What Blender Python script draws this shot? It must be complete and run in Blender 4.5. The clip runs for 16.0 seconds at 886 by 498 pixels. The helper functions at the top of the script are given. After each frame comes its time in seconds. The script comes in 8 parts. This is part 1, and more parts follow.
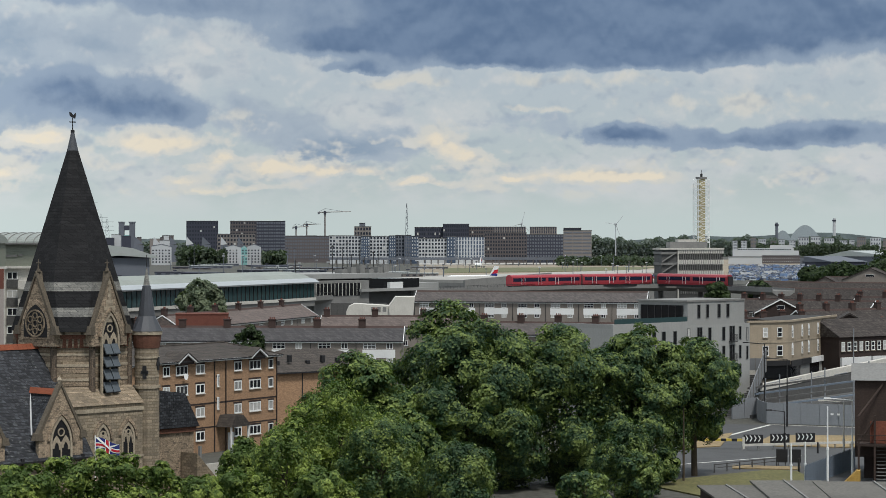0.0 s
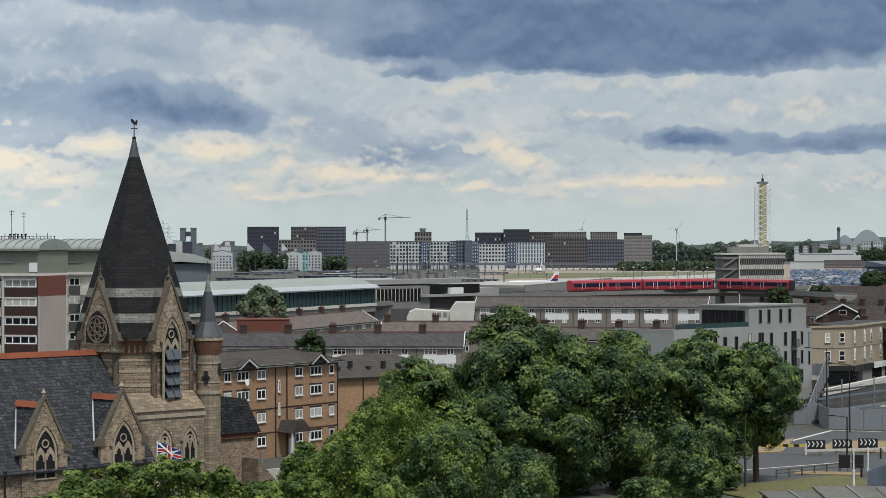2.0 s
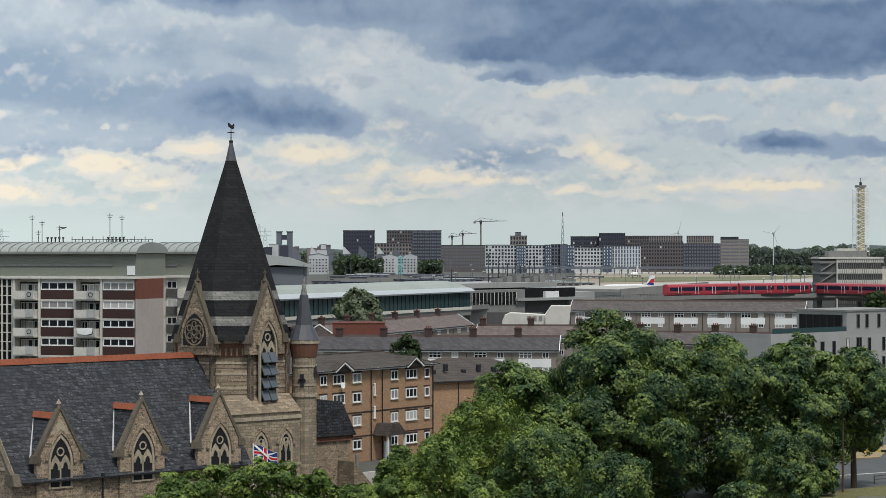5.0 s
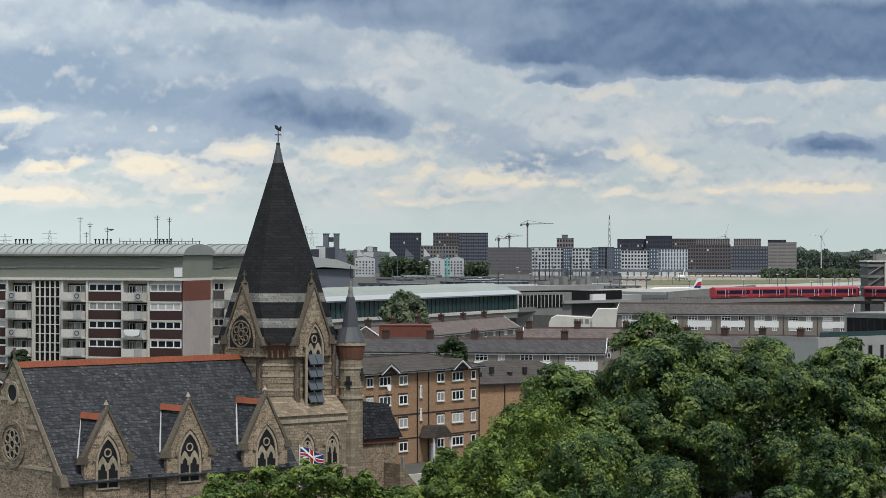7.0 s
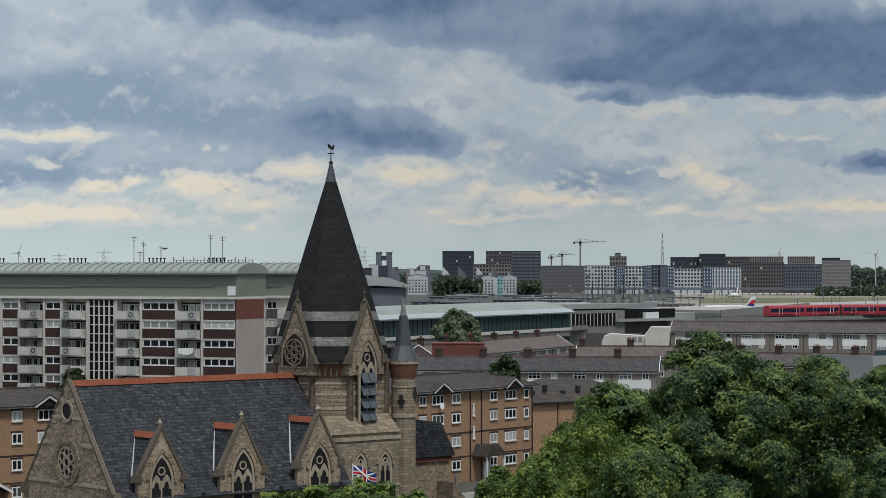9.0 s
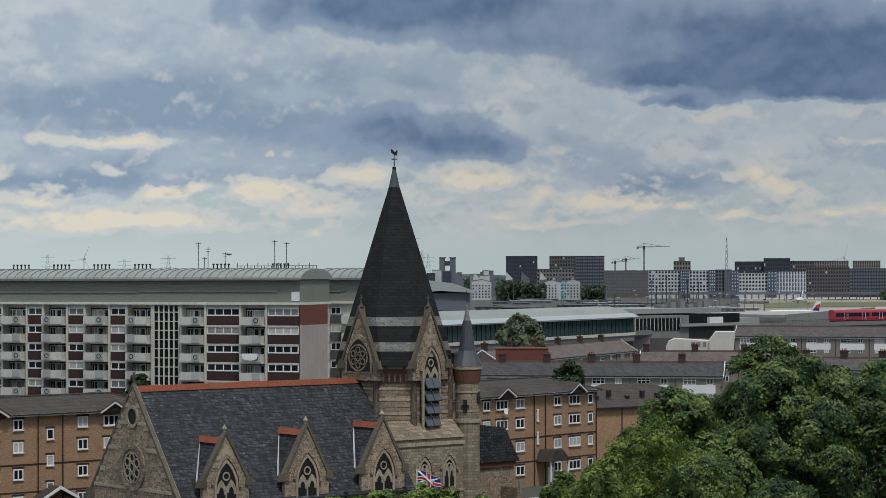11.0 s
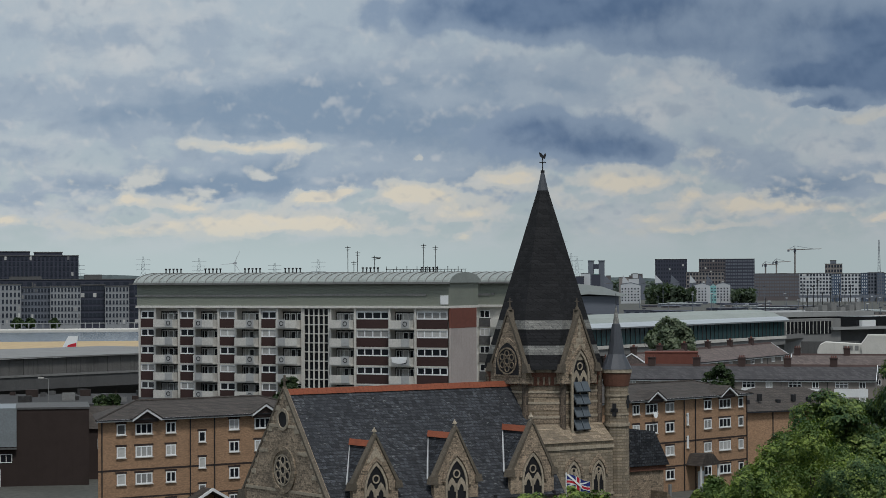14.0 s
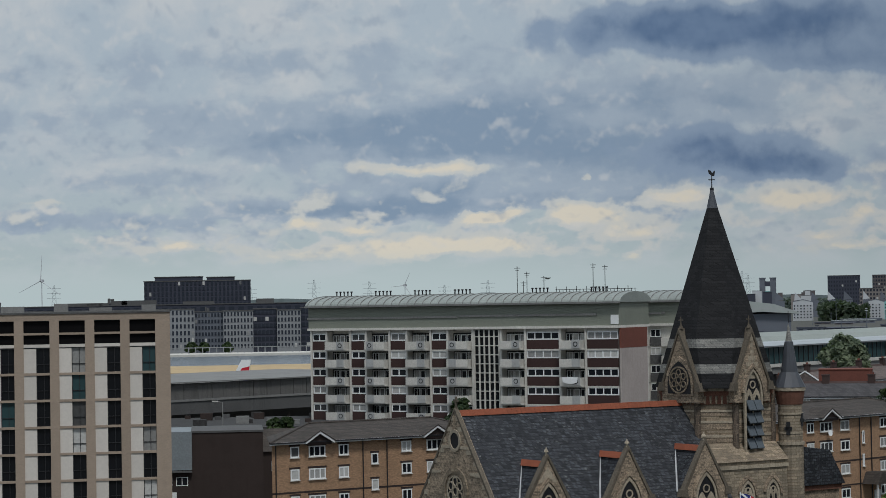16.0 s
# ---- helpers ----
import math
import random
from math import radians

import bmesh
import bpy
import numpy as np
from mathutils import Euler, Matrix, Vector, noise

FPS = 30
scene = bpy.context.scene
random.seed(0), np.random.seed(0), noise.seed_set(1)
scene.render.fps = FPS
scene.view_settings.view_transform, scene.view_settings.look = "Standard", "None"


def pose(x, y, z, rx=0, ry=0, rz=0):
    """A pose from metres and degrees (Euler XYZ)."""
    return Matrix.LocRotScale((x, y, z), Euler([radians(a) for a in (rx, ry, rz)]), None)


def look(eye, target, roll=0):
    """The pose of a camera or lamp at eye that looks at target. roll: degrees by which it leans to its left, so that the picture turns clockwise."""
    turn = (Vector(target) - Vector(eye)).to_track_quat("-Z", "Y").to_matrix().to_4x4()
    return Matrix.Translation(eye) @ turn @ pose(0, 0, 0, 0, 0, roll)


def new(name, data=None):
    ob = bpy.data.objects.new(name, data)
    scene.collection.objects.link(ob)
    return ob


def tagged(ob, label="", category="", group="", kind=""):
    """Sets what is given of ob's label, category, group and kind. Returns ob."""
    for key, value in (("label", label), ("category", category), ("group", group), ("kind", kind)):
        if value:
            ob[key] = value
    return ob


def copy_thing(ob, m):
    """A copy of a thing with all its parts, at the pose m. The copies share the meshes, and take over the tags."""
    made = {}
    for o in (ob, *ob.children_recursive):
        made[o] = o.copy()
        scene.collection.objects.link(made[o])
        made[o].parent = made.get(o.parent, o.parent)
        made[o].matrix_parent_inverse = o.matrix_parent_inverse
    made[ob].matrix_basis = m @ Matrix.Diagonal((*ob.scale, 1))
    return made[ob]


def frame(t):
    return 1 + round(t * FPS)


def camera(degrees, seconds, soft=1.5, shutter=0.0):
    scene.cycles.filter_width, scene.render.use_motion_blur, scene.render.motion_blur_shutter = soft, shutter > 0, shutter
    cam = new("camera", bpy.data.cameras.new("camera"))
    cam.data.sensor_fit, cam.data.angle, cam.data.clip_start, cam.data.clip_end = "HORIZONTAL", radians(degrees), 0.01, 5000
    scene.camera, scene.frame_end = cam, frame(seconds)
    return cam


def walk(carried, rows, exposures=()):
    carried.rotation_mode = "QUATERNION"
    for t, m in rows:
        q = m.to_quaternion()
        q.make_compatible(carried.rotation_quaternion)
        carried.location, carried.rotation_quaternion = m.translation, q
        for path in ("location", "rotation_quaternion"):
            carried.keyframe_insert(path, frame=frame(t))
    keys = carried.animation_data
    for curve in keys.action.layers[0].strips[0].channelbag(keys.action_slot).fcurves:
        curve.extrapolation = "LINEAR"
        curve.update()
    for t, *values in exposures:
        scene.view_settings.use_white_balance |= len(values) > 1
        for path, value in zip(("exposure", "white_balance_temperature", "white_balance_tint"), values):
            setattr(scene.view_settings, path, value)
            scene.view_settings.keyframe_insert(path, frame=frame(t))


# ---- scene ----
EYE = 26.0
cam = camera(22.18, 16.0, soft=0.6)
# seconds, turn to the left, tilt up, lean to the right (degrees); the camera turns where it stands
ROWS = [
    (0.0, 0.000, -0.229, 0.000),
    (0.5, 0.223, -0.218, 0.034),
    (1.0, 0.711, -0.204, 0.059),
    (1.5, 1.191, -0.183, 0.104),
    (2.0, 1.530, -0.089, 0.122),
    (2.5, 1.833, -0.017, 0.070),
    (3.0, 2.192, 0.067, 0.103),
    (3.5, 2.508, 0.075, 0.150),
    (4.0, 3.060, -0.012, 0.084),
    (6.5, 4.824, 0.054, 0.021),
    (7.0, 5.130, 0.068, -0.065),
    (7.5, 5.413, 0.139, -0.078),
    (8.0, 5.780, 0.213, -0.073),
    (8.5, 6.265, 0.384, -0.018),
    (9.0, 6.466, 0.533, 0.015),
    (11.5, 8.510, 0.702, 0.140),
    (12.0, 8.951, 0.749, 0.102),
    (12.5, 9.663, 0.746, 0.142),
    (13.0, 10.283, 0.759, 0.189),
    (13.5, 10.985, 0.743, 0.200),
    (14.0, 11.843, 0.766, 0.255),
    (14.5, 13.103, 0.833, 0.414),
    (15.0, 14.660, 0.950, 0.763),
    (15.5, 15.525, 1.146, 0.813),
    (16.0, 16.143, 1.332, 0.991),
]
# the clip's camera darkens and cools a little as it turns to the brighter side
LIGHT = [(0.0, -0.05, 6420, 10), (2.0, -0.03, 6420, 10), (4.0, 0.0, 6420, 10), (7.0, 0.02, 6370, 10), (8.0, -0.08, 6310, 10), (8.5, -0.26, 6270, 10), (9.0, -0.32, 6240, 10), (12.5, -0.43, 6200, 10), (16.0, -0.56, 6120, 10)]
walk(cam, [(t, pose(0, 0, EYE, 90 + tilt, lean, turn)) for t, turn, tilt, lean in ROWS], LIGHT)

# ---- sky and light ----
SUN_EL, SUN_AZ = 62.0, 150.0      # veiled by cloud, behind the camera to its right
sun = new("sun", bpy.data.lights.new("sun", "SUN"))
sun.data.energy, sun.data.angle, sun.data.color = 3.0, radians(10), (1.0, 0.95, 0.87)
sun.matrix_world = look((0, 0, 0), (-math.sin(radians(SUN_AZ)), -math.cos(radians(SUN_AZ)), -math.tan(radians(SUN_EL))))


class Nodes:
    """Short hand for building a node tree."""

    def __init__(self, tree):
        self.tree = tree
        tree.nodes.clear()

    def add(self, kind, **props):
        node = self.tree.nodes.new(kind)
        for key, value in props.items():
            if key == "operation": node.operation = value
            elif key == "data_type": node.data_type = value
            elif key == "blend_type": node.blend_type = value
            elif key == "noise_dimensions": node.noise_dimensions = value
            elif key == "interpolation": node.color_ramp.interpolation = value
        return node

    def put(self, socket, value):
        if isinstance(value, bpy.types.NodeSocket):
            self.tree.links.new(value, socket)
        elif isinstance(value, (tuple, list)) and len(value) == 3 and socket.type == "RGBA":
            socket.default_value = (*value, 1)
        else:
            socket.default_value = value

    def math(self, op, a, b=0.0, c=0.0, clamp=False):
        node = self.add("ShaderNodeMath", operation=op)
        node.use_clamp = clamp
        for i, v in enumerate((a, b, c)):
            self.put(node.inputs[i], v)
        return node.outputs[0]

    def vec(self, x, y, z=0.0):
        node = self.add("ShaderNodeCombineXYZ")
        for i, v in enumerate((x, y, z)):
            self.put(node.inputs[i], v)
        return node.outputs[0]

    def noise(self, vector, scale, detail=4.0, rough=0.55, warp=0.0):
        node = self.add("ShaderNodeTexNoise")
        self.put(node.inputs["Vector"], vector)
        self.put(node.inputs["Scale"], scale)
        self.put(node.inputs["Detail"], detail)
        self.put(node.inputs["Roughness"], rough)
        self.put(node.inputs["Distortion"], warp)
        return node.outputs["Fac"]

    def step(self, v, lo, hi, to_lo=0.0, to_hi=1.0, kind="SMOOTHSTEP"):
        node = self.add("ShaderNodeMapRange")
        node.interpolation_type = kind
        for i, x in enumerate((v, lo, hi, to_lo, to_hi)):
            self.put(node.inputs[i], x)
        return node.outputs[0]

    def mix(self, f, a, b, blend="MIX"):
        node = self.add("ShaderNodeMix", data_type="RGBA", blend_type=blend)
        self.put(node.inputs[0], f)
        self.put(node.inputs[6], a)
        self.put(node.inputs[7], b)
        return node.outputs[2]


# the clouds: bearing, height, half width, half height (degrees), weight
DARK_CLOUDS = [
    (3.8, 5.17, 4.7, 0.83, 1.0), (9.0, 5.43, 4.7, 0.89, 1.0), (-2.1, 4.90, 1.6, 0.37, 0.8), (-1.9, 4.30, 0.9, 0.20, 0.8), (1.1, 4.53, 1.6, 0.29, 0.6), (4.8, 4.46, 2.9, 0.23, 0.5),
    (-9.7, 6.53, 3.7, 0.72, 0.7), (-0.8, 6.37, 3.7, 0.86, 0.6), (7.9, 2.48, 3.4, 0.34, 0.7), (4.9, 2.67, 0.9, 0.26, 0.5), (-7.4, 3.15, 1.9, 0.40, 0.6), (-8.9, 3.50, 2.4, 0.60, 0.4),
    (-9.9, 3.95, 2.3, 0.60, 0.4), (-1.6, 5.42, 4.7, 0.72, 0.3), (-8.7, 6.87, 3.6, 0.55, 0.5), (-6.6, 5.82, 2.1, 0.34, 0.4), (4.1, 2.79, 0.9, 0.29, 0.5), (9.9, 2.82, 1.6, 0.32, 0.4),
]
VEILS = [
    (-15.9, 4.07, 4.6, 0.80, 0.8), (-11.7, 3.75, 2.6, 0.57, 0.5), (-16.7, 2.34, 1.9, 0.29, 0.8), (-11.1, 2.47, 1.1, 0.29, 0.7), (-2.6, 2.43, 1.9, 0.40, 0.8), (2.2, 3.05, 1.1, 0.20, 0.6),
    (-4.8, 2.99, 1.3, 0.43, 0.4), (-16.7, 4.29, 4.7, 0.57, 0.8), (-9.0, 3.56, 3.3, 0.49, 0.7), (-18.7, 2.36, 4.7, 0.23, 0.8), (-25.1, 2.12, 3.2, 0.23, 0.7), (-14.9, 2.76, 2.7, 0.37, 0.6),
    (-18.7, 6.10, 6.0, 0.43, 0.4), (-10.1, 5.36, 3.2, 0.43, 0.5), (3.1, 2.86, 1.6, 0.20, 0.4), (-2.5, 2.19, 1.7, 0.26, 0.5), (-8.7, 2.97, 0.9, 0.20, 0.5), (-13.4, 5.09, 3.7, 0.29, 0.4),
    (-25.1, 4.73, 3.7, 0.37, 0.4), (-8.5, 4.98, 0.7, 0.34, 0.4),
]
SUNLIT_EAST = [
    (-7.3, 2.40, 1.4, 0.24, 1.0), (-10.0, 2.55, 0.6, 0.17, 0.9), (-5.5, 1.98, 0.5, 0.24, 1.0), (-4.1, 1.90, 0.4, 0.23, 1.0), (-2.8, 1.79, 0.7, 0.14, 0.9), (-1.5, 1.72, 0.6, 0.14, 0.8),
    (0.0, 2.53, 0.7, 0.34, 0.9), (0.7, 2.15, 0.6, 0.17, 0.8), (1.9, 1.57, 0.3, 0.11, 0.8), (4.0, 1.60, 1.5, 0.16, 1.0), (-0.4, 1.43, 0.5, 0.11, 0.8), (-5.5, 1.25, 1.4, 0.11, 0.7),
    (-6.5, 1.52, 0.6, 0.11, 0.7), (5.1, 1.53, 0.5, 0.13, 0.7), (-0.5, 4.53, 0.5, 0.16, 0.6), (7.5, 3.39, 2.0, 0.29, 0.4), (3.1, 4.04, 3.7, 0.29, 0.3), (-1.2, 3.93, 1.0, 0.14, 0.4),
    (2.2, 3.29, 0.9, 0.09, 0.4),
]
SUNLIT_WEST = [
    (-12.6, 2.14, 0.6, 0.26, 1.0), (-11.3, 1.66, 0.7, 0.26, 0.9), (-11.5, 0.97, 0.3, 0.13, 0.9), (-15.1, 2.13, 0.6, 0.14, 0.9), (-12.6, 3.08, 0.2, 0.11, 0.5), (-16.0, 3.37, 1.3, 0.13, 0.5),
    (-16.7, 1.32, 1.0, 0.23, 0.6), (-14.6, 1.32, 1.1, 0.17, 0.6), (-19.7, 2.03, 0.5, 0.17, 1.0), (-18.2, 1.87, 0.7, 0.11, 0.8), (-14.9, 2.13, 0.7, 0.14, 1.0), (-12.4, 2.11, 0.7, 0.23, 0.5),
    (-22.7, 1.45, 0.7, 0.14, 0.9), (-19.6, 1.26, 1.4, 0.21, 0.8), (-16.9, 1.40, 1.3, 0.34, 0.6), (-14.5, 1.39, 1.4, 0.17, 0.6), (-17.0, 3.34, 1.7, 0.20, 0.5),
    (-26.8, 2.63, 0.9, 0.11, 0.3), (-5.9, 3.12, 1.1, 0.17, 0.3),
]
world = bpy.data.worlds.new("world")
scene.world = world
world.use_nodes = True
w = Nodes(world.node_tree)
coord = w.add("ShaderNodeTexCoord").outputs["Generated"]
split = w.add("ShaderNodeSeparateXYZ")
w.put(split.inputs[0], coord)
dx, dy, dz = split.outputs
deg = 180 / math.pi
bearing = w.math("MULTIPLY", w.math("ARCTAN2", dx, dy), deg)
height = w.math("ABSOLUTE", w.math("MULTIPLY", w.math("ARCSINE", dz), deg))
# clouds flatten towards the horizon
flat = w.math("MULTIPLY", w.math("POWER", w.math("ADD", height, 0.5), 0.6), 2.7)
wide = w.math("MULTIPLY", bearing, 0.36)


def billow(seed, scale, detail=6.0, rough=0.55, up=0.0, stretch=1.0):
    """Cloud noise round 0, over bearing and height."""
    at = w.vec(w.math("MULTIPLY", bearing, 0.55 / stretch), w.math("MULTIPLY_ADD", flat, 0.62, up), seed)
    return w.math("SUBTRACT", w.noise(at, scale, detail, rough, 0.15), 0.5)


warp_x, warp_y = billow(1.7, 1.3), billow(9.3, 1.5)
wx = w.math("MULTIPLY_ADD", warp_x, 2.6, bearing)
wy = w.math("MULTIPLY_ADD", warp_y, 0.75, height)


def heaped(clouds, flat_foot=1.0):
    """The sum of soft patches; flat_foot over 1 draws in their undersides."""
    total = 0.0
    for b, h, sb, sh, k in clouds:
        a = w.math("DIVIDE", w.math("SUBTRACT", wx, b), sb)
        c = w.math("DIVIDE", w.math("SUBTRACT", wy, h), sh)
        if flat_foot != 1.0:
            c = w.math("MAXIMUM", c, w.math("MULTIPLY", c, -flat_foot))
        r2 = w.math("ADD", w.math("MULTIPLY", a, a), w.math("MULTIPLY", c, c))
        total = w.math("MULTIPLY_ADD", w.math("POWER", 2.718, w.math("MULTIPLY", r2, -0.8)), k, total)
    return total


dark, veil, bright = heaped(DARK_CLOUDS, 1.5), heaped(VEILS), heaped(SUNLIT_EAST + SUNLIT_WEST, 1.3)
coarse, middle, fine = billow(3.1, 0.9, stretch=1.6), billow(5.2, 2.2, 5.0, 0.5), billow(7.7, 5.5, 3.0, 0.5)
streaks = billow(11.4, 2.1, 5.0, 0.52, stretch=2.6)
# the same billows seen a little higher up: their difference lights the tops and shades the feet
relief = w.math("SUBTRACT", billow(5.2, 2.0, 3.0, 0.5), billow(5.2, 2.0, 3.0, 0.5, up=0.10))
sky = w.add("ShaderNodeTexSky")
sky.sky_type, sky.sun_disc, sky.sun_elevation, sky.sun_rotation = "NISHITA", False, radians(SUN_EL), radians(SUN_AZ)
clear = w.mix(1.0, sky.outputs[0], (0.055, 0.055, 0.055), "MULTIPLY")
clear = w.mix(0.9, clear, w.mix(w.step(height, 0.0, 4.5), (0.53, 0.61, 0.60), (0.50, 0.57, 0.62)))
# pale high layer, with grey-blue veils
colour = w.mix(w.step(w.math("MULTIPLY_ADD", coarse, 1.0, w.math("MULTIPLY", middle, 0.5)), -0.12, 0.22), clear, (0.61, 0.635, 0.64))
v = w.math("ADD", w.math("MULTIPLY", veil, 0.72), w.math("ADD", w.math("MULTIPLY", streaks, 1.3), w.math("MULTIPLY", middle, 0.8)))
v = w.math("SUBTRACT", v, w.math("MULTIPLY", bright, 0.6))
v = w.math("MULTIPLY", v, w.step(height, 0.8, 1.7))
colour = w.mix(w.step(v, 0.02, 0.34), colour, (0.405, 0.475, 0.545))
colour = w.mix(w.step(v, 0.32, 0.95), colour, (0.27, 0.355, 0.455))
# sunlit heaps, and fainter ones all along the low band
band = w.math("MULTIPLY", w.step(height, 0.75, 1.3), w.step(height, 3.6, 2.2))
s = w.math("ADD", bright, w.math("ADD", w.math("MULTIPLY", middle, 0.95), w.math("MULTIPLY", fine, 0.30)))
s = w.math("MULTIPLY_ADD", w.math("ADD", w.math("MULTIPLY", relief, 1.2), w.math("MULTIPLY_ADD", streaks, 1.2, 0.10)), band, s)
colour = w.mix(w.step(s, 0.14, 0.42), colour, (0.635, 0.64, 0.60))
colour = w.mix(w.math("MULTIPLY", w.step(s, 0.44, 0.95), 0.95), colour, (0.81, 0.73, 0.585))
# lit tops and shaded feet of all the billows
high = w.step(height, 0.8, 1.8)
colour = w.mix(w.math("MULTIPLY", w.step(relief, 0.02, 0.20), w.math("MULTIPLY", high, 0.5)), colour, (0.68, 0.68, 0.66))
colour = w.mix(w.math("MULTIPLY", w.step(relief, -0.02, -0.20), w.math("MULTIPLY", high, 0.5)), colour, (0.32, 0.39, 0.475))
# thick dark clouds in front
d = w.math("ADD", dark, w.math("ADD", w.math("MULTIPLY", middle, 0.62), w.math("MULTIPLY", fine, 0.10)))
d = w.math("MULTIPLY_ADD", coarse, 0.35, d)
colour = w.mix(w.step(d, 0.20, 0.42), colour, (0.295, 0.375, 0.48))
core = w.mix(w.step(w.math("MULTIPLY_ADD", streaks, 0.9, relief), -0.25, 0.25), (0.122, 0.190, 0.308), (0.185, 0.262, 0.385))
colour = w.mix(w.step(d, 0.42, 0.88), colour, core)
colour = w.mix(w.step(height, 1.5, 0.3), colour, (0.55, 0.63, 0.615))
# the cloud is thinner, and brighter, to the west
colour = w.mix(1.0, colour, w.mix(w.step(bearing, -4.0, -17.0), (1.0, 1.0, 1.0), (1.22, 1.22, 1.21)), "MULTIPLY")
# an overcast sky grows brighter towards the zenith
colour = w.mix(1.0, colour, w.mix(w.step(height, 8.0, 60.0), (0.97, 0.97, 0.973), (1.55, 1.55, 1.55)), "MULTIPLY")
back = w.add("ShaderNodeBackground")
w.put(back.inputs[0], colour)
w.put(back.inputs[1], 1.0)
w.tree.links.new(back.outputs[0], w.add("ShaderNodeOutputWorld").inputs[0])

# ---- materials ----


def material(name, base, rough=0.8, vary=0.25, scale=1.5, grime=0.25, metal=0.0, bump=0.15, rows=None, streak=0.0, spec=0.3, fleck=None):
    """A surface with grain and stains at two scales; rows: (length, height, joint, joint colour) of courses of stone, brick or slate."""
    m = bpy.data.materials.new(name)
    m.use_nodes = True
    n = Nodes(m.node_tree)
    pos = n.add("ShaderNodeTexCoord").outputs["Object"]
    grain = n.noise(pos, scale * 4, 5.0, 0.65)
    stain = n.noise(pos, scale * 0.22, 4.0, 0.6, 0.4)
    dark = tuple(c * (1 - vary) for c in base)
    light = tuple(min(0.9, c * (1 + vary)) for c in base)
    col = n.mix(n.step(grain, 0.3, 0.7), dark, light)
    lift = grain
    if rows:
        length, high, joint, joint_colour = rows[:4]
        spread = rows[4] if len(rows) > 4 else 0.26
        s = n.add("ShaderNodeSeparateXYZ")
        n.put(s.inputs[0], pos)
        brick = n.add("ShaderNodeTexBrick")
        n.put(brick.inputs["Vector"], n.vec(n.math("ADD", s.outputs[0], n.math("MULTIPLY", s.outputs[1], 0.93)), s.outputs[2]))
        n.put(brick.inputs["Color1"], (1 - spread, 1 - spread, 1 - spread))
        n.put(brick.inputs["Color2"], (1 + spread, 1 + spread * 0.9, 1 + spread * 0.75))
        n.put(brick.inputs["Mortar"], joint_colour)
        for key, v in (("Scale", 1.0), ("Mortar Size", joint), ("Brick Width", length), ("Row Height", high), ("Bias", 0.0), ("Mortar Smooth", 0.3)):
            n.put(brick.inputs[key], v)
        col = n.mix(1.0, col, brick.outputs["Color"], "MULTIPLY")
        lift = n.math("SUBTRACT", n.math("MULTIPLY", grain, 0.4), brick.outputs["Fac"])
    if streak:
        s = n.add("ShaderNodeMapping")
        n.put(s.inputs["Vector"], pos)
        s.inputs["Scale"].default_value = (1.6, 1.6, 0.12)
        col = n.mix(n.math("MULTIPLY", n.step(n.noise(s.outputs[0], 1.3, 4.0, 0.6), 0.5, 0.75), streak), col, tuple(c * 0.45 for c in base))
    col = n.mix(n.math("MULTIPLY", n.step(stain, 0.42, 0.72), grime), col, tuple(c * 0.5 for c in base))
    if fleck:
        # short pale scuffs along the courses, gathered in patches
        s = n.add("ShaderNodeMapping")
        n.put(s.inputs["Vector"], pos)
        s.inputs["Scale"].default_value = (0.9, 0.9, 3.4)
        scuff = n.step(n.noise(s.outputs[0], 2.0, 5.0, 0.75), 0.57, 0.66)
        col = n.mix(n.math("MULTIPLY", scuff, n.step(n.noise(pos, 0.35, 3.0, 0.6), 0.35, 0.65)), col, fleck)
    info = n.add("ShaderNodeObjectInfo").outputs["Random"]
    col = n.mix(1.0, col, n.mix(info, (0.93, 0.93, 0.93), (1.06, 1.06, 1.06)), "MULTIPLY")
    bsdf = n.add("ShaderNodeBsdfPrincipled")
    n.put(bsdf.inputs["Base Color"], col)
    n.put(bsdf.inputs["Roughness"], n.step(grain, 0.2, 0.8, max(0.05, rough - 0.08), min(1, rough + 0.08), "LINEAR"))
    n.put(bsdf.inputs["Metallic"], metal)
    n.put(bsdf.inputs["Specular IOR Level"], spec)
    if bump:
        b = n.add("ShaderNodeBump")
        n.put(b.inputs["Strength"], bump)
        n.put(b.inputs["Distance"], 0.05)
        n.put(b.inputs["Height"], lift)
        n.put(bsdf.inputs["Normal"], b.outputs[0])
    n.tree.links.new(bsdf.outputs[0], n.add("ShaderNodeOutputMaterial").inputs[0])
    return m


def glass_dark(name, tint=(0.02, 0.025, 0.03), rough=0.08, curtain=0.5, spec=0.28):
    """Window glass seen from outside by day: a dark room, here and there a pale curtain, under a glossy pane."""
    m = bpy.data.materials.new(name)
    m.use_nodes = True
    n = Nodes(m.node_tree)
    info = n.add("ShaderNodeObjectInfo").outputs["Random"]
    pos = n.add("ShaderNodeTexCoord").outputs["Object"]
    folds = n.noise(pos, 3.0, 2.0)
    cloth = n.mix(folds, (0.32, 0.32, 0.31), (0.58, 0.58, 0.56))
    col = n.mix(n.step(info, 1 - curtain, 1 - curtain * 0.4), tint, cloth)
    bsdf = n.add("ShaderNodeBsdfPrincipled")
    n.put(bsdf.inputs["Base Color"], col)
    n.put(bsdf.inputs["Roughness"], rough)
    n.put(bsdf.inputs["Specular IOR Level"], spec)
    n.tree.links.new(bsdf.outputs[0], n.add("ShaderNodeOutputMaterial").inputs[0])
    return m


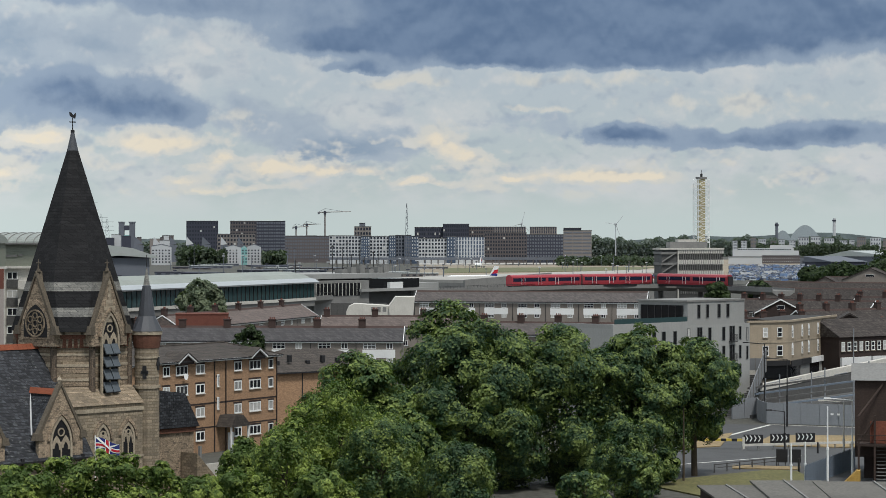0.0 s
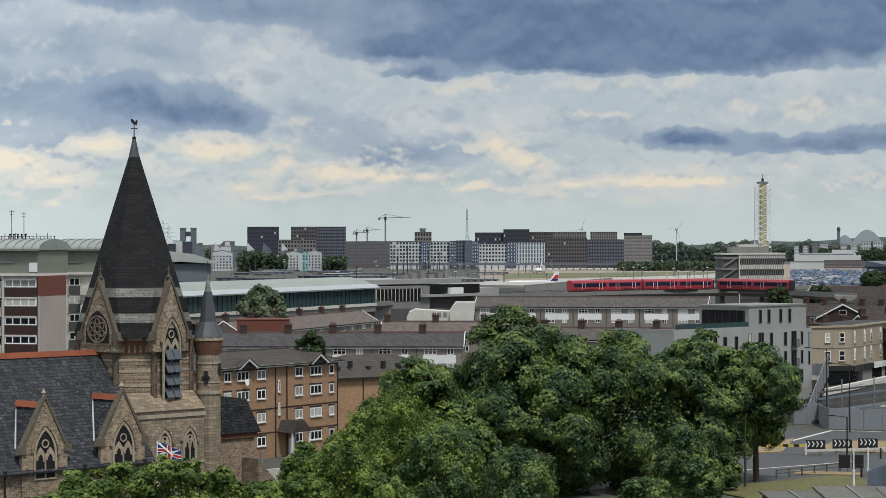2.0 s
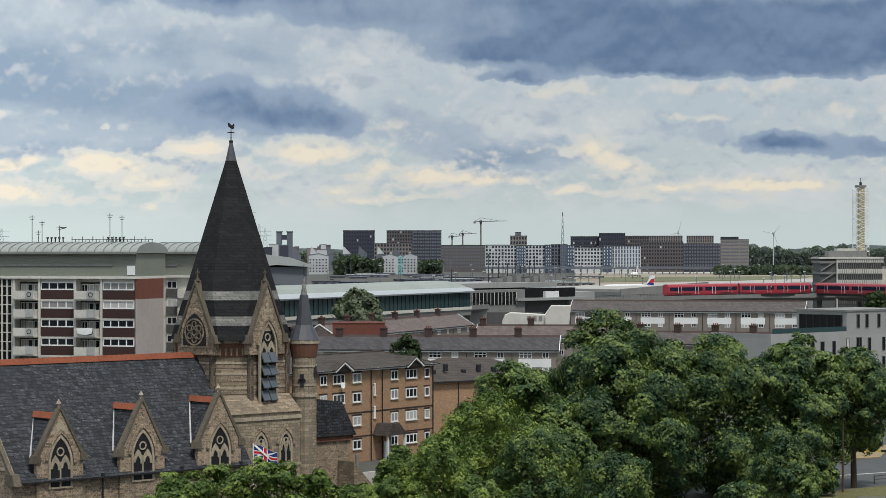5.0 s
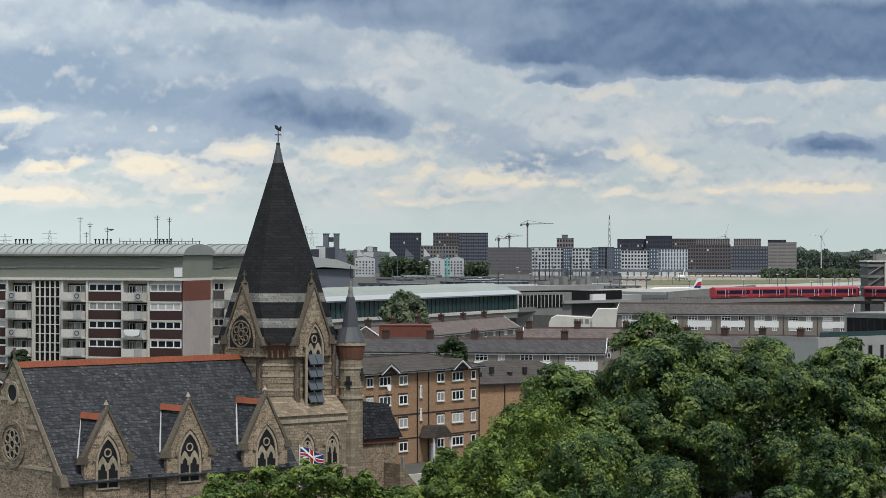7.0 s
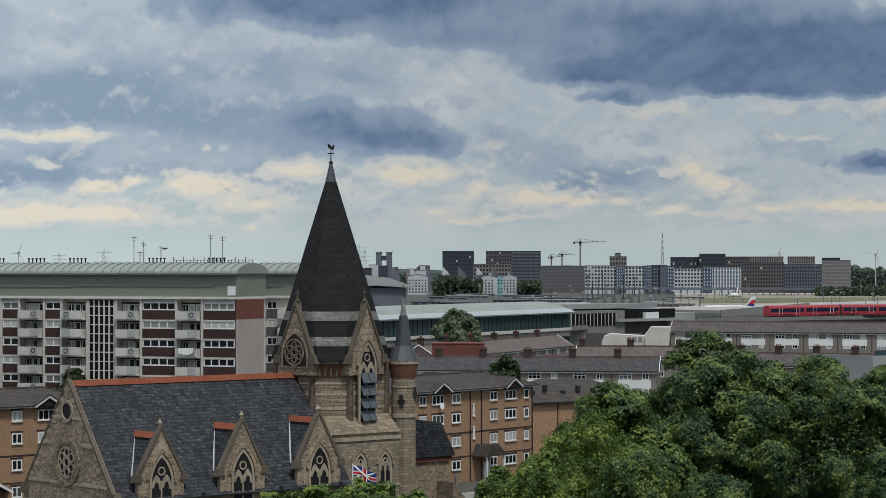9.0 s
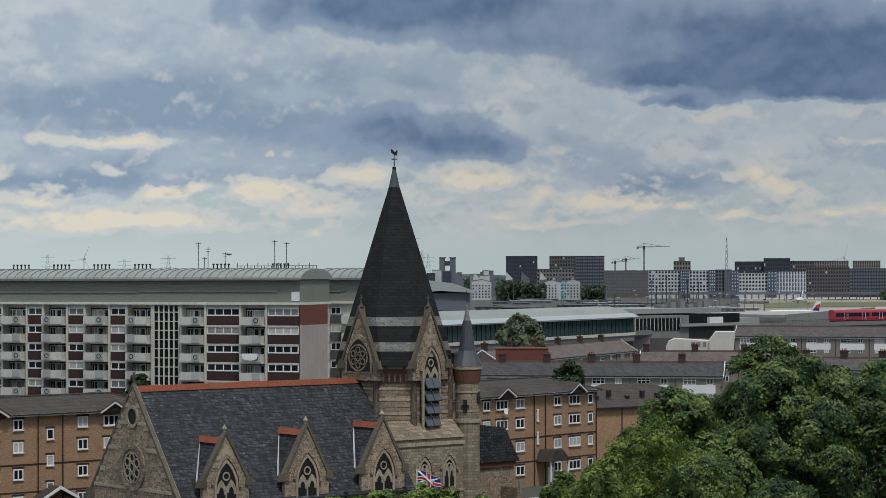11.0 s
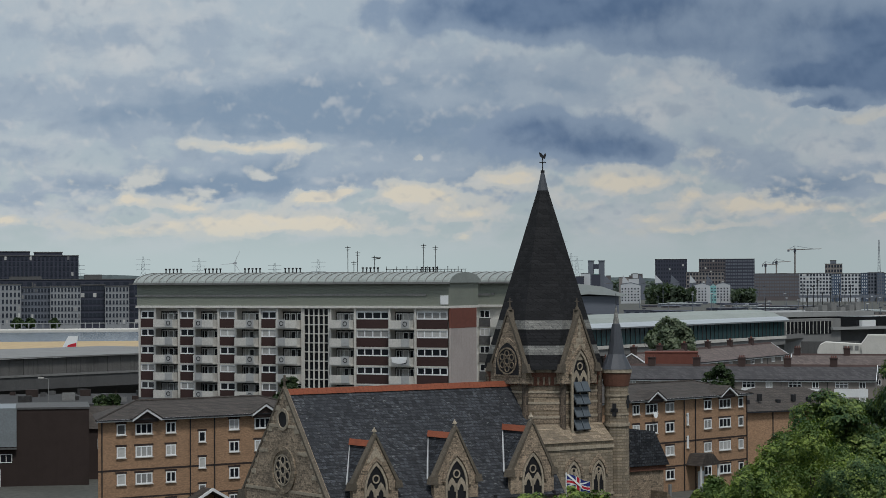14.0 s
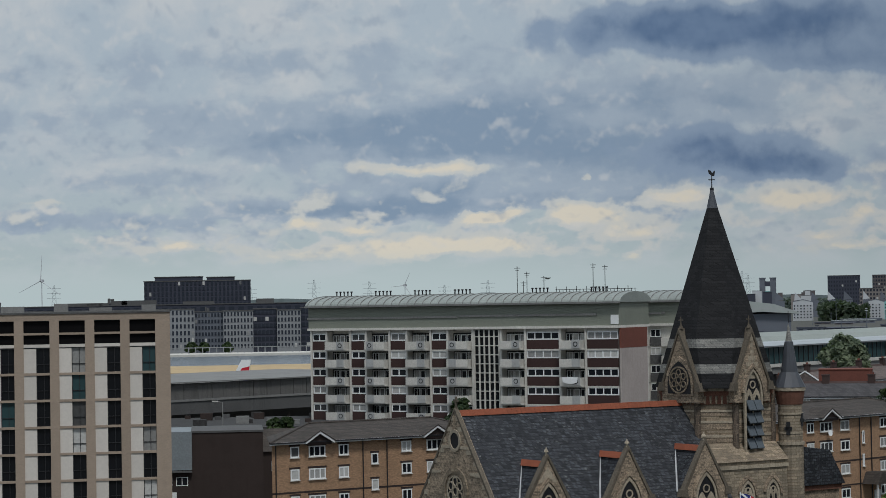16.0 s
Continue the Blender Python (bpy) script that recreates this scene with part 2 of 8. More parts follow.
M_STONE = material("pale_limestone", (0.230, 0.188, 0.140), 0.9, 0.3, 1.6, 0.6, rows=(0.6, 0.30, 0.025, (0.6, 0.57, 0.5), 0.35), streak=0.6)
M_PALESTONE = material("clean_limestone", (0.285, 0.24, 0.182), 0.9, 0.25, 1.6, 0.45, rows=(0.6, 0.30, 0.025, (0.55, 0.52, 0.46), 0.3), streak=0.4)
M_RAG = material("rag_stone", (0.238, 0.192, 0.146), 0.92, 0.5, 1.8, 0.5, rows=(0.42, 0.21, 0.022, (1.3, 1.25, 1.15), 0.45), streak=0.3)
M_DRESSED = material("dressed_stone", (0.34, 0.29, 0.22), 0.85, 0.25, 1.5, 0.6, streak=0.6)
M_SHAFT = material("blackened_stone", (0.105, 0.085, 0.068), 0.92, 0.5, 1.8, 0.6, rows=(0.42, 0.9, 0.03, (1.5, 1.4, 1.3), 0.35), streak=0.5)
M_REDSTONE = material("red_brick_band", (0.150, 0.070, 0.048), 0.9, 0.4, 3.0, 0.3)
M_SLATE = material("roof_slate", (0.032, 0.036, 0.045), 0.68, 0.55, 1.3, 0.45, rows=(0.5, 0.30, 0.035, (0.25, 0.25, 0.25), 0.65), bump=0.6, spec=0.3, fleck=(0.18, 0.185, 0.185))
M_SLATE_PALE = material("pale_slate_band", (0.20, 0.20, 0.19), 0.7, 0.3, 2.2, 0.3, rows=(0.42, 0.24, 0.018, (0.6, 0.6, 0.6)), bump=0.3)
M_SPIRE = material("spire_slate", (0.019, 0.0195, 0.0215), 0.78, 0.3, 2.0, 0.3, rows=(0.5, 0.30, 0.02, (0.6, 0.6, 0.6)), bump=0.35, spec=0.15)
M_COPING = material("weathered_coping", (0.112, 0.094, 0.072), 0.9, 0.3, 1.6, 0.5, streak=0.4)
M_RIDGE = material("orange_ridge_tile", (0.22, 0.066, 0.034), 0.85, 0.3, 3.0, 0.35)
M_LEAD = material("lead", (0.055, 0.060, 0.072), 0.5, 0.2, 2.0, 0.3, spec=0.5)
M_SILVERLEAD = material("bright_new_lead", (0.42, 0.43, 0.44), 0.5, 0.15, 2.0, 0.2)
M_LOUVRE = material("belfry_louvre", (0.07, 0.085, 0.10), 0.55, 0.2, 2.0, 0.2, spec=0.5)
M_BLACK = material("black_opening", (0.005, 0.005, 0.0055), 0.6, 0.2, 2.0, 0.2, spec=0.06)
M_IRON = material("black_iron", (0.02, 0.02, 0.022), 0.5, 0.2, 3.0, 0.2)
M_BRICK = material("buff_orange_brick", (0.325, 0.208, 0.130), 0.9, 0.16, 3.0, 0.22, rows=(0.22, 0.075, 0.01, (0.9, 0.88, 0.84)), streak=0.12)
M_BRICK_DARK = material("dark_brick", (0.038, 0.027, 0.024), 0.9, 0.3, 3.0, 0.3, streak=0.2)
M_REDBRICK = material("red_brown_brick", (0.15, 0.055, 0.04), 0.9, 0.25, 3.0, 0.25)
M_TILE = material("brown_concrete_tile", (0.058, 0.050, 0.045), 0.85, 0.25, 2.0, 0.3, rows=(0.33, 0.30, 0.03, (0.6, 0.6, 0.6)), bump=0.4)
M_WHITE = material("white_upvc", (0.72, 0.73, 0.73), 0.45, 0.05, 1.5, 0.12, bump=0.0)
M_CONCRETE = material("pale_concrete", (0.54, 0.525, 0.485), 0.9, 0.12, 1.5, 0.22, streak=0.25)
M_GREYCON = material("grey_concrete", (0.19, 0.19, 0.185), 0.9, 0.15, 1.0, 0.35, streak=0.35)
M_DARKCON = material("dark_concrete", (0.09, 0.09, 0.09), 0.9, 0.2, 1.0, 0.35, streak=0.35)
M_STAINED = material("rain_stained_concrete", (0.115, 0.112, 0.108), 0.92, 0.3, 1.2, 0.5, streak=0.9)
# near-black concrete, also used where shade is put into the colour
M_DARK_SHADE = material("dark_and_shaded_concrete", (0.042, 0.041, 0.041), 0.92, 0.3, 0.8, 0.45, streak=0.5)
M_PINK = material("pinkish_render", (0.37, 0.325, 0.305), 0.9, 0.08, 1.0, 0.2, streak=0.15)
M_PANELGREY = material("grey_mesh_panel", (0.36, 0.365, 0.36), 0.7, 0.12, 3.0, 0.25, streak=0.3)
M_MAROON = material("maroon_panel", (0.045, 0.024, 0.022), 0.8, 0.2, 2.0, 0.2)
M_GREEN = material("sage_green_cladding", (0.205, 0.220, 0.182), 0.65, 0.06, 0.8, 0.15)
M_ROOFMETAL = material("grey_seamed_metal", (0.27, 0.29, 0.27), 0.45, 0.12, 1.0, 0.3, metal=0.3)
M_GLASS = glass_dark("window_glass", (0.012, 0.014, 0.018), 0.1, 0.55)
M_CHURCHGLASS = material("leaded_church_glass", (0.016, 0.016, 0.018), 0.55, 0.3, 3.0, 0.2, spec=0.2)
M_GLASS_DARK = glass_dark("dark_window_glass", (0.008, 0.009, 0.011), curtain=0.12)
M_GLASS_TEAL = glass_dark("teal_window_glass", (0.03, 0.06, 0.065), 0.06, 0.1)
M_ASPHALT = material("asphalt", (0.075, 0.077, 0.08), 0.92, 0.2, 1.5, 0.3)
M_GROUND = material("town_ground", (0.07, 0.07, 0.062), 0.95, 0.35, 0.3, 0.4)
M_GRASS = material("mown_grass", (0.125, 0.12, 0.05), 0.95, 0.35, 0.8, 0.4)
M_DRYGRASS = material("dry_grass", (0.25, 0.19, 0.105), 0.95, 0.25, 0.8, 0.3)
M_BARK = material("bark", (0.07, 0.055, 0.04), 0.95, 0.3, 4.0, 0.3, bump=0.5)

# ---- helpers for building ----


def spot(bearing_deg, distance):
    """The place at that bearing from the camera's foot, right is plus."""
    a = radians(bearing_deg)
    return distance * math.sin(a), distance * math.cos(a)


def thing(name, m, label, category, group="", kind=""):
    ob = new(name)
    ob.empty_display_size = 0.5
    ob.matrix_world = m
    return tagged(ob, label, category, group, kind)


def part(name, bm, mat, parent=None, label="", smooth=False, at=None):
    """One bmesh as one mesh object under its parent."""
    me = bpy.data.meshes.new(name)
    bmesh.ops.recalc_face_normals(bm, faces=bm.faces)
    bm.to_mesh(me)
    bm.free()
    me.materials.append(mat)
    if smooth:
        for p in me.polygons:
            p.use_smooth = True
    return link(name, me, parent, label, at)


def link(name, me, parent=None, label="", at=None):
    ob = new(name, me)
    ob.parent = parent
    if at is not None:
        ob.matrix_basis = at
    if label:
        ob["label"] = label
    return ob


def box(bm, x0, x1, y0, y1, z0, z1):
    v = [bm.verts.new((x, y, z)) for z in (z0, z1) for x, y in ((x0, y0), (x1, y0), (x1, y1), (x0, y1))]
    for f in ((3, 2, 1, 0), (4, 5, 6, 7), (0, 1, 5, 4), (1, 2, 6, 5), (2, 3, 7, 6), (3, 0, 4, 7)):
        bm.faces.new([v[i] for i in f])
    return bm


def boxes(*list_of):
    bm = bmesh.new()
    for b in list_of:
        box(bm, *b)
    return bm


def prism(bm, outline, p0, p1, axis="y"):
    """A closed outline of (a, b) swept along an axis: y: (x, z) outline, x: (y, z) outline, z: (x, y) outline."""
    def at(a, b, p):
        return {"y": (a, p, b), "x": (p, a, b), "z": (a, b, p)}[axis]
    lo = [bm.verts.new(at(a, b, p0)) for a, b in outline]
    hi = [bm.verts.new(at(a, b, p1)) for a, b in outline]
    bm.faces.new(lo)
    bm.faces.new(hi[::-1])
    k = len(outline)
    for i in range(k):
        bm.faces.new((lo[i], lo[(i + 1) % k], hi[(i + 1) % k], hi[i]))
    return bm


def prisms(axis, *list_of):
    bm = bmesh.new()
    for outline, p0, p1 in list_of:
        prism(bm, outline, p0, p1, axis)
    return bm


def rod(bm, a, b, r0, r1=None, sides=8):
    """A round or tapered bar from a to b."""
    a, b = Vector(a), Vector(b)
    r1 = r0 if r1 is None else r1
    q = (b - a).to_track_quat("Z", "Y")
    rings = []
    for p, r in ((a, r0), (b, r1)):
        rings.append([bm.verts.new(p + q @ Vector((r * math.cos(2 * math.pi * i / sides), r * math.sin(2 * math.pi * i / sides), 0))) for i in range(sides)])
    bm.faces.new(rings[0][::-1])
    bm.faces.new(rings[1])
    for i in range(sides):
        bm.faces.new((rings[0][i], rings[0][(i + 1) % sides], rings[1][(i + 1) % sides], rings[1][i]))
    return bm


def rods(*list_of):
    bm = bmesh.new()
    for r in list_of:
        rod(bm, *r)
    return bm


def lathe(bm, profile, sides=16, cx=0.0, cy=0.0, turn=0.0):
    rings = [[bm.verts.new((cx + r * math.cos(turn + 2 * math.pi * i / sides), cy + r * math.sin(turn + 2 * math.pi * i / sides), z)) for i in range(sides)] for r, z in profile]
    for lo, hi in zip(rings, rings[1:]):
        for i in range(sides):
            bm.faces.new((lo[i], lo[(i + 1) % sides], hi[(i + 1) % sides], hi[i]))
    bm.faces.new(rings[0][::-1])
    bm.faces.new(rings[-1])
    return bm


def lancet(width, z0, spring, top, steps=6):
    """The outline of a pointed arch round x = 0."""
    h, rise = width / 2, top - spring
    r = (h * h + rise * rise) / (2 * h)
    end = math.asin(min(1.0, rise / r))
    right = [(h - r + r * math.cos(end * i / steps) if i < steps else 0.0, spring + r * math.sin(end * i / steps)) for i in range(steps + 1)]
    left = [(-x, z) for x, z in right[-2::-1]]
    return [(-h, z0), (h, z0), *right, *left]


def shift(outline, dx=0.0, dz=0.0):
    return [(x + dx, z + dz) for x, z in outline]


MESHES = {}


def lattice(xs, zs, solid, y0, y1):
    """A plate over the steps xs and zs with a hole wherever solid(i, j) is false: one connected frame."""
    bm = bmesh.new()
    v = {(i, j, k): bm.verts.new((x, y, z)) for i, x in enumerate(xs) for j, z in enumerate(zs) for k, y in enumerate((y0, y1))}
    for i in range(len(xs) - 1):
        for j in range(len(zs) - 1):
            if not solid(i, j):
                continue
            for k in (0, 1):
                bm.faces.new([v[i + a, j + b, k] for a, b in ((0, 0), (1, 0), (1, 1), (0, 1))])
            for (a, b), (c, d), near in (((0, 0), (1, 0), (i, j - 1)), ((0, 1), (1, 1), (i, j + 1)), ((0, 0), (0, 1), (i - 1, j)), ((1, 0), (1, 1), (i + 1, j))):
                inside = 0 <= near[0] < len(xs) - 1 and 0 <= near[1] < len(zs) - 1
                if not (inside and solid(*near)):
                    bm.faces.new((v[i + a, j + b, 0], v[i + c, j + d, 0], v[i + c, j + d, 1], v[i + a, j + b, 1]))
    return bm


def window(parent, x, z, w, h, y=0.0, lights=2, glass=None, frame_mat=None, sill=None, bar=0.07, transom=0.0, name="window"):
    """A framed window on a wall that faces -y: frame > pane, sill; the meshes are shared between windows of one size."""
    glass, frame_mat = glass or M_GLASS, frame_mat or M_WHITE
    key = (round(w, 2), round(h, 2), lights, glass.name, frame_mat.name, round(bar, 2), round(transom, 2))
    if key not in MESHES:
        xs, zs = [-w / 2, -w / 2 + bar], [0, bar]
        for i in range(1, lights):
            c = -w / 2 + w * i / lights
            xs += [c - bar / 2, c + bar / 2]
        xs += [w / 2 - bar, w / 2]
        if transom:
            zs += [h * transom - bar / 2, h * transom + bar / 2]
        zs += [h - bar, h]
        frame_bars = lattice(xs, zs, lambda i, j: i % 2 == 0 or j % 2 == 0, -0.05, 0.06)
        MESHES[key] = (part("f", frame_bars, frame_mat), part("p", boxes((-w / 2 + bar * 0.5, w / 2 - bar * 0.5, -0.01, 0.03, bar * 0.5, h - bar * 0.5)), glass))
        datas = []
        for o in MESHES[key]:
            datas.append(o.data)
            bpy.data.objects.remove(o)
        MESHES[key] = tuple(datas)
    fr, pane = MESHES[key]
    f = link(name, fr, parent, at=pose(x, y, z))
    link("pane", pane, f)
    if sill:
        k2 = ("sill", round(w, 2), sill.name)
        if k2 not in MESHES:
            o = part("s", boxes((-w / 2 - 0.08, w / 2 + 0.08, -0.14, 0.0, -0.09, -0.002)), sill)
            MESHES[k2] = o.data
            bpy.data.objects.remove(o)
        link("sill", MESHES[k2], f)
    return f

# ---- ground ----
bm = bmesh.new()
box(bm, -4000, 4000, -1500, 4900, -2.0, 0.0)
tagged(part("ground", bm, M_GROUND), "dark mixed town ground of yards and roads", "ground", kind="structure")

# ---- church ----
church = thing("church", pose(-36.9, 225.2, 0, 0, 0, 47.5), "Victorian Gothic stone church with slate roofs and a dark spire", "church")
HW, EAVE, RIDGE, XG = 7.4, 5.7, 15.7, -30.4
# nave walls and roof
bm = bmesh.new()
box(bm, XG + 0.12, -4.2, -HW, -HW + 0.7, 0, EAVE)
box(bm, XG + 0.12, -4.2, HW - 0.7, HW, 0, EAVE)
part("nave_wall", bm, M_RAG, church)
bm = bmesh.new()
prism(bm, [(-HW - 0.45, EAVE - 0.5), (0, RIDGE), (HW + 0.45, EAVE - 0.5), (HW + 0.1, EAVE - 0.55), (0, RIDGE - 0.45), (-HW - 0.1, EAVE - 0.55)], XG + 0.122, -3.6, "x")
nave_roof = part("nave_roof", bm, M_SLATE, church, "weathered blue-grey slate roof")
bm = bmesh.new()
x = XG + 0.13
while x < -4.2:
    prism(bm, [(-0.42, RIDGE - 0.38), (-0.07, RIDGE + 0.16), (0.07, RIDGE + 0.16), (0.42, RIDGE - 0.38), (0, RIDGE + 0.02)], x, x + 0.5, "x")
    x += 0.52
part("ridge_tiles", bm, M_RIDGE, nave_roof, "orange clay ridge tiles")
part("gutter", boxes((XG + 0.13, -4.2, -HW - 0.62, -HW - 0.44, EAVE - 0.62, EAVE - 0.46)), M_IRON, church)
# west gable wall with its coping, wheel window and roundel


def ring(bm, cx, cz, r0, r1, y0, y1, sides=28, axis="y"):
    """A flat ring standing in a wall."""
    def at(a, b, p):
        return (a, p, b) if axis == "y" else (p, a, b)
    loops = []
    for r, p in ((r0, y0), (r1, y0), (r1, y1), (r0, y1)):
        loops.append([bm.verts.new(at(cx + r * math.cos(2 * math.pi * i / sides), cz + r * math.sin(2 * math.pi * i / sides), p)) for i in range(sides)])
    for k in range(4):
        a, b = loops[k], loops[(k + 1) % 4]
        for i in range(sides):
            bm.faces.new((a[i], a[(i + 1) % sides], b[(i + 1) % sides], b[i]))
    return bm


def disc(bm, cx, cz, r, p0, p1, sides=28, axis="y"):
    prism(bm, [(cx + r * math.cos(2 * math.pi * i / sides), cz + r * math.sin(2 * math.pi * i / sides)) for i in range(sides)], p0, p1, axis)
    return bm


bm = bmesh.new()
prism(bm, [(-HW - 0.3, 0), (HW + 0.3, 0), (HW + 0.3, EAVE), (0, RIDGE + 0.2), (-HW - 0.3, EAVE)], XG - 0.35, XG + 0.12, "x")
gable = part("west_gable", bm, M_RAG, church)
bm = bmesh.new()
for s in (-1, 1):
    prism(bm, [(s * (HW + 0.5), EAVE - 0.1), (s * (HW + 0.15), EAVE - 0.1), (0, RIDGE + 0.1), (0, RIDGE + 0.42)], XG - 0.42, XG - 0.02, "x")
    prism(bm, [(s * (HW + 1.0), EAVE - 0.7), (s * (HW - 0.6), EAVE - 0.7), (s * (HW - 0.6), EAVE + 0.35), (s * (HW + 0.55), EAVE + 0.35)], XG - 0.5, XG + 0.3, "x")
coping = part("coping", bm, M_COPING, gable, "weathered stone coping")
for z in (6.3, 9.9, 12.3):
    half = (RIDGE + 0.2 - z) / (RIDGE + 0.2 - EAVE) * HW
    for s in (-1, 1):
        inner = 2.6 if z == 9.9 else (0.01 if z != 12.3 else 0.9)
        a, b = sorted((s * inner, s * (half - 0.2)))
        part("string_course", boxes((XG - 0.43, XG - 0.35, a, b, z, z + 0.28)), M_DRESSED, gable)
for i in range(9):
    z = 6.75 + i * 1.02
    half = (RIDGE + 0.2 - z) / (RIDGE + 0.2 - EAVE) * HW
    for s in (-1, 1):
        k = 0.95 if i % 2 else 0.5
        a, b = sorted((s * (half - k), s * (half - 0.15)))
        part("quoin", boxes((XG - 0.40, XG - 0.35, a, b, z, z + 0.42)), M_DRESSED, gable)
bm = bmesh.new()
ring(bm, 0, 8.35, 1.75, 2.2, XG - 0.5, XG - 0.35, axis="x")
ring(bm, 0, 8.35, 1.45, 1.75, XG - 0.42, XG - 0.35, axis="x")
rose = part("rose_window", bm, M_STONE, gable, "round window with a moulded stone surround")
part("glazing", disc(bmesh.new(), 0, 8.35, 1.45, XG - 0.39, XG - 0.352, axis="x"), M_CHURCHGLASS, rose)
for k in range(6):
    a = k * math.pi / 3 + math.pi / 6
    part("foil_ring", ring(bmesh.new(), 0.92 * math.cos(a), 8.35 + 0.92 * math.sin(a), 0.33, 0.46, XG - 0.47, XG - 0.39, 12, "x"), M_DRESSED, rose)
part("hub_ring", ring(bmesh.new(), 0, 8.35, 0.34, 0.48, XG - 0.48, XG - 0.39, 12, "x"), M_DRESSED, rose)
part("rim", ring(bmesh.new(), 0, 8.35, 1.36, 1.46, XG - 0.47, XG - 0.39, 28, "x"), M_DRESSED, rose)
bm = bmesh.new()
ring(bm, 0, 13.05, 0.75, 1.05, XG - 0.47, XG - 0.35, 20, "x")
roundel = part("roundel", bm, M_DRESSED, gable)
part("glazing", disc(bmesh.new(), 0, 13.05, 0.75, XG - 0.39, XG - 0.352, 20, "x"), M_CHURCHGLASS, roundel)
# cross on the gable
bm = boxes((XG - 0.28, XG - 0.1, -0.09, 0.09, RIDGE + 0.35, RIDGE + 1.45), (XG - 0.26, XG - 0.12, -0.36, 0.36, RIDGE + 0.95, RIDGE + 1.12))
part("gable_cross", bm, M_COPING, gable)


def traceried_window(parent, cx, y, w, z0, spring, top, lights=2, deep=0.12):
    """A pointed window on a wall that faces -y: surround > glazing, tracery."""
    n_out = len(lancet(w, z0, spring, top))
    bm = bmesh.new()
    outer, inner = shift(lancet(w + 0.45, z0 - 0.15, spring, top + 0.32), cx), shift(lancet(w, z0, spring, top), cx)
    lo = [[bm.verts.new((a, p, b)) for a, b in o] for o, p in ((outer, y), (outer, y - deep), (inner, y - deep), (inner, y + 0.02))]
    for p, q in zip(lo, lo[1:]):
        for i in range(n_out):
            bm.faces.new((p[i], p[(i + 1) % n_out], q[(i + 1) % n_out], q[i]))
    sur = part("window", bm, M_DRESSED, parent, "pointed window with carved stone tracery")
    part("glazing", prism(bmesh.new(), inner, y - 0.035, y - 0.012), M_CHURCHGLASS, sur)
    lw = w / lights
    for i in range(1, lights):
        part("mullion", boxes((cx - w / 2 + i * lw - 0.075, cx - w / 2 + i * lw + 0.075, y - 0.10, y - 0.035, z0, spring + 0.15)), M_DRESSED, sur)
    for i in range(lights):
        # pointed heads of the lights
        bm = bmesh.new()
        c = cx - w / 2 + (i + 0.5) * lw
        wide, slim = shift(lancet(lw, spring - 0.6, spring - 0.45, spring + 0.75), c), shift(lancet(lw * 0.52, spring - 0.6, spring - 0.45, spring + 0.12), c)
        lo = [[bm.verts.new((a, p, b)) for a, b in o[1:]] for o, p in ((wide, y - 0.035), (wide, y - 0.10), (slim, y - 0.10), (slim, y - 0.035))]
        for p, q in zip(lo, lo[1:]):
            for j in range(len(p) - 1):
                bm.faces.new((p[j], p[j + 1], q[j + 1], q[j]))
        part("light_head", bm, M_DRESSED, sur)
    part("foil_ring", ring(bmesh.new(), cx, spring + (top - spring) * 0.46, lw * 0.27, lw * 0.27 + 0.12, y - 0.11, y - 0.035, 14), M_DRESSED, sur)
    # ring of stones over the arch
    arch = shift(lancet(w + 0.6, spring, spring, top + 0.45, 10), cx)[2:-1]
    over = shift(lancet(w + 1.15, spring, spring, top + 0.8, 10), cx)[2:-1]
    bm = bmesh.new()
    lo = [[bm.verts.new((a, p, b)) for a, b in o] for o, p in ((arch, y), (arch, y - deep - 0.05), (over, y - deep - 0.05), (over, y))]
    for p, q in zip(lo, lo[1:]):
        for i in range(len(arch) - 1):
            bm.faces.new((p[i], p[i + 1], q[i + 1], q[i]))
    part("hood_mould", bm, M_RAG, sur)
    return sur


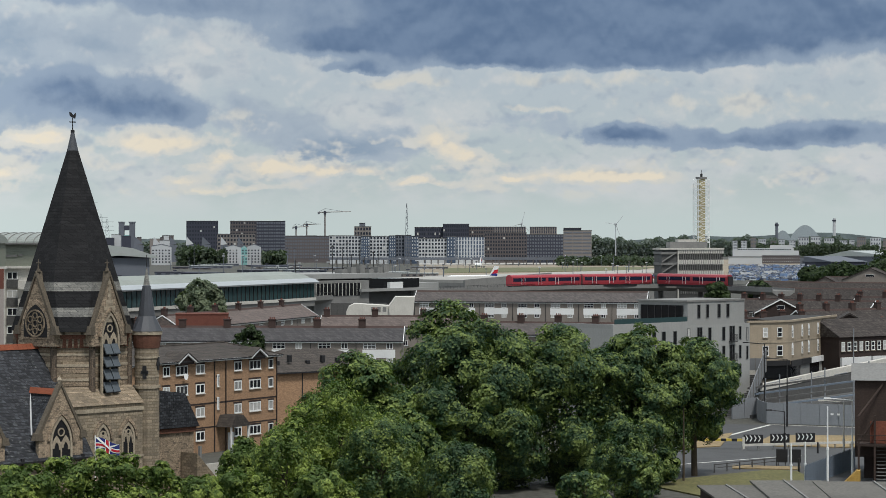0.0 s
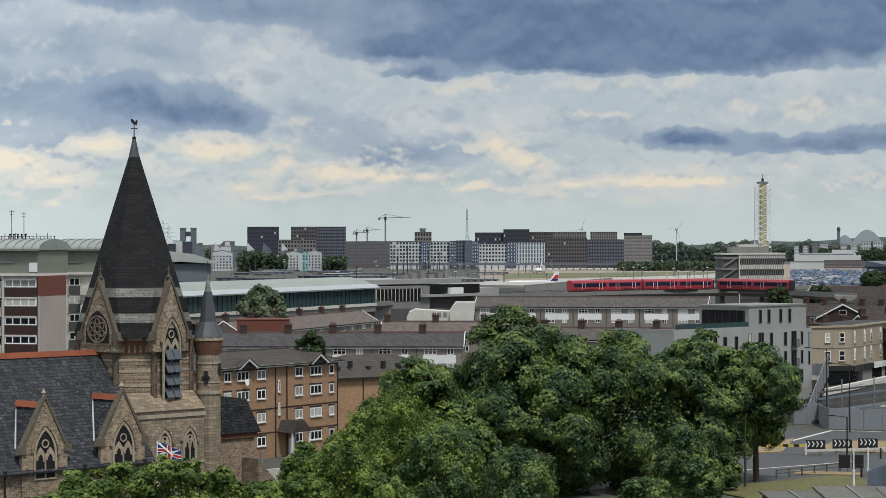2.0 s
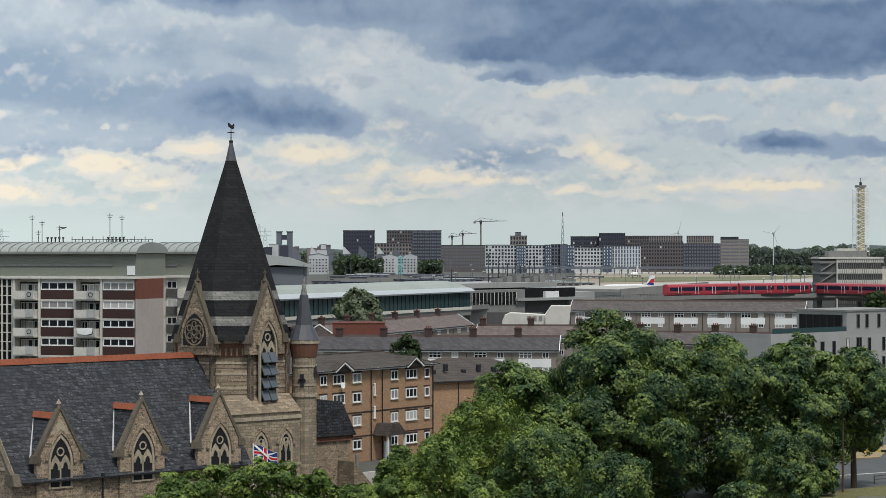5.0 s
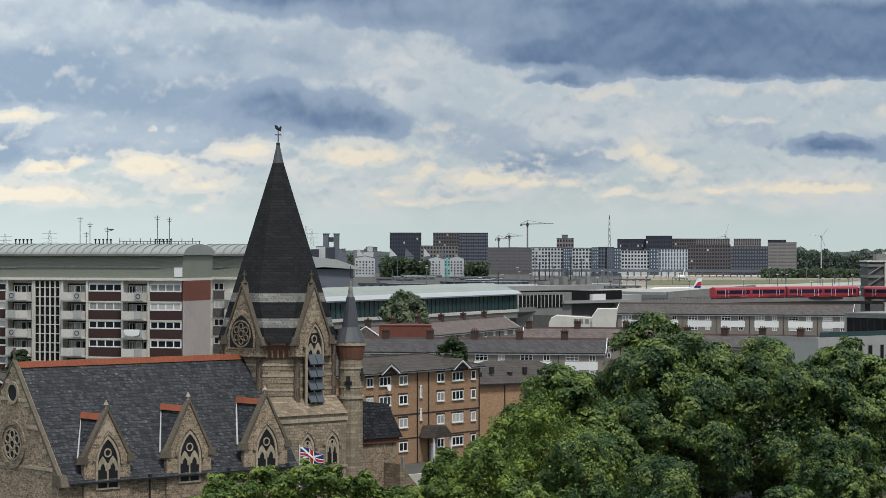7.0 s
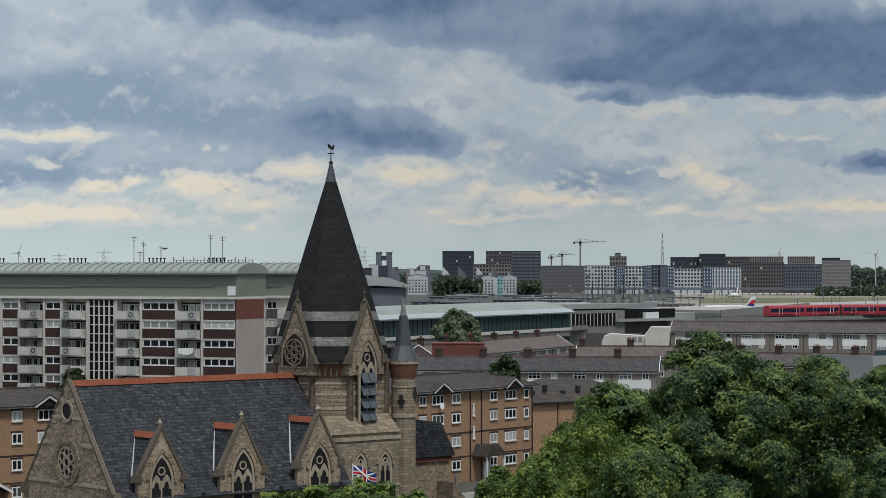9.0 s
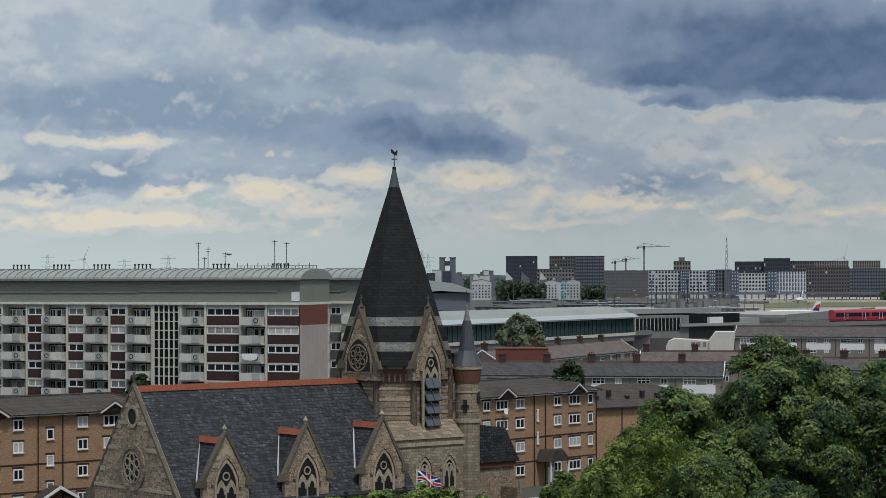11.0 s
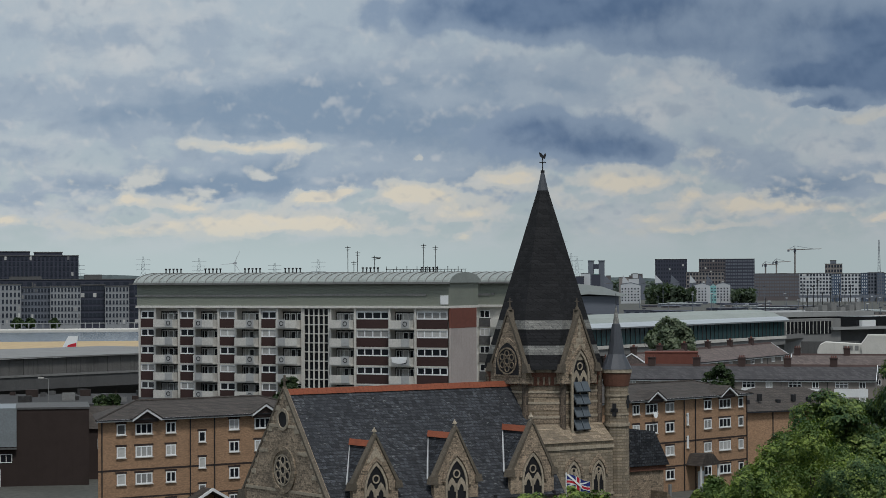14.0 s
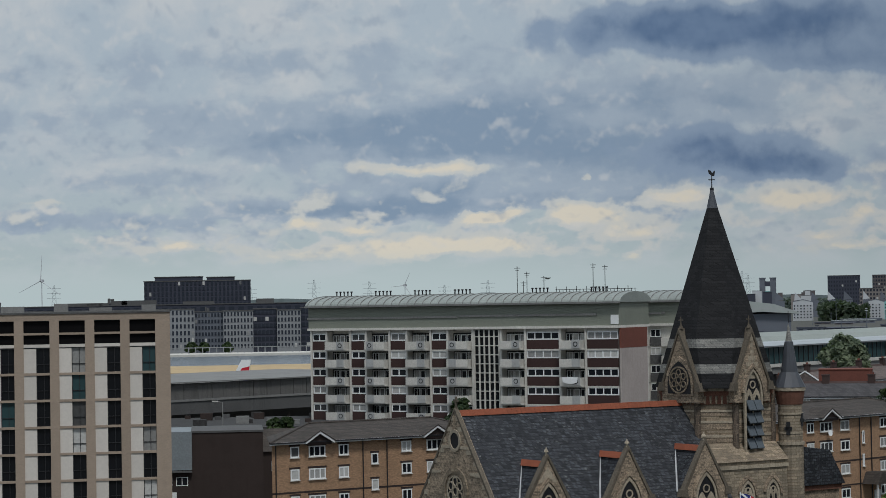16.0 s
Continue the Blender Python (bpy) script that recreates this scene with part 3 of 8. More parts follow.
# gabled dormers of the front wall
for k, (cx, apex, knee, half, pale) in enumerate(((-25.6, 11.75, 7.75, 2.5, True), (-16.5, 12.1, 7.8, 2.55, False), (-7.45, 12.35, 8.0, 2.6, False))):
    bm = bmesh.new()
    yf = -HW - 0.25
    prism(bm, [(cx - half, 0), (cx + half, 0), (cx + half, knee - 0.2), (cx, apex - 0.25), (cx - half, knee - 0.2)], yf, -HW + 0.22)
    dormer = part("dormer_gable", bm, M_RAG, church)
    bm = bmesh.new()
    for s in (-1, 1):
        prism(bm, [(cx + s * (half + 0.25), knee - 0.5), (cx + s * (half - 0.2), knee - 0.38), (cx, apex - 0.2), (cx, apex + 0.18)], yf - 0.1, -HW + 0.27)
        prism(bm, [(cx + s * (half + 0.5), knee - 0.9), (cx + s * (half - 0.4), knee - 0.9), (cx + s * (half - 0.3), knee - 0.2), (cx + s * (half + 0.3), knee - 0.2)], yf - 0.16, -HW + 0.28)
    part("coping", bm, M_COPING, dormer)
    if pale:
        part("apex_panel", prism(bmesh.new(), [(cx - 1.05, knee + 1.55), (cx + 1.05, knee + 1.55), (cx, apex - 1.0)], yf - 0.05, yf - 0.003), M_DRESSED, dormer, "pale smooth stone panel")
    rod(bm := bmesh.new(), (cx, yf + 0.2, apex), (cx, yf + 0.2, apex + 0.75), 0.14, 0.05, 6)
    rod(bm, (cx, yf + 0.2, apex + 0.35), (cx, yf + 0.2, apex + 0.6), 0.26, 0.12, 6)
    part("finial", bm, M_DRESSED, dormer)
    # small slate roof running back into the main roof
    z_r = apex - 0.7
    back = -HW + (z_r - EAVE) / (RIDGE - EAVE) * HW
    bm = bmesh.new()
    v = [bm.verts.new(p) for p in ((cx - half + 0.2, -HW + 0.22, knee - 0.6), (cx, -HW + 0.22, z_r), (cx + half - 0.2, -HW + 0.22, knee - 0.6), (cx, back + 0.4, z_r),
                                   (cx - half + 0.2, -HW + 2.0, knee - 0.6), (cx + half - 0.2, -HW + 2.0, knee - 0.6))]
    bm.faces.new((v[0], v[1], v[3], v[4]))
    bm.faces.new((v[1], v[2], v[5], v[3]))
    bm.faces.new((v[0], v[4], v[5], v[2]))
    part("dormer_roof", bm, M_SLATE, dormer)
    part("ridge_tiles", prism(bmesh.new(), [(cx - 0.4, z_r - 0.35), (cx, z_r + 0.2), (cx + 0.4, z_r - 0.35)], -HW + 0.22, back + 0.5), M_RIDGE, dormer)
    part("lead_flashing", rods(((cx, back + 0.1, z_r + 0.05), (cx - half + 0.2, -HW + 1.1, knee - 0.5), 0.09, 0.09, 5)), M_SILVERLEAD, dormer, "pale lead valley flashing")
    traceried_window(dormer, cx, yf, 2.15, 4.6, 6.7, 9.0, 2)
for x in (-21.0, -12.0, -4.9):
    bm = rods(((x, -HW - 0.35, 0), (x, -HW - 0.35, 5.4), 0.09), ((x, -HW - 0.35, 5.2), (x, -HW - 0.35, 5.55), 0.2))
    part("downpipe", bm, M_IRON, church)

# tower: a square foot, an eight-sided belfry with four gables, a tall eight-sided spire
T8 = radians(7.0)
A8 = 4.5                      # from the axis to a face


def octagon(c, front, side):
    """Eight corners: the four main faces lie at c from the axis, the slanting ones at front or side."""
    out = []
    for k in range(4):
        d0, d1 = (side, front) if k % 2 == 0 else (front, side)
        a = k * math.pi / 2 + T8
        for x, y in ((c, c - math.sqrt(2) * d0), (c, math.sqrt(2) * d1 - c)):
            out.append((x * math.cos(a) - y * math.sin(a), x * math.sin(a) + y * math.cos(a)))
    return out


def stage(z0, z1, e0=0.0, e1=None):
    """A slice of the belfry, e proud of its walls."""
    bm = bmesh.new()
    lo = [bm.verts.new((x, y, z0)) for x, y in octagon(A8 + e0, 4.5 + e0, 5.55 + e0)]
    e1 = e0 if e1 is None else e1
    hi = [bm.verts.new((x, y, z1)) for x, y in octagon(A8 + e1, 4.5 + e1, 5.55 + e1)]
    for i in range(8):
        bm.faces.new((lo[i], lo[(i + 1) % 8], hi[(i + 1) % 8], hi[i]))
    bm.faces.new(lo[::-1])
    bm.faces.new(hi)
    return bm


tower = part("tower", stage(8.0, 16.9), M_STONE, church, "octagonal pale stone belfry stage")
bm = boxes((-5.2, 3.9, -6.1, 5.2, 0, 9.9))
foot = part("tower_base", bm, M_PALESTONE, church, "square stone tower base")
bm = bmesh.new()
v = [bm.verts.new(p) for p in ((-5.35, -6.25, 9.9), (4.0, -6.25, 9.9), (4.0, 5.3, 9.9), (-5.35, 5.3, 9.9), (-1.9, -4.4, 11.6), (3.9, -4.4, 11.6), (3.9, 4.4, 11.6), (-4.4, 4.4, 11.6), (-4.4, -1.9, 11.6))]
for f in ((0, 1, 5, 4), (1, 2, 6, 5), (2, 3, 7, 6), (3, 0, 8, 7), (0, 4, 8), (0, 3, 2, 1)):
    bm.faces.new([v[i] for i in f])
bm.faces.new((v[4], v[5], v[6], v[7], v[8]))
part("sloping_offset", bm, M_STONE, foot, "mossy sloping stone weathering")
part("string_course", boxes((-5.3, 4.0, -6.22, -6.1, 9.2, 9.55)), M_DRESSED, foot)
part("string_course", boxes((-5.3, 4.0, -6.2, -6.1, 4.55, 4.8)), M_DRESSED, foot)
for cx in (-1.15, 2.0):
    traceried_window(foot, cx, -6.1, 1.25, 4.9, 6.6, 7.75, 2, 0.1)
for z0, z1, e in ((10.9, 11.2, 0.12), (12.2, 12.45, 0.08), (13.6, 13.85, 0.08), (14.7, 14.9, 0.08), (16.75, 17.05, 0.32)):
    part("string_course", stage(z0, z1, e), M_DRESSED, tower)
for z0, z1 in ((11.7, 12.2), (13.0, 13.6), (14.3, 14.7)):
    part("rag_band", stage(z0, z1, 0.03), M_RAG, tower)
part("corbel_table", stage(15.45, 16.74, 0.1, 0.28), M_REDSTONE, tower, "dark red brick corbel band")
corbel = shaft = None
ring_out, ring_in = octagon(A8 + 0.2, 4.7, 5.75), octagon(A8 - 0.05, 4.45, 5.5)
for i in range(8):
    (ax, ay), (bx, by) = ring_out[i], ring_out[(i + 1) % 8]
    n_c = max(2, round(math.hypot(bx - ax, by - ay) / 0.55))
    for j in range(n_c):
        f = (j + 0.5) / n_c
        at = pose(ax + (bx - ax) * f, ay + (by - ay) * f, 0)
        if corbel is None:
            corbel = part("corbel", rods(((0, 0, 15.5), (0, 0, 16.3), 0.08, 0.15, 5)), M_STONE, tower, at=at)
        else:
            link("corbel", corbel.data, tower, at=at)
    at = pose(*ring_in[i], 0)
    if shaft is None:
        shaft = part("corner_shaft", rods(((0, 0, 9.9), (0, 0, 16.7), 0.34, 0.34, 8)), M_SHAFT, tower, "weather-blackened corner shaft", at=at)
    else:
        link("corner_shaft", shaft.data, tower, "weather-blackened corner shaft", at)
# spire
bands = [((5.25, 17.05), (5.02, 18.5), M_SPIRE), ((5.02, 18.5), (4.90, 19.4), M_SLATE_PALE), ((4.90, 19.4), (4.70, 21.0), M_SPIRE), ((4.70, 21.0), (4.60, 21.9), M_SLATE_PALE), ((4.90, 21.9), (0.60, 34.9), M_SPIRE), ((0.60, 34.9), (0.16, 36.8), M_LEAD)]


def broach(z):
    """The eight corners of the spire's foot: its slanting sides run out wider than the gabled ones."""
    f = (z - 17.05) / 4.85
    return [(x, y, z) for x, y in octagon(4.72 - 0.19 * f, 5.42 - 0.89 * f, 6.05 - 1.52 * f)]


spire = None
for k, ((r0, z0), (r1, z1), m) in enumerate(bands):
    bm = bmesh.new()
    if k < 4:
        lo, hi = [bm.verts.new(p) for p in broach(z0)], [bm.verts.new(p) for p in broach(z1)]
        for i in range(8):
            bm.faces.new((lo[i], lo[(i + 1) % 8], hi[(i + 1) % 8], hi[i]))
        bm.faces.new(lo[::-1])
        bm.faces.new(hi)
    else:
        lathe(bm, [(r0, z0), (r1, z1)], 8, turn=math.pi / 8 + T8)
    ob = part("spire" if k == 0 else ("slate_band" if k < 5 else "lead_cap"), bm, m, church if k == 0 else spire)
    spire = spire or ob
bm = rods(((0, 0, 36.5), (0, 0, 38.5), 0.07, 0.04, 6), ((0, 0, 36.7), (0, 0, 36.95), 0.2, 0.2, 8), ((-0.42, 0, 37.75), (0.42, 0, 37.75), 0.045, 0.045, 5), ((0, -0.42, 37.75), (0, 0.42, 37.75), 0.045, 0.045, 5))
prism(bm, [(-0.05, 38.2), (0.3, 38.1), (0.42, 38.5), (0.36, 38.68), (0.1, 38.42), (-0.2, 38.68), (-0.42, 38.74), (-0.32, 38.35)], -0.04, 0.04)
part("weathervane", bm, M_IRON, spire, "black iron cockerel weathervane")
# four gables on the belfry
for k in range(4):
    rot = pose(0, 0, 0, 0, 0, 90 * k + 7.0)
    half, yf = 2.5, -A8 - 0.5
    bm = bmesh.new()
    prism(bm, [(-half, 15.6), (half, 15.6), (half, 17.5), (0, 22.6), (-half, 17.5)], yf, yf + 0.9)
    bmesh.ops.transform(bm, matrix=rot, verts=bm.verts)
    g = part("belfry_gable", bm, M_RAG, church)
    bm = bmesh.new()
    for s in (-1, 1):
        prism(bm, [(s * (half + 0.28), 17.0), (s * (half - 0.08), 17.1), (0, 22.5), (0, 22.95)], yf - 0.12, yf + 0.95)
        prism(bm, [(s * (half + 0.5), 16.75), (s * (half - 0.4), 16.75), (s * (half - 0.35), 17.6), (s * (half + 0.25), 17.6)], yf - 0.2, yf + 0.96)
    bmesh.ops.transform(bm, matrix=rot, verts=bm.verts)
    part("coping", bm, M_COPING, g)
    bm = rods(((0, yf + 0.3, 22.7), (0, yf + 0.3, 24.1), 0.12, 0.04, 6), ((0, yf + 0.3, 22.9), (0, yf + 0.3, 23.2), 0.26, 0.16, 6), ((-0.3, yf + 0.3, 23.75), (0.3, yf + 0.3, 23.75), 0.05, 0.05, 5))
    bmesh.ops.transform(bm, matrix=rot, verts=bm.verts)
    part("finial", bm, M_COPING, g)
    bm = bmesh.new()
    v = [bm.verts.new(p) for p in ((-half + 0.1, yf + 0.9, 17.2), (0, yf + 0.9, 22.2), (half - 0.1, yf + 0.9, 17.2), (0, -3.4, 22.2), (-half + 0.1, -3.6, 17.2), (half - 0.1, -3.6, 17.2))]
    for f in ((0, 1, 3, 4), (1, 2, 5, 3), (0, 4, 5, 2), (0, 2, 1), (3, 5, 4)):
        bm.faces.new([v[i] for i in f])
    bmesh.ops.transform(bm, matrix=rot, verts=bm.verts)
    part("gable_roof", bm, M_SPIRE, g)
    holder = new("belfry_window")
    holder.parent, holder.matrix_basis = church, rot
    if k in (0, 2):
        # stepped stones in the gable, tall opening with louvres
        for r in range(7):
            z = 17.9 + r * 0.62
            inner = max(0.2, 2.25 * (22.3 - z) / 5.0 - 0.62)
            part("stepped_stone", boxes((-inner, inner, yf - 0.05, yf, z, z + 0.36)), M_DRESSED, g, "pale stepped course", at=rot)
            part("stepped_stone", boxes((-inner + 0.3, inner - 0.3, yf - 0.046, yf, z + 0.36, z + 0.62)) if inner > 0.4 else boxes((-0.1, 0.1, yf - 0.046, yf, z + 0.36, z + 0.62)), M_PALESTONE, g, at=rot)
        traceried_window(holder, 0, yf, 2.1, 10.9, 16.2, 18.6, 2, 0.2)
        for r in range(4):
            for s in (-0.52, 0.52):
                bm = bmesh.new()
                z = 11.1 + r * 1.25
                prism(bm, [(yf - 0.62, z), (yf - 0.54, z - 0.1), (yf - 0.04, z + 0.85), (yf - 0.14, z + 0.95)], s - 0.47, s + 0.47, "x")
                part("louvre", bm, M_LOUVRE, holder, "blue-grey slate louvre", at=None)
    else:
        bm = bmesh.new()
        outer = lancet(3.9, 16.3, 17.4, 20.2)
        prism(bm, outer, yf - 0.1, yf)
        part("surround", bm, M_RAG, holder)
        prism(bm := bmesh.new(), lancet(3.2, 16.5, 17.4, 19.7), yf - 0.14, yf - 0.1)
        part("glazing", bm, M_CHURCHGLASS, holder)
        for j in range(6):
            a = j * math.pi / 3 + math.pi / 6
            part("foil_ring", ring(bmesh.new(), 0.76 * math.cos(a), 17.85 + 0.76 * math.sin(a), 0.24, 0.36, yf - 0.2, yf - 0.14, 10), M_STONE, holder)
        part("hub_ring", ring(bmesh.new(), 0, 17.85, 0.26, 0.38, yf - 0.2, yf - 0.14, 12), M_STONE, holder)
        part("rim", ring(bmesh.new(), 0, 17.85, 1.2, 1.36, yf - 0.2, yf - 0.14, 20), M_STONE, holder)
# round stair turret
TX, TY, TR = 5.55, -4.75, 1.2
turret = part("stair_turret", lathe(bmesh.new(), [(TR + 0.06, 0), (TR + 0.06, 11.2), (TR, 11.4), (TR, 16.0), (TR + 0.12, 16.1), (TR + 0.12, 16.7)], 20, TX, TY), M_PALESTONE, church, "round pale stone stair turret", smooth=False)
for z0, z1, e in ((11.2, 11.5, 0.18), (12.3, 12.45, 0.05), (14.2, 14.4, 0.08), (16.55, 16.9, 0.36)):
    part("string_course", lathe(bmesh.new(), [(TR + e, z0), (TR + e, z1)], 20, TX, TY), M_DRESSED, turret)
part("corbel_table", lathe(bmesh.new(), [(TR + 0.06, 15.2), (TR + 0.2, 15.9), (TR + 0.28, 16.5)], 20, TX, TY), M_REDSTONE, turret)
part("turret_roof", lathe(bmesh.new(), [(TR + 0.42, 16.9), (TR * 0.72, 18.4), (0.42, 21.4), (0.3, 21.5)], 12, TX, TY), M_LEAD, turret, "conical slate cap")
part("cap_tip", lathe(bmesh.new(), [(0.34, 21.4), (0.05, 23.2)], 10, TX, TY), M_SLATE_PALE, turret)
part("spike", rods(((TX, TY, 23.3), (TX, TY, 24.5), 0.035)), M_IRON, turret)
for z, a in ((13.0, -62), (8.6, -30), (12.2, -140)):
    c, s = math.cos(radians(a)), math.sin(radians(a))
    bm = boxes((-0.2, 0.2, -0.05, 0.05, 0, 1.3), (-0.38, 0.38, -0.05, 0.05, 0.45, 0.8))
    part("slit_window", bm, M_IRON, turret, at=Matrix.Translation((TX + (TR + 0.04) * c, TY + (TR + 0.04) * s, z)) @ pose(0, 0, 0, 0, 0, a + 90))
# low side building behind the turret
aisle = part("side_chapel", boxes((7.0, 12.4, -4.0, 4.0, 0, 6.6)), M_RAG, church)
part("cornice", boxes((6.9, 12.6, -4.2, 4.2, 6.4, 6.9)), M_REDSTONE, aisle)
bm = bmesh.new()
prism(bm, [(6.6, 6.9), (12.9, 6.9), (10.9, 10.4), (7.0, 10.9)], -4.4, 4.4)
part("chapel_roof", bm, M_SLATE, aisle)
bm = bmesh.new()
prism(bm, [(10.6, 0), (13.6, 0), (13.6, 1.4), (10.6, 4.4)], -6.6, -4.1)
part("buttress", bm, M_STONE, aisle)

# ---- apartment block ----


def slab_block(m, label, length, depth, name="apartment_block", inset=0.35):
    """A long concrete block of flats with balconies, a green top storey and a barrel roof."""
    ob = thing(name, m, label, "apartment block")
    top = 21.85
    body = part("body", boxes((0, length, inset, depth, 0, top)), M_CONCRETE, ob)
    part("attic", boxes((-0.1, length + 0.1, 0.0, depth + 0.1, top + 0.35, 25.5)), M_GREEN, ob, "sage green clad attic storey")
    part("attic_band", boxes((-0.3, length * 0.5 - 0.1, -0.12, 0, 23.55, 23.85), (length * 0.5 + 0.15, length - 3.5, -0.12, 0, 23.65, 23.95)), M_GREYCON, ob)
    part("cornice", boxes((-0.2, length + 0.2, -0.25, depth + 0.2, top, top + 0.35)), M_CONCRETE, ob)
    bm = bmesh.new()
    steps = 14
    arc = [(depth / 2 - (depth / 2 + 0.5) * math.cos(math.pi * i / steps), 25.5 + 1.55 * math.sin(math.pi * i / steps)) for i in range(steps + 1)]
    prism(bm, arc, -0.4, length + 0.4, "x")
    roof = part("roof", bm, M_ROOFMETAL, ob, "grey seamed metal barrel roof")
    bm = bmesh.new()
    x = 0.0
    for (a, b), (c, d) in zip(arc, arc[1:]):
        v = [bm.verts.new(p) for p in ((x, a, b + 0.0), (x, c, d + 0.0), (x, c, d + 0.09), (x, a, b + 0.09), (x + 0.1, a, b), (x + 0.1, c, d), (x + 0.1, c, d + 0.09), (x + 0.1, a, b + 0.09))]
        for f in ((0, 1, 2, 3), (7, 6, 5, 4), (3, 2, 6, 7)):
            bm.faces.new([v[i] for i in f])
    seam = part("seam", bm, M_GREYCON, roof)
    while x < length - 1.4:
        x += 1.35
        link("seam", seam.data, roof, at=pose(x, 0, 0))
    part("eaves_gutter", boxes((-0.4, length + 0.4, -0.72, -0.5, 25.35, 25.62)), M_GREYCON, roof)
    return ob


BL = 52.1
block = slab_block(pose(-116.06, 327.0, 0, 0, 0, -12.99), "seven-storey concrete apartment block with balconies and a green attic", BL, 10.0, inset=1.7)
PITCH, TOPZ = 2.66, 20.24
# bays along the front: window panels, balconies and a glazed stair
BAYS = [(0.35, 3.1, "w2"), (3.1, 7.3, "b"), (7.3, 10.1, "w2"), (10.1, 14.2, "b"), (14.2, 17.2, "w2"), (17.2, 21.3, "b"), (21.3, 24.2, "w2"), (24.2, 28.4, "b"),
        (28.4, 33.1, "stair"), (33.1, 37.1, "b"), (37.1, 42.7, "w4"), (42.7, 46.8, "b"), (46.8, 52.0, "w4")]
for x0, x1, kind in BAYS:
    part("pier", boxes((x0 - 0.18, x0 + 0.12, -0.02, 1.695, 0, 21.85)), M_CONCRETE, block)
    if kind != "b":
        part("bay_wall", boxes((x0 + 0.122, x1 - 0.182, 0.348, 1.697, 0, 21.84)), M_CONCRETE, block)
    if kind == "stair":
        part("stair_glass", boxes((x0 + 0.15, x1 - 0.2, 0.22, 0.345, 3, 21.7)), M_GLASS_DARK, block, "tall glazed stairwell")
        for i in range(6):
            cx = x0 + 0.25 + i * (x1 - x0 - 0.6) / 5
            part("mullion", boxes((cx - 0.09, cx + 0.09, 0.0, 0.22, 3, 21.7)), M_CONCRETE, block)
        for i in range(14):
            part("transom", boxes((x0 + 0.2, x1 - 0.2, 0.05, 0.2, 3.4 + i * 1.33, 3.52 + i * 1.33)), M_CONCRETE, block)
        continue
    for fl in range(7):
        z = TOPZ - fl * PITCH
        c, wid = (x0 + x1) / 2, x1 - x0 - 0.32
        part("slab_edge", boxes((x0 + 0.12, x1 - 0.18, 0.1, 0.36, z - 1.58, z - 1.36)), M_CONCRETE, block)
        if kind != "b":
            window(block, c, z, wid, 1.15, 0.22, 4 if kind == "w4" else 2, bar=0.17)
            part("spandrel", boxes((x0 + 0.14, x1 - 0.2, 0.16, 0.345, z - 1.34, z - 0.02)), M_MAROON, block, "maroon brick spandrel")
        else:
            # near-black back wall: the recess shade is put into its colour
            part("balcony_recess", boxes((x0 + 0.13, x1 - 0.19, 1.60, 1.69, z - 1.30, z + 1.09)), M_DARK_SHADE, block)
            window(block, c - wid * 0.05, z - 1.25, 0.9, 2.1, 1.55, 1, bar=0.13, name="balcony_door")
            window(block, c + wid * 0.28, z - 0.35, 1.3, 1.2, 1.55, 2, bar=0.10)
            window(block, c - wid * 0.33, z - 0.35, 1.0, 1.2, 1.55, 2, bar=0.10)
            bal = part("balcony", boxes((x0 + 0.35, x1 - 0.35, -1.1, -1.0, z - 1.3, z - 0.12), (x0 + 0.13, x1 - 0.19, -1.0, 1.69, z - 1.46, z - 1.3),
                                        (x0 + 0.35, x0 + 0.43, -1.0, 0.3, z - 1.3, z - 0.12), (x1 - 0.43, x1 - 0.35, -1.0, 0.3, z - 1.3, z - 0.12)), M_CONCRETE, block, "pale concrete balcony front")
            side = 0.95 if round(x0) % 2 else -0.75
            part("balustrade_panel", boxes((c + side - 0.62, c + side + 0.62, -1.17, -1.105, z - 1.22, z - 0.06)), M_PANELGREY, bal, "thin framed grey panel")
            if fl % 2 == 0:
                part("panel_hoop", ring(bmesh.new(), c + side, z - 0.64, 0.26, 0.36, -1.21, -1.17, 14), M_IRON, bal)
# end wall
part("end_wall", boxes((BL, BL + 0.3, 0.0, 9.0, 0, 19.0)), M_PINK, block, "plain pinkish rendered end wall")
part("brick_panel", boxes((BL, BL + 0.32, 0.0, 9.0, 19.0, 21.85)), M_REDBRICK, block)
part("attic_vent", boxes((BL - 1.25, BL - 0.05, -0.14, 0.0, 22.4, 23.7)), M_WHITE, block)
block_b = slab_block(pose(*spot(-11.3, 338), 0, 0, 0, -12.99), "concrete apartment block behind the church spire", 8.4, 10.0)
for x0 in (0.2, 4.3):
    for fl in range(7):
        z = TOPZ - fl * PITCH
        part("balcony", boxes((x0 + 0.3, x0 + 1.9, -1.0, 0.3, z - 1.4, z - 0.15)), M_CONCRETE, block_b)
        window(block_b, x0 + 3.0, z, 1.6, 1.1, 0.22, 2, bar=0.1)
        part("spandrel", boxes((x0 + 2.1, x0 + 3.9, 0.16, 0.345, z - 1.34, z - 0.02)), M_DARKCON, block_b)
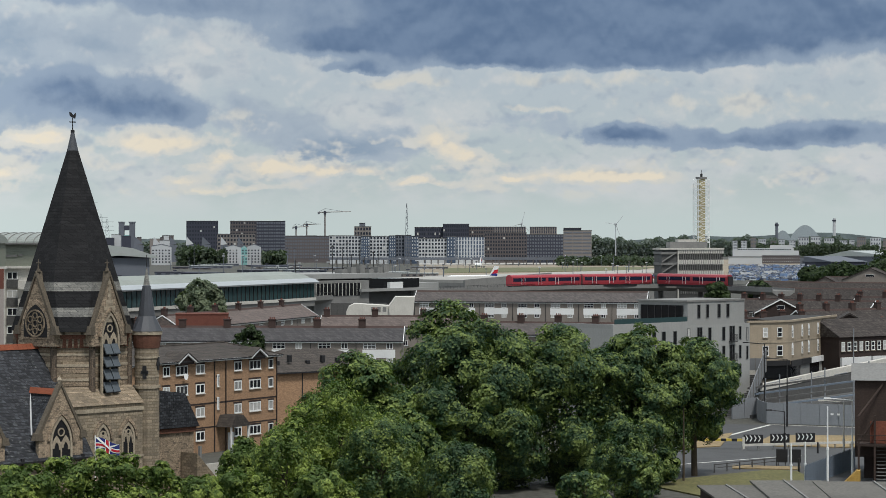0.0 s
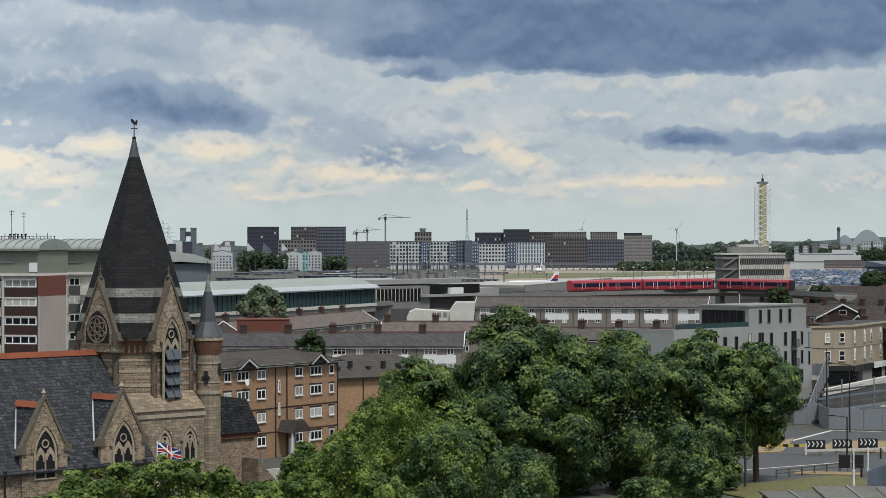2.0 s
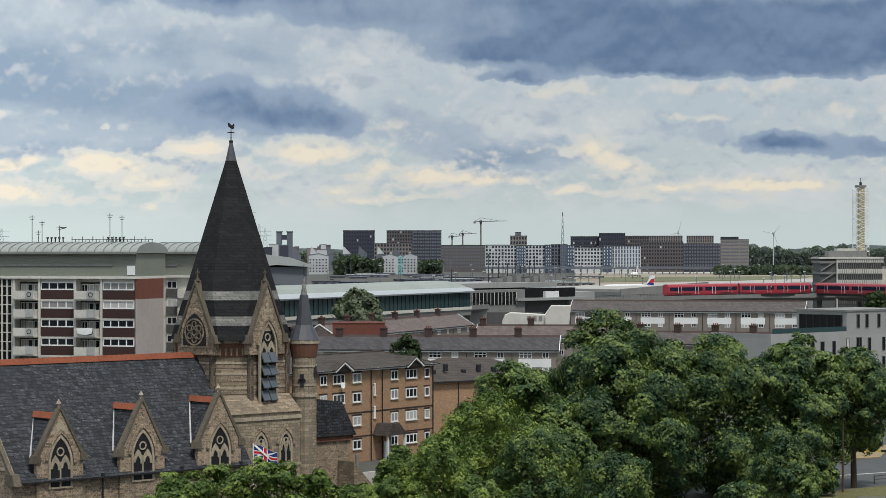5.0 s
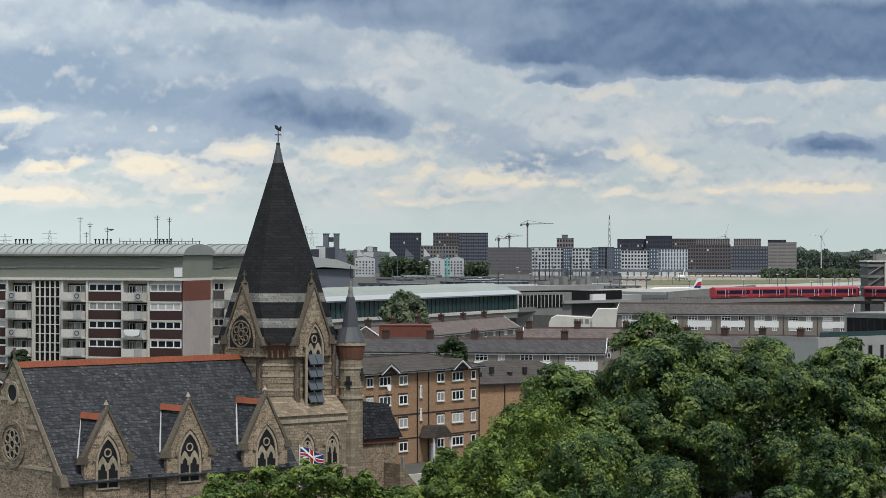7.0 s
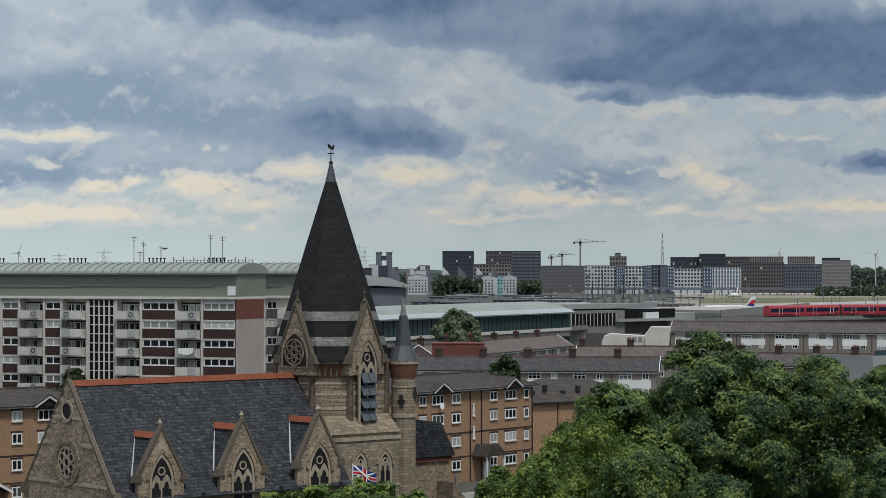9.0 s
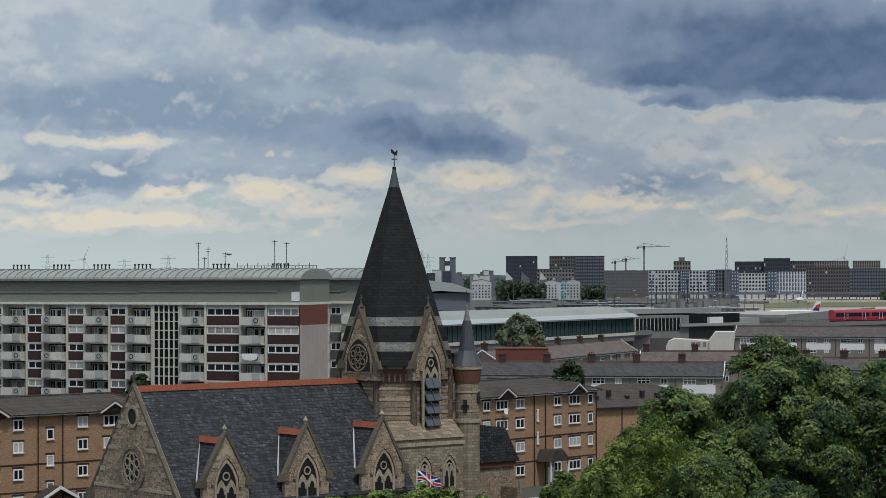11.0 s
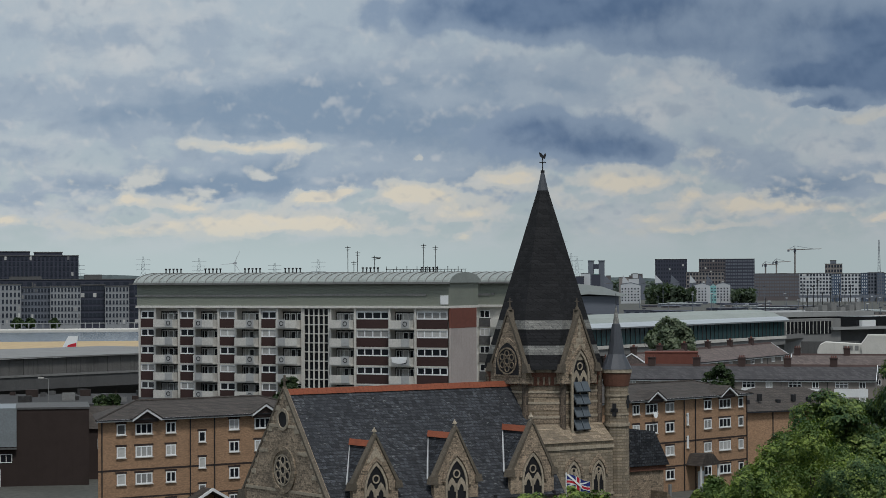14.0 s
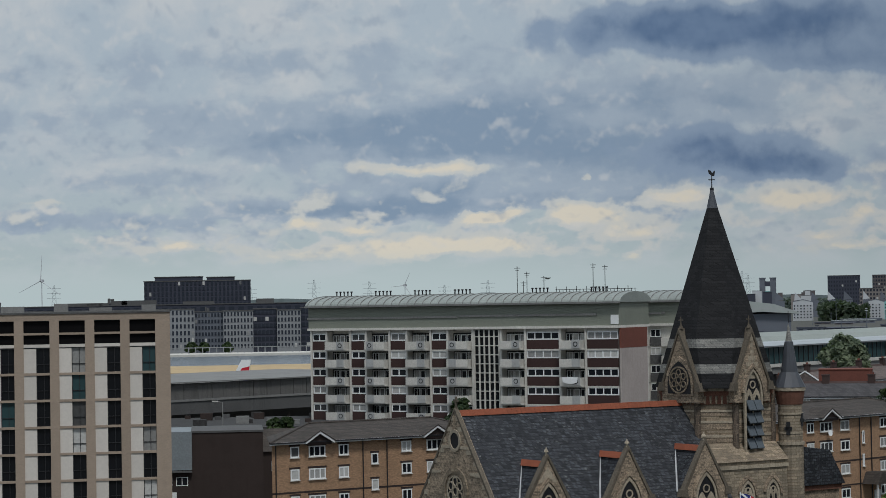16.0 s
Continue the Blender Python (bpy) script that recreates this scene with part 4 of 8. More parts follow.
# aerials and vents on the roof
for x in (2.6, 9.6, 16.5, 23.4, 46.0, 36.4):
    for j in range(5):
        v = part("roof_vent", rods(((x + j * 0.42, 4.0 + 0.4 * j, 26.6), (x + j * 0.42, 4.0 + 0.4 * j, 27.7), 0.1), ((x + j * 0.42, 4.0 + 0.4 * j, 27.6), (x + j * 0.42, 4.0 + 0.4 * j, 27.8), 0.18)), M_IRON, block)
for x, h in ((33.4, 31.0), (35.0, 30.2), (45.8, 31.2), (47.7, 30.9), (37.8, 29.5), (34.4, 28.8)):
    part("aerial", rods(((x, 5, 26.8), (x, 5, h), 0.05), ((x - 0.45, 5, h - 0.25), (x + 0.45, 5, h - 0.25), 0.04), ((x - 0.3, 5, h - 0.6), (x + 0.3, 5, h - 0.6), 0.03)), M_IRON, block)
part("satellite_dish", lathe(bmesh.new(), [(0.12, 29.0), (0.45, 29.15), (0.5, 29.25)], 14, 38.4, 5), M_GREYCON, block)
bm = bmesh.new()
for i in range(24):
    x = 39.5 + i * 0.55
    rod(bm, (x, 5.6, 26.8), (x, 5.6, 27.5 + 0.4 * (i % 3 == 0)), 0.05, 0.05, 5)
rod(bm, (39.4, 5.6, 27.45), (52.3, 5.6, 27.45), 0.04, 0.04, 5)
part("roof_railing", bm, M_IRON, block)

# ---- brick flats ----


def brick_flats(m, label, length, depth, cols, split=None, peds=(), eave=11.4, rise=1.6, name="brick_flats", skew=0.0):
    ob = thing(name, m, label, "flats", "brick flats")
    part("wall", prism(bmesh.new(), [(0, 0), (length, 0), (length, depth), (skew, depth)], 0, eave, "z"), M_BRICK, ob)
    hip = depth * 0.42 + skew * 0.55
    bm = bmesh.new()
    v = [bm.verts.new(p) for p in ((-0.5, -0.5, eave), (length + 0.5, -0.5, eave), (length + 0.5, depth + 0.5, eave), (skew - 0.5, depth + 0.5, eave),
                                   (hip, depth / 2, eave + rise), (length - depth * 0.42, depth / 2, eave + rise))]
    for f in ((0, 1, 5, 4), (1, 2, 5), (2, 3, 4, 5), (3, 0, 4), (3, 2, 1, 0)):
        bm.faces.new([v[i] for i in f])
    roof = part("roof", bm, M_TILE, ob, "brown tiled hipped roof")
    bm = rods(((hip, depth / 2, eave + rise + 0.02), (length - depth * 0.42, depth / 2, eave + rise + 0.02), 0.14, 0.14, 6), ((-0.5, -0.5, eave + 0.04), (hip, depth / 2, eave + rise + 0.02), 0.11, 0.11, 6), ((length + 0.5, -0.5, eave + 0.04), (length - depth * 0.42, depth / 2, eave + rise + 0.02), 0.11, 0.11, 6))
    part("ridge_tiles", bm, M_TILE, roof)
    part("fascia", boxes((-0.52, length + 0.52, -0.56, -0.5, eave - 0.22, eave + 0.03)), M_WHITE, roof)
    part("gutter", boxes((-0.55, length + 0.55, -0.68, -0.56, eave - 0.1, eave + 0.03)), M_IRON, roof)
    bm = boxes((0, length, -0.02, 0.0, 5.95, 6.15), (0, length, -0.02, 0.0, 3.05, 3.22))
    part("brick_band", bm, M_BRICK_DARK, ob)
    for x, w_, n_l, rows in cols:
        for z in rows:
            f = window(ob, x, z, w_, 1.15 if w_ > 0.5 else 1.5, -0.02, n_l, sill=M_CONCRETE, bar=0.12)
            part("lintel", boxes((x - w_ / 2 - 0.15, x + w_ / 2 + 0.15, -0.03, 0.0, z + 1.17, z + 1.38)), M_BRICK_DARK, f, at=pose(-x, 0.02, -z))
    for x in peds:
        bm = bmesh.new()
        for s in (-1, 1):
            prism(bm, [(x + s * 1.75, eave - 0.25), (x + s * 1.75, eave - 0.02), (x, eave + 1.05), (x, eave + 0.8)], -0.85, -0.6)
        ped = part("pediment", bm, M_WHITE, ob, "white gabled dormer trim")
        bm = bmesh.new()
        for s in (-1, 1):
            prism(bm, [(x + s * 1.8, eave - 0.02), (x + s * 1.8, eave + 0.1), (x, eave + 1.18), (x, eave + 1.05)], -0.9, 2.2)
        part("dormer_roof", bm, M_TILE, ped)
        part("pediment_face", prism(bmesh.new(), [(x - 1.5, eave - 0.35), (x + 1.5, eave - 0.35), (x + 1.5, eave - 0.05), (x, eave + 0.85), (x - 1.5, eave - 0.05)], -0.58, -0.02), M_BRICK_DARK, ped)
    for x in split or ():
        part("downpipe", rods(((x, -0.12, 0), (x, -0.12, eave - 0.1), 0.07, 0.07, 6)), M_IRON, ob)
    return ob


R4 = (9.75, 7.35, 4.5, 1.6)
flats_l = brick_flats(pose(-83.82, 223.82, 0, 0, 0, 48.15), "three and four storey buff brick flats with a hipped tiled roof", 27.0, 10.0,
                      [(2.7, 1.05, 1, R4), (5.4, 2.0, 3, R4), (8.65, 1.2, 2, R4), (12.5, 0.85, 1, (8.6, 5.8, 2.9)), (16.5, 1.25, 2, R4), (20.1, 2.0, 3, R4), (23.5, 1.2, 2, R4)],
                      (11.0, 14.0, 0.4), (5.4, 20.1), skew=5.3)
flats_r = brick_flats(pose(-39.36, 258.2, 0, 0, 0, 58.8), "four storey buff brick flats with white windows and a hipped roof", 35.1, 10.5,
                      [(12.4, 1.3, 2, R4), (15.4, 2.3, 3, R4), (19.0, 1.7, 2, R4), (22.6, 0.4, 1, (8.0, 5.2)), (26.7, 1.5, 2, R4), (30.3, 2.4, 3, R4), (33.7, 1.0, 1, R4)],
                      (21.8, 24.1, 34.9), (15.6, 30.3))
bm = bmesh.new()
prism(bm, [(22.2, 3.1), (26.3, 3.1), (24.6, 4.5), (23.0, 4.5)], -2.4, 0.0)
porch = part("porch_roof", bm, M_TILE, flats_r)
part("porch_post", boxes((22.4, 22.6, -2.2, -2.0, 0, 3.1)), M_WHITE, flats_r)
part("porch_post", boxes((25.9, 26.1, -2.2, -2.0, 0, 3.1)), M_WHITE, flats_r)
part("front_door", boxes((24.6, 25.8, -0.06, 0.0, 0, 2.2)), M_WHITE, flats_r)
sheet = thing("bed_sheet", block.matrix_world @ pose(44.8, -1.2, TOPZ - 2 * PITCH - 0.12), "white bed sheet hung over a balcony front", "laundry")
bm = bmesh.new()
cols = []
for i in range(9):
    u = i / 8
    x = -1.25 + 2.5 * u
    cols.append([bm.verts.new((x * (1 - 0.1 * v), -0.05 - 0.05 * math.sin(u * 9 + v), 0.1 - v * (0.75 + 0.25 * math.sin(u * 3.1)))) for v in (0, 0.5, 1)])
for p, q in zip(cols, cols[1:]):
    for j in range(2):
        bm.faces.new((p[j], q[j], q[j + 1], p[j + 1]))
part("cloth", bm, M_WHITE, sheet)
dish = part("satellite_dish", lathe(bmesh.new(), [(0.06, 0.0), (0.36, 0.12), (0.4, 0.16)], 14), M_WHITE, flats_r, at=pose(15.6, -0.35, 9.55, 80))
part("dish_bracket", boxes((15.56, 15.64, -0.3, 0.0, 9.4, 9.5)), M_IRON, flats_r)
bm = bmesh.new()
for sgn in (-1, 1):
    prism(bm, [(12.6 + sgn * 2.2, 2.3), (12.6 + sgn * 2.2, 2.55), (12.6, 3.75), (12.6, 3.45)], -2.0, -0.02)
porch_l = part("porch_roof", bm, M_TILE, flats_l)
bm = bmesh.new()
for sgn in (-1, 1):
    prism(bm, [(12.6 + sgn * 2.25, 2.25), (12.6 + sgn * 2.25, 2.55), (12.6, 3.8), (12.6, 3.45)], -2.1, -2.0)
part("bargeboard", bm, M_WHITE, porch_l)
part("porch_wall", boxes((10.7, 10.9, -1.9, 0, 0, 2.35), (14.3, 14.5, -1.9, 0, 0, 2.35)), M_BRICK, porch_l)

# ---- trees ----


def leaf_material(name, dark, light):
    m = bpy.data.materials.new(name)
    m.use_nodes = True
    n = Nodes(m.node_tree)
    geo = n.add("ShaderNodeNewGeometry")
    pos = n.add("ShaderNodeTexCoord").outputs["Object"]
    f = n.math("ADD", n.math("MULTIPLY", geo.outputs["Random Per Island"], 0.45), n.math("MULTIPLY", n.step(n.noise(pos, 0.45, 4.0, 0.6), 0.34, 0.66), 0.55))
    col = n.mix(n.step(f, 0.28, 0.88), dark, light)
    d = n.add("ShaderNodeBsdfPrincipled")
    n.put(d.inputs["Base Color"], col)
    n.put(d.inputs["Roughness"], 0.6)
    n.put(d.inputs["Specular IOR Level"], 0.25)
    tr = n.add("ShaderNodeBsdfTranslucent")
    n.put(tr.inputs["Color"], n.mix(1.0, col, (1.2, 1.5, 0.5), "MULTIPLY"))
    mx = n.add("ShaderNodeMixShader")
    n.put(mx.inputs[0], 0.2)
    n.tree.links.new(d.outputs[0], mx.inputs[1])
    n.tree.links.new(tr.outputs[0], mx.inputs[2])
    n.tree.links.new(mx.outputs[0], n.add("ShaderNodeOutputMaterial").inputs[0])
    return m


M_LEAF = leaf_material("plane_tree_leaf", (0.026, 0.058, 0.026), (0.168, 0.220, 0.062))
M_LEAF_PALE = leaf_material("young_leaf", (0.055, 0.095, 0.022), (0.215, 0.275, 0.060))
# lighter copy of the plane leaf for the left trees, sunlight put into its colour
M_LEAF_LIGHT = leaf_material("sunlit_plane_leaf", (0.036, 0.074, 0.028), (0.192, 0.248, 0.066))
M_LEAF_GREY = leaf_material("grey_green_leaf", (0.075, 0.100, 0.062), (0.155, 0.185, 0.115))
M_LEAF_DARK = leaf_material("dark_leaf", (0.018, 0.034, 0.012), (0.042, 0.068, 0.020))


def crown_mesh(name, rng, rx, rz, count, size, mat, lobes=40, droop=0.0):
    """Leaves on twigs round boughs that fill an uneven crown with dark gaps between them; centre at the origin."""
    def unit(a):
        return a / np.linalg.norm(a, axis=1)[:, None]
    span = np.array([rx, rx, rz])
    u = rng.normal(size=(lobes, 3))
    u[:, 2] = np.where(u[:, 2] < -1.2, -u[:, 2], u[:, 2])
    u = unit(u)
    bough_r = rng.uniform(0.19, 0.37, lobes) * rx
    reach = np.clip(rng.normal(0.98, 0.08, lobes), 0.78, 1.1)
    # an egg: narrower towards the top
    slim = 1.0 - 0.12 * np.clip(u[:, 2], 0, 1)
    c = u * (span * np.stack([slim, slim, np.ones(lobes)], 1) * reach[:, None] - bough_r[:, None] * 0.85)
    # twigs stand on the outer and upper side of each bough
    twigs = 17
    v = unit(rng.normal(size=(lobes * twigs, 3)) + np.repeat(u, twigs, 0) * 0.8 + np.array([0, 0, 0.35]))
    br = np.repeat(bough_r, twigs)
    twig_r = br * rng.uniform(0.27, 0.50, lobes * twigs)
    tc = np.repeat(c, twigs, 0) + v * (br * rng.uniform(0.62, 1.0, lobes * twigs))[:, None]
    pick = rng.choice(lobes * twigs, count, p=twig_r ** 2 / (twig_r ** 2).sum())
    n = unit(rng.normal(size=(count, 3)) + v[pick] * 0.7 + np.array([0, 0, 0.3]))
    p = tc[pick] + n * (twig_r[pick] * (0.55 + 0.6 * rng.random(count)))[:, None] * np.array([1.1, 1.1, 0.8])
    inside = rng.random(count) < 0.12
    q = unit(rng.normal(size=(count, 3))) * rng.uniform(0.35, 0.82, count)[:, None]
    p[inside] = (q * span)[inside]
    p[:, 2] -= droop * rng.uniform(0, 1, count) ** 2
    axis = unit(n * 0.6 + v[pick] * 0.7 + rng.normal(scale=0.2, size=(count, 3)))
    t = unit(np.cross(axis, rng.normal(size=(count, 3))))
    b = np.cross(axis, t)
    s = (size * rng.uniform(0.6, 1.3, count))[:, None]
    lift = axis * s * 0.18
    verts = np.stack([p - t * s, p - b * s * 0.62 + lift, p + t * s, p + b * s * 0.62 + lift], axis=1).reshape(-1, 3)
    me = bpy.data.meshes.new(name)
    me.from_pydata(verts.tolist(), [], np.arange(count * 4).reshape(-1, 4).tolist())
    me.materials.append(mat)
    return me


def trunk_mesh(rng, h, crown_z, rx, r):
    bm = bmesh.new()
    rod(bm, (0, 0, -0.3), (0.1, 0.05, h * 0.45), r, r * 0.7, 9)
    rod(bm, (0.1, 0.05, h * 0.44), (0.2, 0.1, crown_z + 1.0), r * 0.7, r * 0.3, 8)
    for i in range(7):
        a = i * 0.9 + rng.uniform(0, 0.6)
        z = h * rng.uniform(0.3, 0.5)
        e = (math.cos(a) * rx * 0.6, math.sin(a) * rx * 0.6, crown_z + rng.uniform(-1, 2))
        m = (e[0] * 0.45, e[1] * 0.45, z + (e[2] - z) * 0.6)
        rod(bm, (0.1, 0.05, z), m, r * 0.38, r * 0.24, 6)
        rod(bm, m, e, r * 0.24, r * 0.08, 6)
    me = bpy.data.meshes.new("trunk")
    bmesh.ops.recalc_face_normals(bm, faces=bm.faces)
    bm.to_mesh(me)
    bm.free()
    me.materials.append(M_BARK)
    return me


def tree(bearing_deg, distance, top, radius, seed, label, mat=None, count=20000, size=0.26, low=2.5, group="", lobes=70, droop=0.0, name="tree", turn=0.0):
    rng = np.random.default_rng(seed)
    x, y = spot(bearing_deg, distance)
    ob = thing(name, pose(x, y, 0, 0, 0, turn), label, "tree", group)
    half = (top - low) / 2
    cz = low + half
    link("trunk", trunk_mesh(rng, top, cz, radius, 0.025 * top), ob)
    link("crown", crown_mesh("crown", rng, radius, half, count, size, mat or M_LEAF, lobes, droop), ob, at=pose(0, 0, cz))
    return ob


PLANE = "mature plane tree in full green leaf beside the road"
for i, (b, d, top, r, low, cnt) in enumerate(((0.6, 236, 18.7, 8.2, -2.0, 96000), (-2.0, 228, 13.4, 6.3, -2.0, 60000), (3.1, 240, 16.5, 7.2, -1.0, 70000), (4.9, 246, 15.9, 6.4, 0.0, 60000), (6.35, 250, 14.8, 5.0, 3.0, 40000), (-0.9, 222, 8.0, 4.0, 0.0, 26000))):
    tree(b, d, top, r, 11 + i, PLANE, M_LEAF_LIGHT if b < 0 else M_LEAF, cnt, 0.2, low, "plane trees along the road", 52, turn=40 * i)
for i, (b, d, top, r) in enumerate(((-2.6, 218, 12.2, 4.6), (-3.6, 214, 9.9, 3.6), (-1.6, 212, 9.2, 4.0), (-5.0, 214, 7.2, 2.6), (-4.0, 205, 8.6, 3.0), (0.5, 209, 7.4, 3.6), (4.6, 226, 7.6, 3.2))):
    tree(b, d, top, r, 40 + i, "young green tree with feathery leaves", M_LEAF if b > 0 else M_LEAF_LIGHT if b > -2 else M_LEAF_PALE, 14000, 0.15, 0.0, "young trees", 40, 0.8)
for i, (b, d, top, r) in enumerate(((-10.6, 184, 7.9, 3.2), (-9.4, 186, 8.6, 3.1), (-8.3, 186, 8.6, 3.2), (-7.2, 188, 7.5, 2.8), (-6.2, 192, 6.0, 2.6), (-5.2, 196, 5.8, 2.8), (-3.0, 200, 5.6, 3.2), (-11.7, 183, 6.2, 2.7))):
    tree(b, d, top, r, 60 + i, "leafy green tree in front of the church", M_LEAF_PALE, 12000, 0.16, 0.0, "trees before the church", 32)
tree(-6.12, 540, 16.0, 5.6, 80, "round green tree beside the railway station", M_LEAF_GREY, 9000, 0.42, 3.0)
tree(-4.9, 430, 9.6, 3.0, 81, "green bush behind the terrace", M_LEAF_DARK, 3000, 0.35, 1.0)
tree(-15.75, 318, 12.2, 2.0, 82, "dark bushy tree before the apartment block", M_LEAF_DARK, 2600, 0.24, 6.0, lobes=22)
for i, (b, d, top, r) in enumerate(((5.55, 240, 4.0, 1.8), (4.9, 222, 5.0, 2.4), (5.1, 229, 4.2, 2.0), (3.6, 214, 4.2, 2.6))):
    tree(b, d, top, r, 90 + i, "low green shrub beside the road", M_LEAF, 3500, 0.2, 0.2, "shrubs by the road", 30, name="shrub")

# ---- pale brick hotel ----
hx, hy = spot(-23.04, 258)
HL = 40.0
hotel = thing("apartment_hotel", pose(hx - HL * math.cos(radians(25)), hy - HL * math.sin(radians(25)), 0, 0, 0, 25), "modern sand brick apartment hotel with tall dark windows", "building")
M_SAND = material("sand_brick", (0.31, 0.25, 0.198), 0.9, 0.10, 3.0, 0.15, rows=(0.22, 0.075, 0.008, (0.95, 0.94, 0.92), 0.08))
M_PANEL = material("pale_panel", (0.55, 0.515, 0.47), 0.6, 0.04, 1.0, 0.1)
part("body", boxes((0, HL - 0.02, 0.5, 16, 0, 25.0)), M_GREYCON, hotel)
part("parapet", boxes((0, HL, 0.0, 16.02, 24.6, 25.35), ), M_SAND, hotel)
part("coping", boxes((-0.1, HL + 0.1, -0.1, 16.1, 25.35, 25.55)), M_DARKCON, hotel)
BAY = 3.93
FLOOR = 3.0
for i in range(10):
    x1 = HL - 1.7 - i * BAY if i else HL - 0.02
    xr = HL - 1.66 - i * BAY
    part("pier", boxes((xr, xr + (1.66 if i == 0 else 1.05), 0.0, 0.5, 0, 24.6)), M_SAND, hotel)
    x0 = xr - (BAY - 1.05)
    for z0, z1 in ((23.25, 24.55), (21.95, 23.0)):
        w_ = part("attic_window", boxes((x0, xr, 0.3, 0.44, z0, z1)), M_BLACK, hotel)
    part("spandrel", boxes((x0, xr, 0.05, 0.45, 23.0, 23.25)), M_SAND, hotel)
    part("spandrel", boxes((x0, xr, 0.05, 0.45, 21.6, 21.95)), M_PANEL, hotel)
    for f in range(7):
        z = 18.75 - f * FLOOR
        part("slab_band", boxes((x0, xr, 0.03, 0.45, z - 0.27, z)), M_SAND, hotel)
        part("panel", boxes((x0, x0 + 1.38, 0.12, 0.4, z, z + FLOOR - 0.28)), M_PANEL, hotel, "pale smooth wall panel")
        g = part("window", boxes((x0 + 1.42, xr - 0.02, 0.3, 0.4, z, z + FLOOR - 0.28)), M_GLASS_TEAL if (i * 3 + f * 5) % 11 == 0 else M_GLASS_DARK, hotel)
        part("window_frame", boxes((x0 + 1.38, x0 + 1.46, 0.2, 0.42, z, z + FLOOR - 0.28), (x0 + 2.2, x0 + 2.26, 0.22, 0.32, z, z + FLOOR - 0.28), (x0 + 1.46, xr, 0.22, 0.32, z + 0.95, z + 1.02)), M_IRON, g)
part("side_wall", boxes((HL - 0.02, HL, 0.5, 16, 0, 24.6)), M_SAND, hotel)
for k, x in enumerate((14, 21, 27, 31, 37)):
    part("roof_plant", boxes((x, x + 1.6 + k % 2, 5, 8, 25.3, 26.0 + 0.25 * (k % 3))), M_GREYCON, hotel)
part("sign_panel", boxes((HL - 4.2, HL - 2.0, -0.1, 0.02, 0.6, 3.2)), M_GLASS_TEAL, hotel)

# sheds behind the hotel
M_CLAD = material("blue_grey_sheet", (0.20, 0.225, 0.24), 0.6, 0.1, 1.0, 0.2, streak=0.2)
shed = thing("brick_shed", pose(*spot(-23.3, 292), 0, 0, 0, 22), "dark brick warehouse with a grey cladded bay", "warehouse")
part("wall", boxes((3.9, 13.0, 0, 12, 0, 9.7)), M_BRICK_DARK, shed)
part("parapet", boxes((3.8, 13.1, -0.1, 12.1, 9.7, 9.95)), M_DARKCON, shed)
part("clad_bay", boxes((-3.0, 3.9, -0.3, 11, 5.0, 9.9)), M_CLAD, shed, "blue-grey sheet cladding")
part("lower_wall", boxes((-3.0, 3.9, -0.25, 11, 0, 5.0)), M_BRICK_DARK, shed)
for x in (-1.4, 0.6, 2.6):
    window(shed, x, 3.0, 1.5, 1.1, -0.27, 2, bar=0.08)
part("roof_hood", boxes((-3.0, 3.9, -0.8, -0.3, 4.7, 4.9)), M_DARKCON, shed)
part("door", boxes((0.8, 1.9, -0.32, -0.25, 0, 2.2)), M_WHITE, shed)
shop = thing("small_brick_house", pose(*spot(-20.75, 300), 0, 0, 0, 20), "small dark brick house with a slate roof", "house")
part("wall", boxes((0, 5, 0, 8, 0, 6.6)), M_BRICK_DARK, shop)
part("roof", prisms("x", ([(-0.3, 6.6), (4, 9.4), (8.3, 6.6)], -0.2, 5.2)), M_TILE, shop)
window(shop, 1.6, 4.0, 1.0, 1.3, -0.02, 2)
window(shop, 3.6, 1.2, 1.0, 1.3, -0.02, 2)
lot = thing("low_flat_roof", pose(*spot(-22.9, 330), 0, 0, 0, 17), "long low flat-roofed building with roof clutter", "building")
part("wall", boxes((-4, 40, 0, 30, 0, 8.0)), M_BRICK_DARK, lot)
part("roof_sheet", boxes((-4.2, 40.2, -0.2, 30.2, 8.0, 8.3)), M_DARK_SHADE, lot)
rng = random.Random(5)
for i in range(26):
    x, y, s = rng.uniform(-3, 38), rng.uniform(1, 28), rng.uniform(0.5, 1.4)
    part("roof_unit", boxes((x, x + s * 1.5, y, y + s, 8.3, 8.3 + s * 0.9)), rng.choice((M_GREYCON, M_DARK_SHADE, M_BRICK_DARK, M_DARKCON)), lot)
for b, d in ((-20.45, 322), (-20.15, 324)):
    tree(b, d, 10.0, 1.1, int(-b * 100), "small dark green roof-side bush", M_LEAF_DARK, 900, 0.3, 7.2, "bushes by the viaduct", 20, name="bush")

# ---- railway viaduct beside the dock ----
west = thing("concrete_viaduct", pose(0, 0, 0), "dark concrete railway viaduct with a platform wall", "viaduct")
pa, pb = Vector((*spot(-23.07, 372), 0)), Vector((*spot(-19.52, 392), 0))
along = (pb - pa).normalized()
pa, pb = pa - along * 24, pb + along * 26
side = Vector((along.y, -along.x, 0))
length = (pb - pa).length
west.matrix_world = Matrix((( along.x, -along.y, 0, pa.x), (along.y, along.x, 0, pa.y), (0, 0, 1, 0), (0, 0, 0, 1)))
part("deck", boxes((0, length, 0, 9, 8.2, 10.4)), M_DARKCON, west)
# underside is coloured darker than the deck
part("soffit", prisms("x", ([(0.0, 8.2), (9.0, 8.2), (6.5, 6.4), (2.5, 6.4)], 0, length)), M_DARK_SHADE, west)
